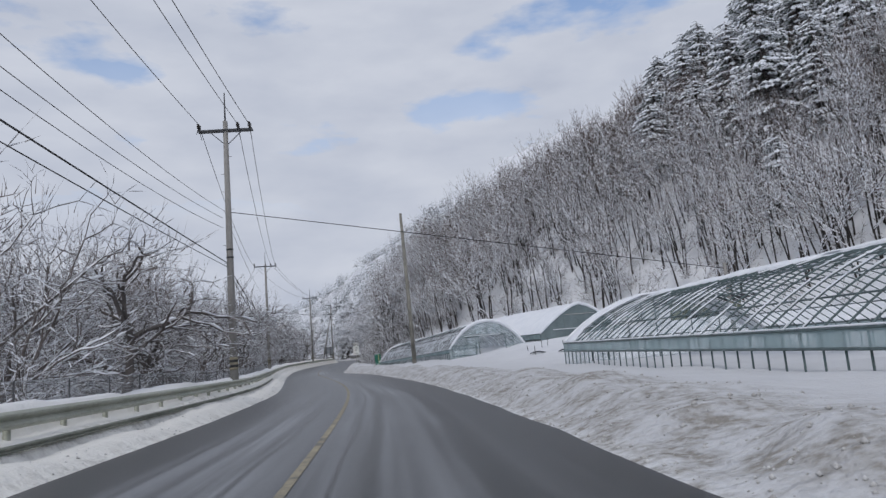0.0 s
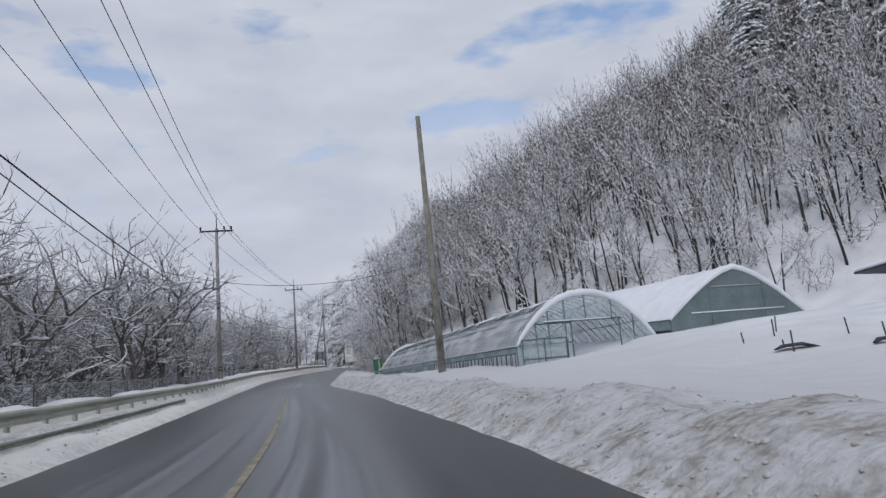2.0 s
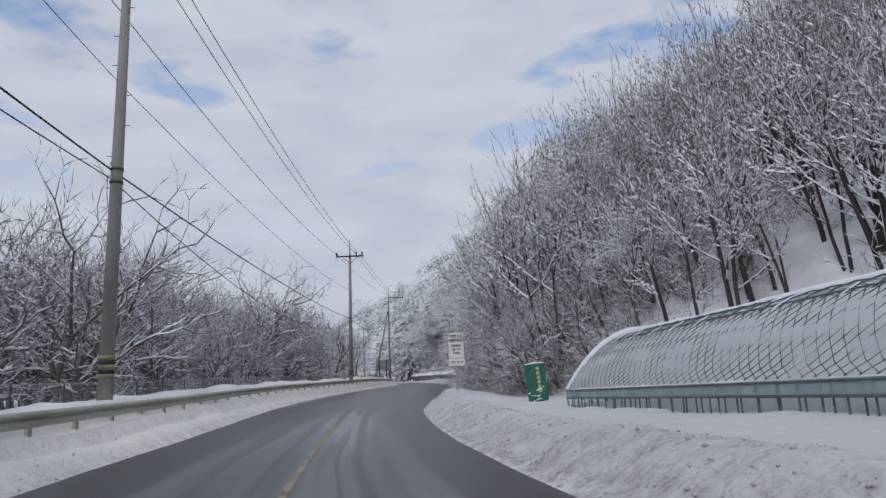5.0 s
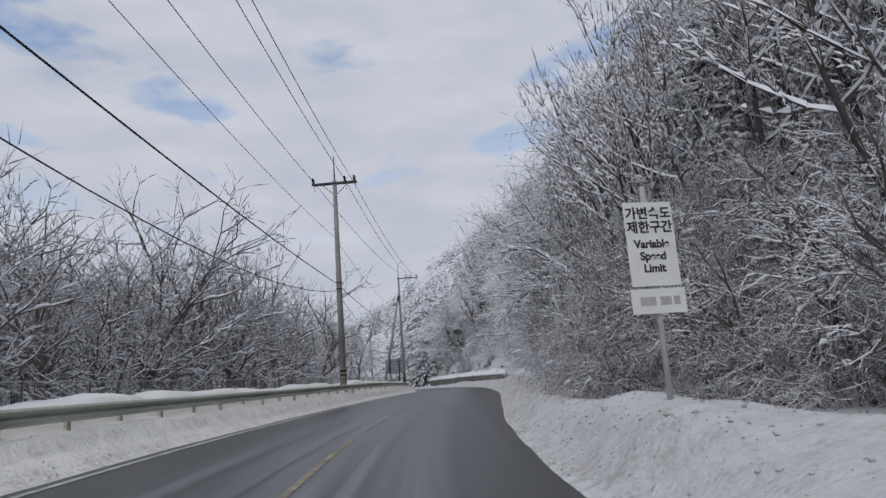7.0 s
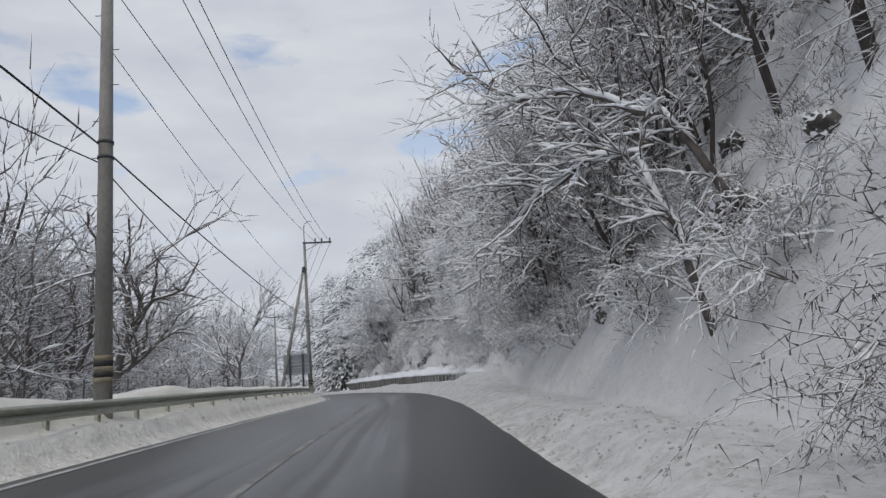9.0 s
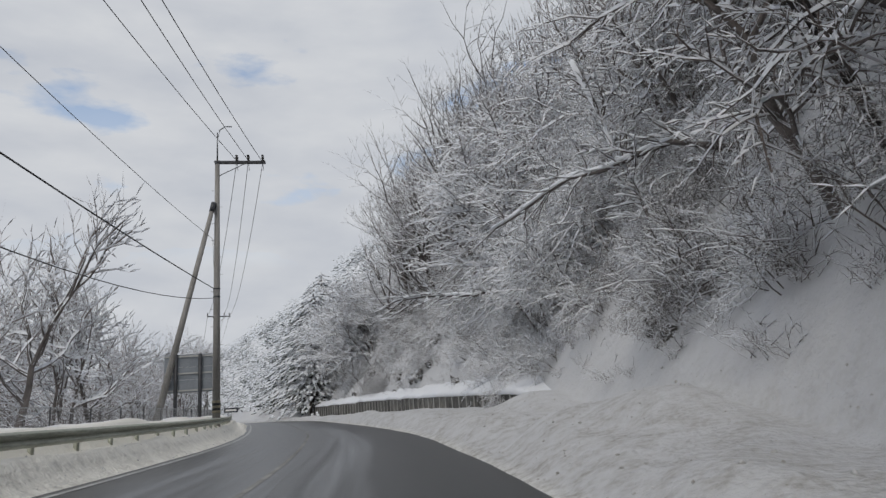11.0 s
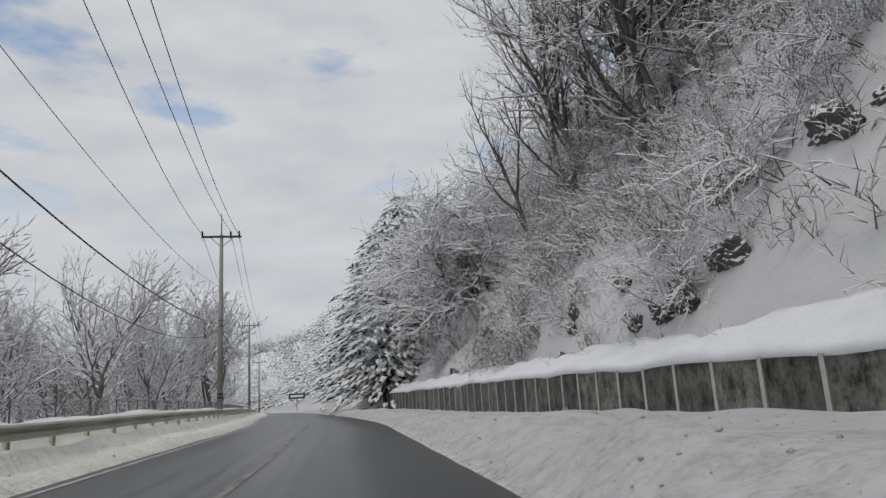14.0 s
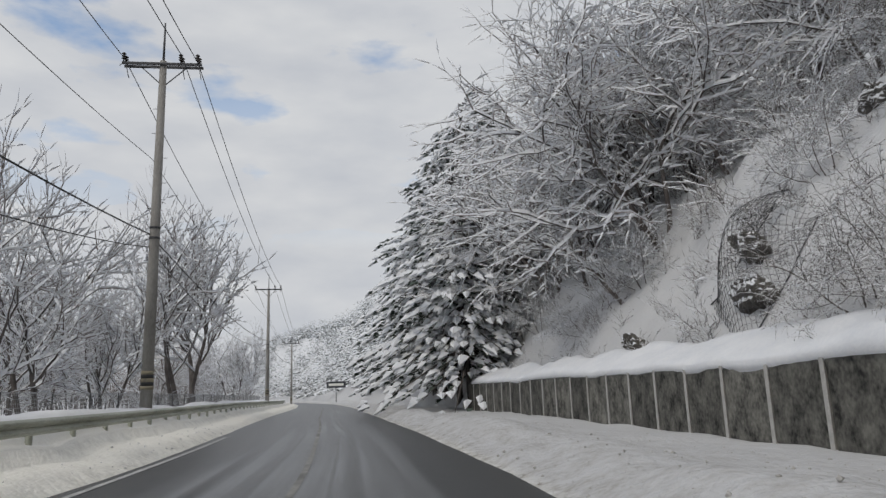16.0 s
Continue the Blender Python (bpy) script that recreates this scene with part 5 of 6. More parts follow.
clods("verge_lumps", 1300, -1, 0, 230, 0.02, 1.0, 4, "small lumps of snow at the road edge")
clods("bank_lumps", 4200, 1, 104, 240, 0.05, 4.2, 5, "small lumps of ploughed snow below the wall")


# ---- wire net over the rock above the wall ----
def rock_net(x0, x1, y0, y1, lift):
    thing = empty("rockfall_net", pose(0, 0, 0), "grey diamond wire net hung over a dark rock on the slope", "rock net")

    def on(u, v):
        x, y = x0 + (x1 - x0) * u, y0 + (y1 - y0) * v
        bulge = lift * math.sin(math.pi * u) * math.sin(math.pi * v)
        return Vector((x - 0.8 * bulge, y, gz(x, y) + 0.08 + 0.9 * bulge))

    n = 16
    for way in (0, 1):
        for i in range(-n + 1, n):
            pts = []
            for j in range(n + 1):
                u, v = j / n, (i + j) / n if way == 0 else (i + n - j) / n
                if 0 <= v <= 1:
                    pts.append(on(u, v))
            if len(pts) > 1:
                bm = bmesh.new()
                tube(bm, pts, 0.006, 3, caps=False)
                part("wire", bm, DARK_STEEL, thing)
    for v in (0.0, 1.0):
        bm = bmesh.new()
        tube(bm, [on(j / 8, v) for j in range(9)], 0.02, 5)
        part("edge_rope", bm, DARK_STEEL, thing)


rock(-29.9, 221.0, 0.85, 301)
rock(-29.6, 221.9, 0.7, 305)
rock_net(-30.7, -28.7, 219.8, 222.8, 0.9)


# ---- trees ----
def natural(seed, height, depth=5, trunk=0.30, spread=0.62, rise=0.10, wander=0.13, thick=0.017, sides=2, keep=0.70, stems=1, lean=0.10, droop=0.0, splay=0.35):
    """Segments of a bare forking tree, in the levels trunk, limbs, branches, twigs: each shoot forks at its end and throws side shoots."""
    r = random.Random(seed)
    levels = [[], [], [], []]
    count = (5, 4, 3, 2, 2, 1)
    slot = (0, 1, 1, 2, 2, 3) if depth == 5 else (0, 1, 1, 2, 3) if depth == 4 else (0, 1, 2, 3)

    def shoot(p, way, length, radius, d):
        n, pts = count[d], [p]
        tip = radius * 0.6
        for s in range(n):
            sag = droop * max(0, d - 1)
            way = (way + Vector((r.uniform(-1, 1), r.uniform(-1, 1), r.uniform(-1, 1))) * wander * (1 + 0.35 * d) + Vector((0, 0, rise - sag))).normalized()
            q = p + way * (length / n)
            levels[slot[d]].append((p, q, radius + (tip - radius) * s / n, radius + (tip - radius) * (s + 1) / n))
            p = q
            pts.append(p)
        if d == depth:
            return
        side = way.cross(Vector((0.3, 0.2, 1.0))).normalized()
        up = way.cross(side)
        turn = r.uniform(0, 6.28)
        forks = 3 if r.random() < 0.45 else 2
        for k in range(forks):
            a = turn + 6.283 * k / forks + r.uniform(-0.5, 0.5)
            out = way + (side * math.cos(a) + up * math.sin(a)) * spread * r.uniform(0.6, 1.2)
            shoot(p, out.normalized(), length * keep * r.uniform(0.75, 1.2), tip, d + 1)
        for k in range(sides if d else sides + 1):
            f = r.uniform(0.45, 0.95) if d == 0 else r.uniform(0.2, 0.9)
            m = min(n - 1, int(f * n))
            b = pts[m].lerp(pts[m + 1], f * n - m)
            a = r.uniform(0, 6.28)
            out = way * 0.55 + (side * math.cos(a) + up * math.sin(a)) * r.uniform(0.7, 1.1)
            shoot(b, out.normalized(), length * keep * r.uniform(0.6, 1.05), radius * 0.5, d + 1)

    for stem in range(stems):
        a = 6.283 * stem / stems + r.uniform(-0.5, 0.5)
        by = splay * r.uniform(0.6, 1.2) if stems > 1 else lean * r.uniform(-1, 1)
        way = Vector((math.cos(a) * by, math.sin(a) * by, 1)).normalized()
        shoot(Vector((0.1 * math.cos(a) * (stems > 1), 0.1 * math.sin(a) * (stems > 1), -0.5)), way, height * trunk * r.uniform(0.85, 1.15), height * thick * (1 if stems == 1 else 0.7), 0)
    return levels


def seg_arrays(segs):
    p = np.array([s[0] for s in segs], float).reshape(-1, 3)
    q = np.array([s[1] for s in segs], float).reshape(-1, 3)
    a = np.array([s[2] for s in segs], float)
    b = np.array([s[3] for s in segs], float)
    return p, q, a, b


def frames_of(p, q):
    w = q - p
    w = w / np.maximum(np.linalg.norm(w, axis=1, keepdims=True), 1e-6)
    ref = np.where(np.abs(w[:, 2:3]) < 0.9, np.array([[0, 0, 1.0]]), np.array([[1.0, 0, 0]]))
    a = np.cross(w, ref)
    a /= np.maximum(np.linalg.norm(a, axis=1, keepdims=True), 1e-6)
    return w, a, np.cross(w, a)


def tubes(segs, sides):
    """Vertices and triangles of open tubes round the segments."""
    if not segs:
        return np.zeros((0, 3)), np.zeros((0, 3), int)
    p, q, ra, rb = seg_arrays(segs)
    _, a, b = frames_of(p, q)
    ang = 2 * np.pi * np.arange(sides) / sides
    ring = a[:, None] * np.cos(ang)[None, :, None] + b[:, None] * np.sin(ang)[None, :, None]
    v = np.concatenate([p[:, None] + ra[:, None, None] * ring, q[:, None] + rb[:, None, None] * ring], 1)
    i = np.arange(sides)
    j = (i + 1) % sides
    t = np.concatenate([np.stack([i, j, j + sides], -1), np.stack([i, j + sides, i + sides], -1)])
    tris = (np.arange(len(p)) * 2 * sides)[:, None, None] + t[None]
    return v.reshape(-1, 3), tris.reshape(-1, 3)


def blades(segs, width, up=0.0, flat=False, seed=1):
    """One slim triangle for each segment."""
    if not segs:
        return np.zeros((0, 3)), np.zeros((0, 3), int)
    p, q, ra, _ = seg_arrays(segs)
    w, a, b = frames_of(p, q)
    rs = np.random.RandomState(seed)
    f = rs.uniform(0, np.pi, len(p))[:, None] * (0 if flat else 1)
    s = (a * np.cos(f) + b * np.sin(f)) * width / 2
    z = np.array([[0, 0, up]])
    v = np.stack([p - s + z, p + s + z, q + z], 1).reshape(-1, 3)
    return v, np.arange(len(v)).reshape(-1, 3)


def strips(segs, seed=1):
    """A slim tapered two-triangle strip for each segment."""
    p, q, ra, rb = seg_arrays(segs)
    w, a, b = frames_of(p, q)
    f = np.random.RandomState(seed).uniform(0, np.pi, len(p))[:, None]
    s = a * np.cos(f) + b * np.sin(f)
    v = np.stack([p - s * ra[:, None], p + s * ra[:, None], q + s * rb[:, None], q - s * rb[:, None]], 1).reshape(-1, 3)
    t = np.array([(0, 1, 2), (0, 2, 3)])
    return v, ((np.arange(len(p)) * 4)[:, None, None] + t[None]).reshape(-1, 3)


def fins(segs, height):
    """Snow stacked on twigs: one slim upright triangle for each."""
    if not segs:
        return np.zeros((0, 3)), np.zeros((0, 3), int)
    p, q, _, _ = seg_arrays(segs)
    w, a, _ = frames_of(p, q)
    up = np.array([[0, 0, height]])
    v = np.stack([p - a * height * 0.3, q + up * 0.3, p + (q - p) * 0.3 + up + a * height * 0.3], 1).reshape(-1, 3)
    return v, np.arange(len(v)).reshape(-1, 3)


def lines(segs, height):
    """Snow lying along twigs: a low upright strip of two triangles, thinning to the tip."""
    p, q, _, _ = seg_arrays(segs)
    _, a, _ = frames_of(p, q)
    up, s = np.array([[0, 0, height]]), a * height * 0.22
    v = np.stack([p - s, q - s * 0.6, q + up * 0.55 + s * 0.6, p + up * 0.85 + s], 1).reshape(-1, 3)
    t = np.array([(0, 1, 2), (0, 2, 3)])
    return v, ((np.arange(len(p)) * 4)[:, None, None] + t[None]).reshape(-1, 3)


def snow_on(segs, share, base, grow_by, seed, sides=3, steep=0.8):
    """Snow lying along the upper side of the segments."""
    r = random.Random(seed)
    out = []
    for p, q, a, b in segs:
        w = (q - p).normalized()
        if abs(w.z) < steep and r.random() < share:
            k = 1.0 - 0.5 * abs(w.z)
            p, q, a, b = p + Vector((0, 0, a * 0.75 + base * 0.5)), q + Vector((0, 0, b * 0.75 + base * 0.5)), (base + grow_by * a) * k, (base + grow_by * b) * k
            if sides < 4:
                out.append((p, q, a, b))
                continue
            # lumpy and tapered towards both ends
            u, v = r.uniform(0.15, 0.4), r.uniform(0.6, 0.85)
            m, n = p.lerp(q, u) + Vector((0, 0, 0.3 * a)), p.lerp(q, v) + Vector((0, 0, 0.2 * b))
            a, b = min(a, 0.16 * (q - p).length), min(b, 0.16 * (q - p).length)
            ra, rb = a * r.uniform(0.8, 1.25), b * r.uniform(0.6, 1.1)
            out += [(p, m, a * 0.3, ra), (m, n, ra, rb), (n, q, rb, b * 0.3)]
    return tubes(out, sides)


def ridges(segs, width, height):
    """A little roof of snow along each segment: two slim sloping faces."""
    p, q, _, _ = seg_arrays(segs)
    _, a, _ = frames_of(p, q)
    s, up = a * width / 2, np.array([[0, 0, height]])
    v = np.stack([p - s, p + up, p + s, q - s * 0.6, q + up * 0.6, q + s * 0.6], 1).reshape(-1, 3)
    t = np.array([(0, 1, 4), (0, 4, 3), (1, 2, 5), (1, 5, 4)])
    return v, ((np.arange(len(p)) * 6)[:, None, None] + t[None]).reshape(-1, 3)


def join(*pieces):
    """Joins (vertices, triangles, slot) into arrays."""
    vs, ts, ss, n = [], [], [], 0
    for v, t, s in pieces:
        vs.append(v)
        ts.append(t + n)
        ss.append(np.full(len(t), s))
        n += len(v)
    return np.concatenate(vs), np.concatenate(ts), np.concatenate(ss)


def array_mesh(name, v, t, s, mats):
    me = bpy.data.meshes.new(name)
    for m in mats:
        me.materials.append(m)
    return fill_mesh(me, v, t, s)


def tree_thing(seed, height, label, snow=1.0, name="bare_tree", twig_mat=TWIG, twig_width=0.015, clump=0.10, **how):
    lv = natural(seed, height, **how)
    thing = empty(name, pose(0, 0, -200), label, "tree" if name == "bare_tree" else "shrub", "snowy roadside trees" if name == "bare_tree" else "snowy slope shrubs")
    v, t, _ = join((*tubes(lv[0], 7), 0), (*tubes(lv[1], 3), 0))
    ob = new("trunk", smooth(array_mesh("trunk", v, t, None, [BARK])))
    ob.parent = thing
    v, t, s = join((*strips(lv[2], seed), 0), (*blades(lv[3], twig_width, seed=seed), 0))
    ob = new("crown", array_mesh("crown", v, t, s, [twig_mat]))
    ob.parent = thing
    v, t, s = join((*ridges(lv[1], 0.046 * snow, 0.062 * snow), 0), (*snow_on(lv[1], 0.2, 0.022 * snow, 0.6, seed, steep=0.6), 0), (*lines(lv[2], 0.042 * snow), 0), (*fins(lv[3], 0.03 * snow), 0), (*snow_on(lv[1] + lv[2], clump, 0.05, 0.5, seed + 7, 5, 0.55), 0))
    ob = new("snow_load", smooth(array_mesh("snow_load", v, t, s, [TREE_SNOW])))
    ob.parent = thing
    tagged(ob, kind="stuff")
    return thing


def conifer_arrays(seed, height, whorls, boughs, clumps):
    """A snow-laden conifer: trunk, hanging green boughs, white upper sides."""
    r = random.Random(seed)
    trunk, green, white = [], [], []
    trunk.append((Vector((0, 0, -0.4)), Vector((r.uniform(-0.2, 0.2), r.uniform(-0.2, 0.2), height)), height * 0.014, 0.02))
    gv, sv = [], []
    for i in range(whorls):
        f = (i + 0.5) / whorls
        z = height * (0.2 + 0.8 * f)
        reach = height * 0.32 * (1 - f) ** 0.55 * r.uniform(0.75, 1.15) + 0.25
        for j in range(boughs):
            a = 2.4 * i + 2 * math.pi * j / boughs + r.uniform(-0.35, 0.35)
            rr = reach * r.uniform(0.4, 1.3)
            out = Vector((math.cos(a), math.sin(a), 0))
            side = Vector((-math.sin(a), math.cos(a), 0))
            start = Vector((0, 0, z + r.uniform(-0.5, 0.5) * height / whorls))
            if r.random() < 0.22:
                continue
            end = start + out * rr + Vector((0, 0, -rr * r.uniform(0.25, 0.6)))
            trunk.append((start, end, 0.03 + 0.004 * height * (1 - f), 0.008))
            for c in range(clumps):
                g = 0.25 + 0.8 * (c + r.random()) / clumps
                p = start.lerp(end, g) + side * r.uniform(-0.32, 0.32) * rr * g
                size = min(0.4, rr * r.uniform(0.11, 0.21)) if clumps > 1 else rr * r.uniform(0.22, 0.38)
                tip = p + out * size * 0.9 + side * r.uniform(-0.4, 0.4) * size + Vector((0, 0, -size * r.uniform(0.25, 0.7)))
                w = side * size * r.uniform(0.30, 0.5)
                down = Vector((0, 0, -size * 0.13))
                for k in range(1):
                    gv.append((p - w + down * k, p + w + down * k, tip + down * (1 + k) + side * r.uniform(-0.2, 0.2) * size))
                gv.append((p - w * 0.9, tip, p - out * size * 0.4 + down * 1.6))
                gv.append((p + w * 0.9, p - out * size * 0.4 + down * 1.6, tip))
                if r.random() < (0.88 if clumps > 1 else 0.62):
                    up = Vector((0, 0, size * 0.30 + 0.02))
                    q = w * r.uniform(0.9, 1.6)
                    mid = p.lerp(tip, 0.45) + up * 1.3
                    low = p.lerp(tip, 0.6) - up * 0.9
                    e = tip + out * size * 0.25 - up * 0.3
                    b0 = p - out * size * 0.4 + up * 0.5
                    sv += [(b0, p - q, mid), (p - q, e, mid), (e, p + q, mid), (p + q, b0, mid), (p - q, low, e), (p + q, e, low)]
    g = np.array(gv, float).reshape(-1, 3)
    s = np.array(sv, float).reshape(-1, 3)
    return tubes(trunk, 4), (g, np.arange(len(g)).reshape(-1, 3)), (s, np.arange(len(s)).reshape(-1, 3))


def conifer_thing(seed, height):
    (tv, tt), (gv, gt), (sv, st) = conifer_arrays(seed, height, 22, 9, 15)
    thing = empty("conifer", pose(0, 0, -200), "dark green conifer bowed under heavy snow on the slope", "conifer", "snowy conifers")
    for name, v, t, m in (("trunk", tv, tt, BARK), ("needles", gv, gt, NEEDLE), ("snow_load", sv, st, TREE_SNOW)):
        ob = new(name, array_mesh(name, v, t, None, [m]))
        ob.parent = thing
    return thing


def place(first, spots, seed):
    """Puts the first of its kind and its copies at (x, y, size, tilt x, tilt y)."""
    r = random.Random(seed)
    for n, (x, y, size, tx, ty) in enumerate(spots):
        m = pose(x, y, gz(x, y) - 0.05, tx, ty, 0) @ pose(0, 0, 0, 0, 0, r.uniform(0, 360))
        ob = first if n == 0 else copy_thing(first, m)
        ob.matrix_world = m
        ob.scale = (size, size, size)


def spread_spots(count, y0, y1, d0, d1, seed, gap=2.0, low=0.75, high=1.15, lean=0.0, near_foot=False, power=1.0):
    r, out = random.Random(seed), []
    for _ in range(count * 30):
        if len(out) >= count:
            break
        y = r.uniform(y0, y1)
        d = d0 + (d1 - d0) * r.random() ** power
        if near_foot:
            d += float(at(T_FOOT, y))
        x = float(xc(y)) + d
        if all((x - a[0]) ** 2 + (y - a[1]) ** 2 > gap * gap for a in out):
            out.append((x, y, r.uniform(low, high), r.uniform(-4, 4), r.uniform(-5, 5) - lean))
    return out


LEFT_LABEL = "bare deciduous tree with snow on its branches behind the verge fence"
SLOPE_LABEL = "bare tree leaning from the snowy slope, branches loaded with snow"
OLD_LABEL = "old gnarled dark tree with thick knotted limbs behind the fence"
old_kinds = [tree_thing(20 + i, 9.0, OLD_LABEL, 1.2, twig_mat=LEFT_TWIG, twig_width=0.026, depth=4, trunk=0.30, spread=0.75, rise=0.06, wander=0.26, thick=0.023, sides=2, keep=0.74) for i in range(2)]
left_kinds = [tree_thing(24 + i, 9.0, LEFT_LABEL, 1.3, twig_mat=LEFT_TWIG, twig_width=0.028, clump=0.14, depth=4, trunk=0.36, spread=0.62, rise=0.10, wander=0.2, thick=0.021, sides=2, keep=0.72, stems=(1, 2, 1, 3)[i]) for i in range(4)]
near_left = [(-10.2, 21.5, 0.88, 0, 0), (-10.9, 24.8, 0.72, 3, 0), (-13.4, 29.5, 0.75, 0, -3), (-13.2, 35.5, 0.75, 2, 0)]
row_left = [(-19.8, 62.5, 1.12, 0, 3), (-18.4, 58.0, 1.0, 2, 0), (-22.0, 66.0, 1.1, 0, 0), (-21.4, 70.0, 1.05, 0, 0), (-20.0, 65.2, 1.1, -3, 0), (-33.6, 118.0, 1.1, 0, 2), (-32.8, 125.5, 1.15, 0, 2), (-34.6, 121.5, 1.2, 2, 0), (-35.6, 129.0, 1.2, 0, 0), (-36.0, 142.0, 1.15, 0, 2), (-31.5, 137.0, 0.96, 0, 2), (-33.0, 133.0, 0.90, 0, -3), (-47.5, 200.0, 0.90, 0, 3), (-50.5, 214.0, 0.90, 0, 0), (-54.8, 236.5, 1.25, 0, 0), (-58.5, 244.0, 1.3, 0, 2), (-54.5, 224.5, 0.85, 0, 2)]
left_spots = spread_spots(96, 14, 120, -17, -8.8, 3, gap=2.1, low=0.62, high=0.98, power=0.8) + spread_spots(37, 120, 300, -19, -8.8, 4, gap=3.6, low=0.7, high=1.1, power=0.8)
left_spots = row_left + [q for q in left_spots if not (187 < q[1] < 200 and q[0] - float(xc(q[1])) > -12.5) and all((q[0] - p[0]) ** 2 + (q[1] - p[1]) ** 2 > 6 for p in POLES + near_left + row_left)]
frosted = [tree_thing(35 + i, 9.0, "bare valley tree white with fresh snow on every twig", 2.4, twig_mat=TWIG, twig_width=0.022, depth=4, trunk=0.38, spread=0.5, rise=0.15, wander=0.17, thick=0.017, sides=2, keep=0.72, stems=(1, 2, 3)[i]) for i in range(3)]
for i, kind in enumerate(old_kinds):
    place(kind, near_left[i::2], 90 + i)
for i, kind in enumerate(left_kinds):
    place(kind, [q for q in left_spots if q[1] < 150][i::4], i)
for i, kind in enumerate(frosted):
    place(kind, [q for q in left_spots if q[1] >= 150][i::3], 10 + i)

how_slope = dict(twig_width=0.022, depth=4, trunk=0.36, spread=0.65, rise=0.06, wander=0.2, thick=0.0135, sides=3, keep=0.73, droop=0.05)
slope_kinds = [tree_thing(50 + i, 9.0, SLOPE_LABEL, 1.4, twig_mat=TWIG, stems=(1, 2, 1)[i], **how_slope) for i in range(3)]
laden_kinds = [tree_thing(56 + i, 9.0, "bare tree on the slope above the wall, thickly loaded with snow", 2.2, stems=(2, 1, 3)[i], **how_slope) for i in range(3)]
slope_spots = []
for k, (count, y0, y1, o0, o1, low, high, lean) in enumerate(((8, 97, 112, 6, 14, 0.6, 0.85, 10), (12, 112, 134, 7, 14, 0.9, 1.3, 14), (34, 134, 152, 1.6, 11, 0.95, 1.4, 6), (9, 155, 170, 4.5, 12, 0.9, 1.2, 16), (8, 165, 178, 1.6, 5, 0.5, 0.75, 24), (20, 170, 206, 4, 12, 0.9, 1.3, 5), (8, 206, 232, 10, 18, 0.9, 1.25, 8), (9, 229, 241, 3.5, 11, 1.1, 1.5, 8))):
    slope_spots += spread_spots(count, y0, y1, o0, o1, 80 + k, gap=1.9, low=low, high=high, lean=lean, near_foot=True)
for i, kind in enumerate(slope_kinds):
    place(kind, [q for q in slope_spots if q[1] < 156][i::3], 30 + i)
for i, kind in enumerate(laden_kinds):
    place(kind, [q for q in slope_spots if q[1] >= 156][i::3], 40 + i)

tall_kinds = [tree_thing(45 + i, 9.0, "slender upright dark tree on the steep slope, snow on its forks", 1.2, twig_mat=LEFT_TWIG, twig_width=0.02, depth=4, trunk=0.5, spread=0.42, rise=0.16, wander=0.12, thick=0.016, sides=2, keep=0.68, stems=(1, 2)[i]) for i in range(2)]
tall_spots = spread_spots(34, 166, 210, 5.5, 15, 47, gap=1.7, low=0.85, high=1.25, lean=4, near_foot=True) + spread_spots(9, 152, 166, 4.5, 13, 48, gap=1.8, low=0.8, high=1.2, lean=8, near_foot=True) + spread_spots(16, 184, 212, 3.8, 7.5, 49, gap=1.6, low=1.1, high=1.5, lean=5, near_foot=True) + spread_spots(6, 204, 222, 5, 9.5, 51, gap=1.6, low=1.2, high=1.55, lean=6, near_foot=True)
for i, kind in enumerate(tall_kinds):
    place(kind, tall_spots[i::2], 45 + i)

lean_kinds = [tree_thing(75 + i, 9.0, "dark slender trunk leaning from the slope towards the road", 1.3, twig_mat=LEFT_TWIG, twig_width=0.022, clump=0.12, depth=4, trunk=0.42, spread=0.55, rise=0.07, wander=0.15, thick=0.016, sides=2, keep=0.66) for i in range(2)]
lean_spots = [(-10.6, 101.2, 0.59, 0, -26), (-11.3, 103.2, 0.55, 4, -18), (-9.6, 102.3, 0.67, -4, -30), (-12.2, 104.8, 0.52, 0, -20), (-8.6, 103.6, 0.70, 2, -22), (-13.0, 107.0, 0.55, 0, -16), (-7.6, 101.0, 0.67, 6, -24), (-7.0, 104.5, 0.74, 0, -20), (-5.2, 102.0, 0.74, 3, -15), (-9.8, 106.2, 0.67, 0, -24)]
for i, kind in enumerate(lean_kinds):
    place(kind, lean_spots[i::2], 95 + i)

SHRUB_LABEL = "dense arching shrub bowed with snow at the foot of the slope"
shrub_kinds = [tree_thing(65 + i, 4.0, SHRUB_LABEL, 1.1, "shrub", twig_mat=LEFT_TWIG, twig_width=0.018, clump=0.05, depth=3, trunk=0.42, spread=0.6, rise=0.0, wander=0.26, thick=0.009, sides=3, keep=0.70, stems=6, splay=0.85, droop=0.06) for i in range(3)]
thicket_kinds = [tree_thing(85 + i, 5.0, "dark dense thicket of drooping twigs at the slope foot", 0.3, "thicket", twig_mat=BARK, twig_width=0.018, clump=0.02, depth=4, trunk=0.34, spread=0.6, rise=0.02, wander=0.24, thick=0.008, sides=2, keep=0.70, stems=5, splay=0.6, droop=0.07) for i in range(2)]
thicket_spots = spread_spots(11, 115, 122, 2.5, 6.5, 68, gap=1.2, low=0.55, high=0.9, lean=20, near_foot=True) + spread_spots(26, 107, 113.5, 0.2, 5.5, 66, gap=0.8, low=0.8, high=1.25, lean=10, near_foot=True)
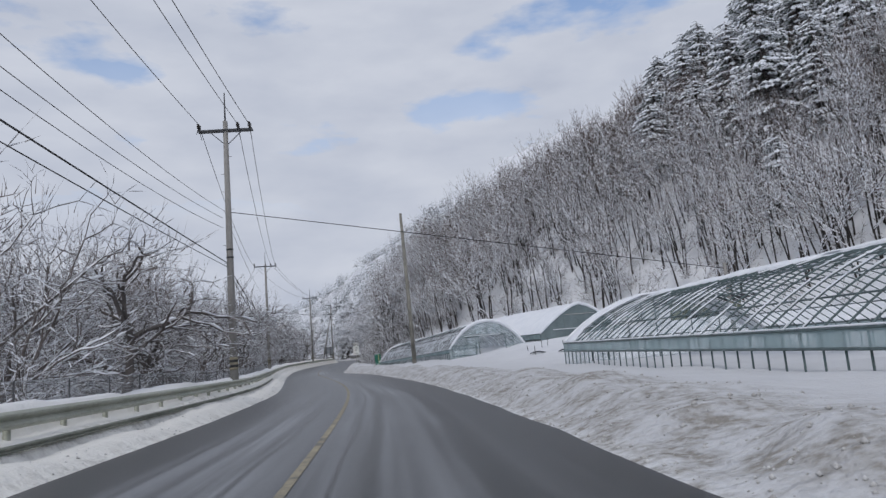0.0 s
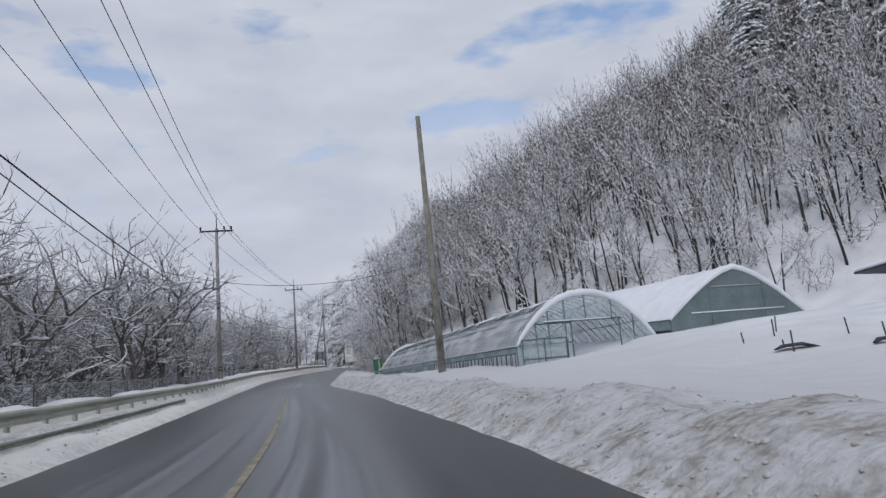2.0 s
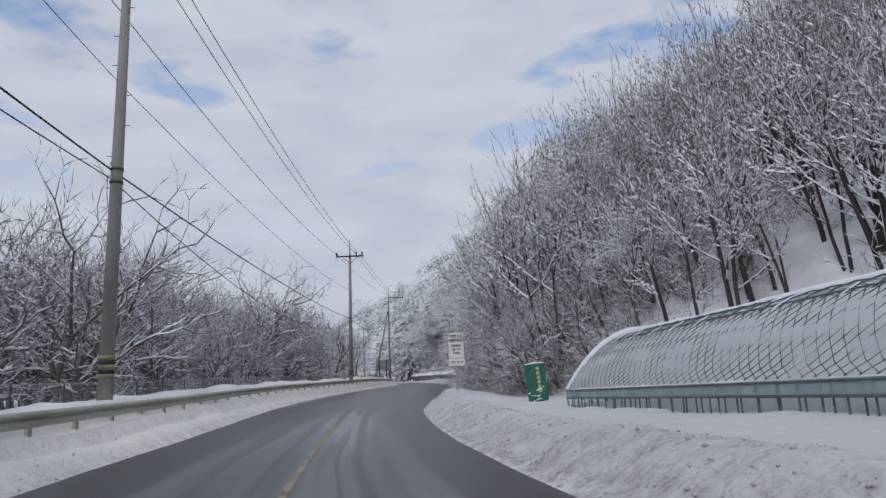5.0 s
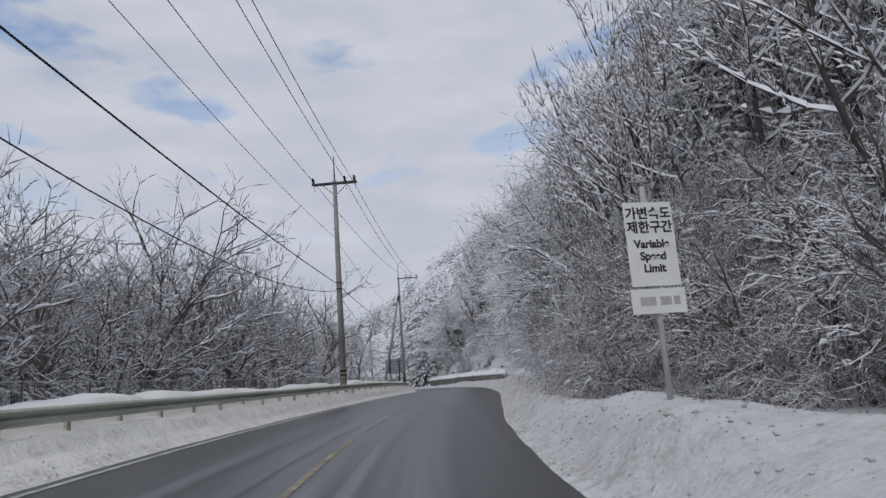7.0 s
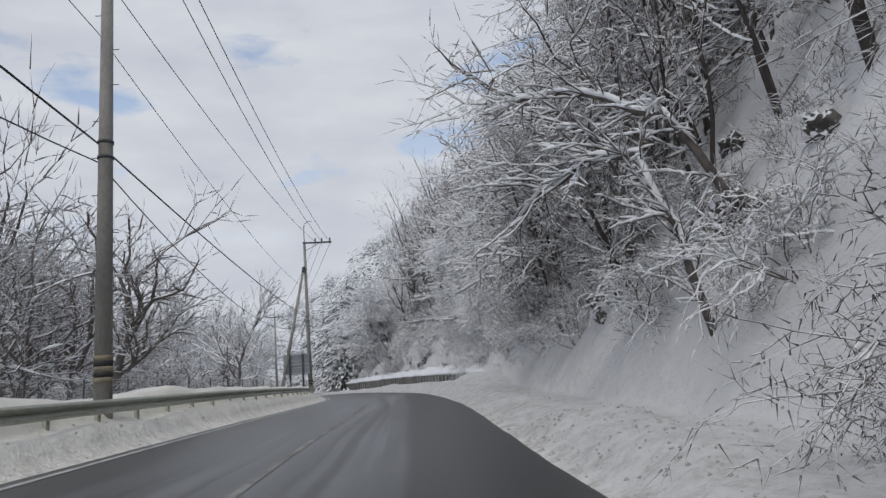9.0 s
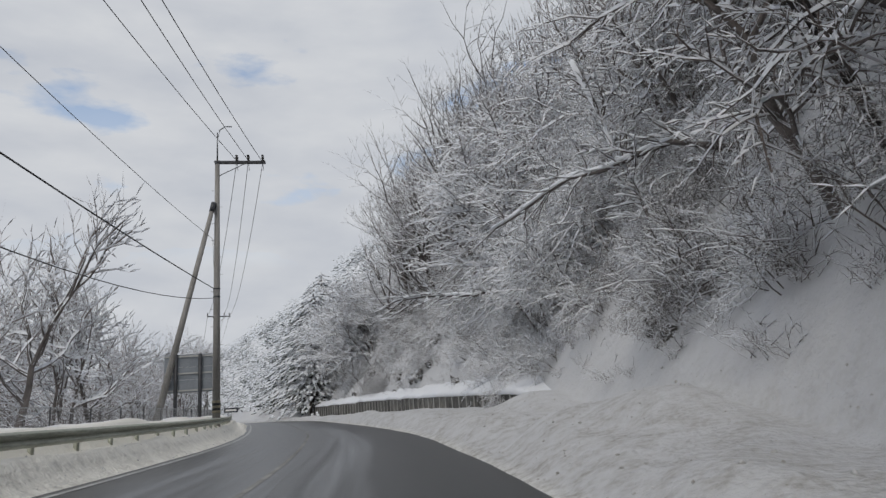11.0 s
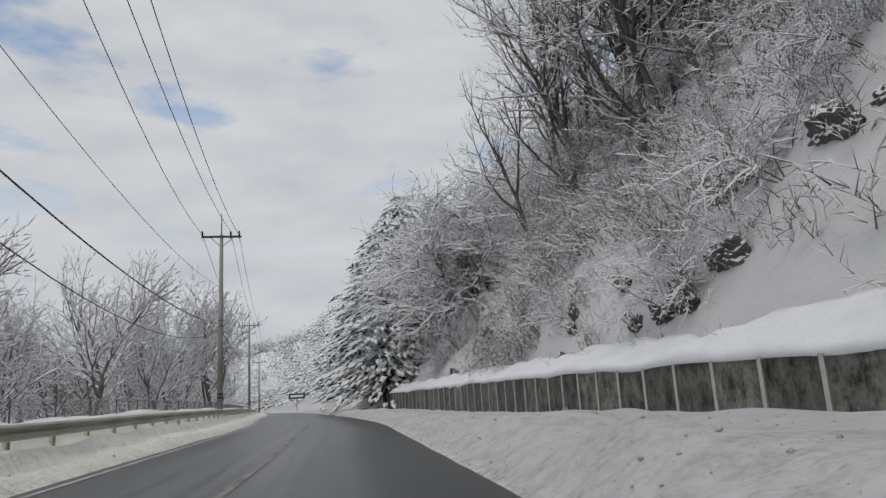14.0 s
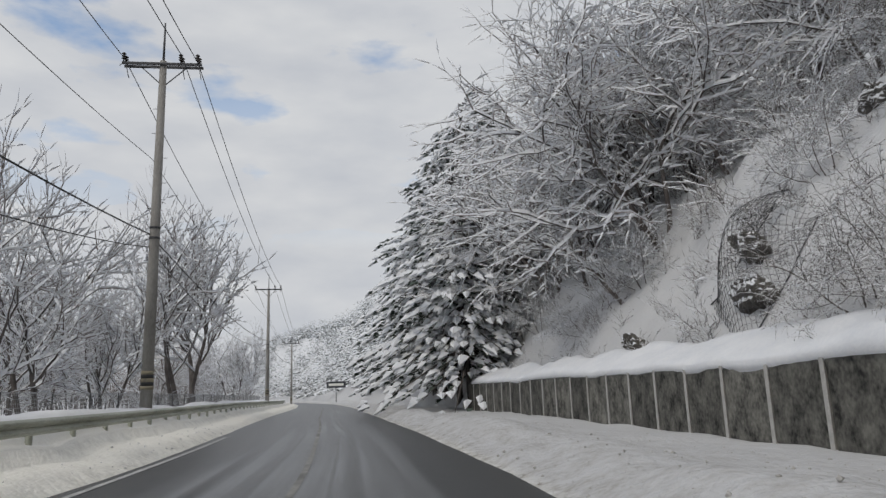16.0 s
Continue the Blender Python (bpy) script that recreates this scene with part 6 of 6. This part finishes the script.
thicket_spots += spread_spots(7, 136, 150, 0.3, 3.0, 74, gap=1.2, low=0.6, high=1.0, lean=14, near_foot=True) + spread_spots(12, 155, 163, 0.6, 4.5, 71, gap=0.9, low=0.35, high=0.6, lean=22, near_foot=True) + spread_spots(8, 102, 107, -1.2, 2.5, 72, gap=1.0, low=0.6, high=0.9, lean=10, near_foot=True)
thicket_spots += spread_spots(11, 113, 119.5, 0.2, 3.2, 77, gap=0.9, low=0.75, high=1.15, lean=14, near_foot=True)
thicket_spots += spread_spots(14, 207, 219, 0.8, 6.0, 69, gap=1.1, low=0.55, high=0.95, lean=16, near_foot=True)
for i, kind in enumerate(thicket_kinds):
    place(kind, thicket_spots[i::2], 97 + i)

shrub_spots = [(float(xc(171.6)) + 8.75, 171.6, 0.45, 0, -40), (float(xc(172.6)) + 9.0, 172.6, 0.4, 0, -35)] + spread_spots(16, 166, 178, 0.8, 5, 67, gap=1.0, low=0.5, high=0.9, lean=20, near_foot=True) + spread_spots(44, 172, 214, 1.4, 8, 62, gap=1.1, low=0.45, high=0.95, lean=16, near_foot=True) + spread_spots(26, 114, 165, 0.8, 7, 63, gap=1.5, low=0.5, high=0.9, lean=14, near_foot=True) + spread_spots(20, 204, 246, 2.5, 9, 64, gap=1.5, low=0.4, high=0.85, lean=16, near_foot=True)
for i, kind in enumerate(shrub_kinds):
    place(kind, shrub_spots[i::3], 70 + i)

conifer_kinds = [conifer_thing(70 + i, 12.0) for i in range(3)]
conifer_spots = spread_spots(26, 250, 300, 3, 22, 12, gap=3.4, low=0.75, high=1.15, near_foot=True)
conifer_spots += [(x, y, 1.15 * size, 0, 0) for x, y, size in ((31.3, 94.0, 1.0), (29.8, 92.4, 0.85), (40.0, 87.5, 1.25), (41.5, 81.6, 1.3), (41.3, 100.4, 1.1), (48.9, 85.6, 1.3), (45.0, 89.9, 1.3), (35.6, 69.6, 0.7), (43.2, 84.4, 1.2), (52.0, 80.0, 1.3), (47.0, 95.0, 1.2), (37.5, 98.0, 1.0), (46.0, 78.0, 1.1), (55.0, 90.0, 1.3), (50.0, 100.0, 1.2), (40.8, 106.0, 1.0), (37.6, 110.0, 1.0), (34.5, 86.5, 0.9))]
conifer_spots += [(-8.8, 118.5, 0.6, 0, 0), (-6.5, 120.5, 0.75, 0, 0), (41, 133, 1.15, 0, 0), (44, 136, 1.0, 0, 0), (31, 140, 0.8, 0, 0), (62, 100, 1.2, 0, 0), (-40.4, 243.0, 1.2, 2, -3), (-41.6, 246.5, 1.35, 0, -3), (-43.2, 250.5, 1.3, -3, -4), (-44.8, 254.5, 1.25, 0, -4), (-39.8, 245.4, 1.45, 3, -2), (-40.8, 249.5, 1.4, 0, -4), (-46.4, 259.5, 1.1, 0, 0), (-42.2, 255.0, 1.3, 0, -3), (-38.6, 248.0, 1.4, 0, -4)]
for i, kind in enumerate(conifer_kinds):
    place(kind, conifer_spots[i::3], 60 + i)


# ---- the wooded hillsides: one mass each ----
def wood(name, spots, kinds, mats, label, category, seed):
    """Many small trees in one object. spots: x, y, size, lean."""
    rs = np.random.RandomState(seed)
    vs, ts, ss, n = [], [], [], 0
    zs = ground_z(np.array([s[0] for s in spots]), np.array([s[1] for s in spots]))
    for (x, y, size, lean), z in zip(spots, zs):
        v, t, s = kinds[rs.randint(len(kinds))]
        a = rs.uniform(0, 2 * np.pi)
        c, d = math.cos(a), math.sin(a)
        w = v @ np.array([[c, d, 0], [-d, c, 0], [0, 0, 1]]) * size * np.array([1, 1, rs.uniform(0.85, 1.2)])
        w = w + np.stack([-w[:, 2] * lean, 0 * w[:, 2], 0 * w[:, 2]], -1)
        vs.append(w + np.array([x, y, z]))
        ts.append(t + n)
        ss.append(s)
        n += len(v)
    me = array_mesh(name, np.concatenate(vs), np.concatenate(ts), np.concatenate(ss), mats)
    tagged(new(name, me), label, category, kind="stuff")


def far_kind(seed, rich=True, white=1.0):
    """A slim forest tree: straight trunk, forking twiggy crown in the upper part, flecked with snow."""
    lv = natural(seed, 10.0, depth=3, trunk=0.48, spread=0.36, rise=0.14, wander=0.10, thick=0.0155, sides=2, keep=0.58, stems=1 + seed % 2, splay=0.22)
    k = 1.0 if rich else 1.4
    return join((*tubes(lv[0], 3), 0), (*blades(lv[1], 0.12 * k, seed=seed), 0), (*blades(lv[2], 0.06 * k, seed=seed), 1), (*blades(lv[3], 0.038 * k, seed=seed + 1), 1), (*lines(lv[1], 0.09 * white), 2), (*fins(lv[2] if rich else lv[2][::3], 0.085 * k * white), 2), (*fins(lv[3][::3] if rich else lv[3][::4], 0.075 * k * white), 2))


def valley_kind(seed, white=1.0):
    """A crooked low tree of the valley floor."""
    lv = natural(seed, 9.0, depth=3, trunk=0.38, spread=0.62, rise=0.10, wander=0.19, thick=0.016, sides=4, keep=0.70, stems=1 + seed % 3)
    return join((*tubes(lv[0], 4), 0), (*tubes(lv[1], 3), 0), (*blades(lv[2], 0.055, seed=seed), 1), (*blades(lv[3], 0.034, seed=seed + 1), 1), (*lines(lv[1], 0.1 * white), 2), (*fins(lv[2], 0.06 * white), 2), (*fins(lv[3][::2], 0.045 * white), 2))


def far_conifer(seed):
    (tv, tt), (gv, gt), (sv, st) = conifer_arrays(seed, 10.0, 9, 6, 1)
    fat = np.array([1.5, 1.5, 0.85])
    return join((gv * fat, gt, 3), (sv * fat, st, 2))


valley_trees = [valley_kind(160 + i) for i in range(6)]
white_trees = [valley_kind(170 + i, 1.6) for i in range(4)]
poor_trees = [far_kind(140 + i, False, 0.4) for i in range(7)]
far_trees = [far_kind(100 + i, True, 1.5) for i in range(7)]
dim_trees = [far_kind(190 + i, True, 0.85) for i in range(4)]
laden_trees = [far_kind(180 + i, True, 1.6) for i in range(4)]
far_firs = [far_conifer(120 + i) for i in range(4)]
WOOD_MATS = [FAR_BARK, FAR_TWIG, TREE_SNOW, NEEDLE]
VALLEY_MATS = [BARK, LEFT_TWIG, TREE_SNOW, NEEDLE]
rs = np.random.RandomState(9)


def hill_spots(count, y0, y1, o0, o1, low, high, lean, power=1.0):
    y = rs.uniform(y0, y1, count)
    o = o0 + (o1 - o0) * rs.random_sample(count) ** power
    x = xc(y) + at(T_FOOT, y) + o
    return list(zip(x, y, rs.uniform(low, high, count), np.full(count, lean)))


HILL_LABEL = "dense bare winter wood with snow on a steep hillside"
wood("hillside_wood", hill_spots(900, 40, 150, 1, 42, 0.75, 1.15, 0.10, 0.9), far_trees, WOOD_MATS, HILL_LABEL, "hillside wood", 1)
wood("dark_slope_wood", hill_spots(90, 104, 124, 9, 30, 0.7, 0.95, 0.15) + hill_spots(130, 124, 150, 9, 30, 1.0, 1.4, 0.17) + hill_spots(26, 154, 170, 14, 34, 1.0, 1.4, 0.12) + hill_spots(105, 170, 208, 13, 34, 1.05, 1.45, 0.10), dim_trees, [BARK, TWIG, TREE_SNOW, NEEDLE], "brown-grey bare trees on the steep slope, lightly snowed", "hillside wood", 22)
wood("laden_slope_wood", hill_spots(12, 156, 170, 9, 16, 1.0, 1.4, 0.12) + hill_spots(50, 170, 206, 9, 16, 1.05, 1.45, 0.12) + hill_spots(62, 206, 255, 16, 38, 1.0, 1.4, 0.12), laden_trees, [BARK, TWIG, TREE_SNOW, NEEDLE], "snow-laden bare trees on the slope above the wall", "hillside wood", 21)
wood("upper_hillside_wood", hill_spots(1450, 38, 170, 25, 90, 0.68, 1.05, 0.08) + hill_spots(420, 128, 260, 24, 70, 1.0, 1.4, 0.14), poor_trees, WOOD_MATS, "bare brown-grey wood covering the upper hillside", "hillside wood", 6)
wood("far_conifer_wood", hill_spots(420, 246, 330, 2, 75, 0.5, 0.9, 0.0) + hill_spots(700, 330, 520, 1, 80, 0.5, 0.9, 0.0) + hill_spots(260, 520, 640, 1, 70, 0.7, 1.1, 0.0), far_firs, [FAR_BARK, FAR_TWIG, TREE_SNOW, HAZED_NEEDLE], "snow-covered conifer wood on the far slope", "far wood", 2)


def left_far(count, y0, y1, f0, f1):
    y = rs.uniform(y0, y1, count)
    return list(zip(xc(y) - rs.uniform(f0, f1, count), y, rs.uniform(0.85, 1.25, count), np.zeros(count)))


wood("valley_wood", left_far(235, 12, 150, 12, 34), valley_trees, VALLEY_MATS, "tangled bare snowy trees behind the fence", "valley wood", 3)
wood("white_valley_wood", left_far(62, 150, 330, 14, 38), white_trees, [BARK, TWIG, TREE_SNOW, NEEDLE], "pale snow-covered trees behind the fence", "valley wood", 13)
wood("far_valley_wood", left_far(480, 12, 440, 30, 120), poor_trees, WOOD_MATS, "bare snowy trees across the valley floor", "valley wood", 7)


# ---- brush: thin stems at the fence, on the slope foot ----
def brush_kind(seed, height):
    """A thicket of thin curving stems, each with fine side shoots."""
    r = random.Random(seed)
    stems, side = [], []
    for _ in range(10):
        a = r.uniform(0, 6.28)
        p, w = Vector((r.uniform(-0.5, 0.5), r.uniform(-0.5, 0.5), -0.1)), Vector((math.cos(a) * 0.6, math.sin(a) * 0.6, 1)).normalized()
        long = height * r.uniform(0.55, 1.2)
        for s in range(4):
            w = (w + Vector((r.uniform(-1, 1), r.uniform(-1, 1), r.uniform(-0.9, 0.3))) * 0.38).normalized()
            q = p + w * long / 4
            stems.append((p, q, 0.010 - 0.002 * s, 0.008 - 0.002 * s))
            for _ in range(3):
                b = p.lerp(q, r.random())
                v = (w * 0.6 + Vector((r.uniform(-1, 1), r.uniform(-1, 1), r.uniform(-0.6, 0.8))) * 0.8).normalized()
                side.append((b, b + v * height * r.uniform(0.10, 0.28), 0.005, 0.002))
            p = q
    return join((*blades(stems, 0.034, seed=seed), 0), (*blades(side, 0.022, seed=seed), 1), (*lines(stems, 0.035), 2), (*fins(side[::2], 0.035), 2))


brush = [brush_kind(200 + i, 2.0) for i in range(6)]


def band(count, y0, y1, d0, d1, low, high, foot=False, lean=0.0):
    y = rs.uniform(y0, y1, count)
    d = rs.uniform(d0, d1, count) + (at(T_FOOT, y) if foot else 0)
    return list(zip(xc(y) + d, y, rs.uniform(low, high, count), np.full(count, lean)))


wood("hill_brush", band(170, 42, 110, 0.5, 26, 1.0, 2.0, True, 0.1), brush, [BARK, TWIG, TREE_SNOW], "snowy undergrowth at the foot of the hillside wood", "brush", 15)
wood("fence_brush", band(190, 10, 290, -13, -7.4, 0.4, 1.1), brush, [BARK, TWIG, TREE_SNOW], "tangled bare brush with snow behind the fence", "brush", 4)
wood("slope_brush", [b for b in band(380, 97, 260, 0.4, 13, 0.6, 1.4, True, 0.2) + band(110, 101, 117, 0.3, 9, 0.6, 1.4, True, 0.1) + band(70, 241, 268, -1.6, 2.0, 0.7, 1.5, True, 0.1) if (not 117 < b[1] < 135 or rs.random_sample() < 0.35) and (b[1] < 208 or b[1] > 240 or rs.random_sample() < 0.5) and (b[1] < 158 or b[0] - float(xc(b[1]) + at(T_FOOT, b[1])) > 2.4)], brush, [BARK, LEFT_TWIG, TREE_SNOW], "snow-laden brush on the cut slope", "brush", 5)


wood("slope_twigs", band(250, 168, 246, 1.6, 13, 0.18, 0.5, True, 0.25) + band(170, 113, 134, 0.4, 9, 0.25, 0.7, True, 0.2) + band(120, 148, 170, 0.3, 8, 0.25, 0.7, True, 0.25) + band(150, 176, 236, 0.3, 5, 0.3, 0.8, True, 0.2), brush, [BARK, BARK, TREE_SNOW], "small dark twigs poking through the snow of the slope", "brush", 25)
wood("cut_slope_shrubs", band(90, 180, 212, 2.4, 11, 0.6, 1.3, True, 0.2) + band(80, 183, 215, 1.2, 6.5, 0.7, 1.4, True, 0.2) + band(55, 166, 182, 3.5, 10, 0.5, 1.1, True, 0.2) + band(30, 104, 118, 1.0, 9, 0.4, 0.9, True, 0.2), brush, [BARK, BARK, TREE_SNOW], "bare shrubs between rocks on the snowy cut slope", "brush", 27)


# ---- bent trees hanging over the verge, thick with snow ----
def bent_tree(points, radius, seed, label):
    r = random.Random(seed)
    base = Vector(points[0])
    thing = empty("bent_tree", pose(*base), label, "tree", "bent snowy trees")
    raw = [Vector(p) - base for p in points]
    pts = [raw[0]]
    for a, b in zip(raw, raw[1:]):
        for t in (0.33, 0.67, 1.0):
            pts.append(a.lerp(b, t) + Vector((r.uniform(-0.08, 0.08), r.uniform(-0.08, 0.08), r.uniform(-0.1, 0.1))))
    bm = bmesh.new()
    tube(bm, pts, [radius * (1 - 0.75 * i / (len(pts) - 1)) for i in range(len(pts))], 7)
    part("trunk", bm, BARK, thing)
    sides, snow = [], []
    for a, b in zip(pts[1:], pts[2:]):
        for _ in range(4):
            p = a.lerp(b, r.random())
            w = ((b - a).normalized() * 0.7 + Vector((r.uniform(-0.6, 0.4), r.uniform(-1, 1), r.uniform(-0.6, 0.8)))).normalized()
            for k in range(4):
                w = (w + Vector((r.uniform(-1, 1), r.uniform(-1, 1), r.uniform(-0.9, 0.6))) * 0.35).normalized()
                q = p + w * r.uniform(0.25, 0.6)
                sides.append((p, q, 0.022 - 0.005 * k, 0.018 - 0.005 * k))
                for _ in range(2):
                    c = p.lerp(q, r.random())
                    u = (w + Vector((r.uniform(-1, 1), r.uniform(-1, 1), r.uniform(-0.8, 0.6)))).normalized()
                    sides.append((c, c + u * r.uniform(0.2, 0.5), 0.009, 0.004))
                p = q
    v, t = tubes(sides, 4)
    ob = new("crown", array_mesh("crown", v, t, None, [BARK]))
    ob.parent = thing
    bm = bmesh.new()
    n = len(pts)
    tube(bm, [p + Vector((0, 0, radius * 0.9)) for p in pts[1:]], [(radius * (0.85 - 0.35 * i / n) + 0.02 * r.random()) * min(1, 0.25 + 0.3 * i) for i in range(n - 1)], 7)
    part("snow_load", bm, TREE_SNOW, thing, "thick roll of snow along the trunk", soft=True)
    v, t = snow_on(sides, 0.9, 0.035, 0.6, seed, 4)
    ob = new("branch_snow", array_mesh("branch_snow", v, t, None, [TREE_SNOW]))
    ob.parent = thing
    tagged(ob, kind="stuff")


BENT = "dark tree bent low from the slope under thick snow"
bent_tree([(-16.5, 174.6, gz(-16.5, 174.6) - 0.3), (-17.6, 174.2, 7.0), (-19.4, 173.7, 7.55), (-21.4, 173.3, 7.6), (-23.6, 173.0, 7.5)], 0.10, 1, BENT)
bent_tree([(-32.3, 230.5, gz(-32.3, 230.5) - 0.3), (-33.4, 230.3, 7.2), (-34.6, 230.4, 8.2), (-35.6, 230.5, 8.6), (-36.8, 230.4, 9.3)], 0.09, 2, BENT)
bent_tree([(-28.1, 229.8, gz(-28.1, 229.8) - 0.3), (-28.8, 229.7, 12.4), (-29.8, 229.4, 14.0), (-31.4, 229.2, 15.6), (-33.6, 229.0, 17.2)], 0.10, 3, BENT)
bent_tree([(-14.8, 127.5, gz(-14.8, 127.5) - 0.3), (-15.1, 128.0, 5.1), (-15.6, 128.5, 7.0), (-16.6, 129.3, 7.2), (-18.1, 130.5, 6.3)], 0.10, 4, BENT)
bent_tree([(-13.4, 128.3, gz(-13.4, 128.3) - 0.3), (-14.6, 129.0, 8.0), (-16.0, 131.0, 9.6), (-17.8, 132.5, 10.3)], 0.12, 5, BENT)
bent_tree([(-14.8, 158.9, gz(-14.8, 158.9) - 0.3), (-15.6, 159.6, 7.4), (-16.3, 160.2, 9.6), (-17.0, 160.5, 12.5)], 0.12, 6, BENT)
bent_tree([(-13.6, 157.2, gz(-13.6, 157.2) - 0.3), (-15.2, 158.0, 9.0), (-17.2, 161.8, 9.2), (-19.4, 166.0, 8.8)], 0.11, 7, BENT)
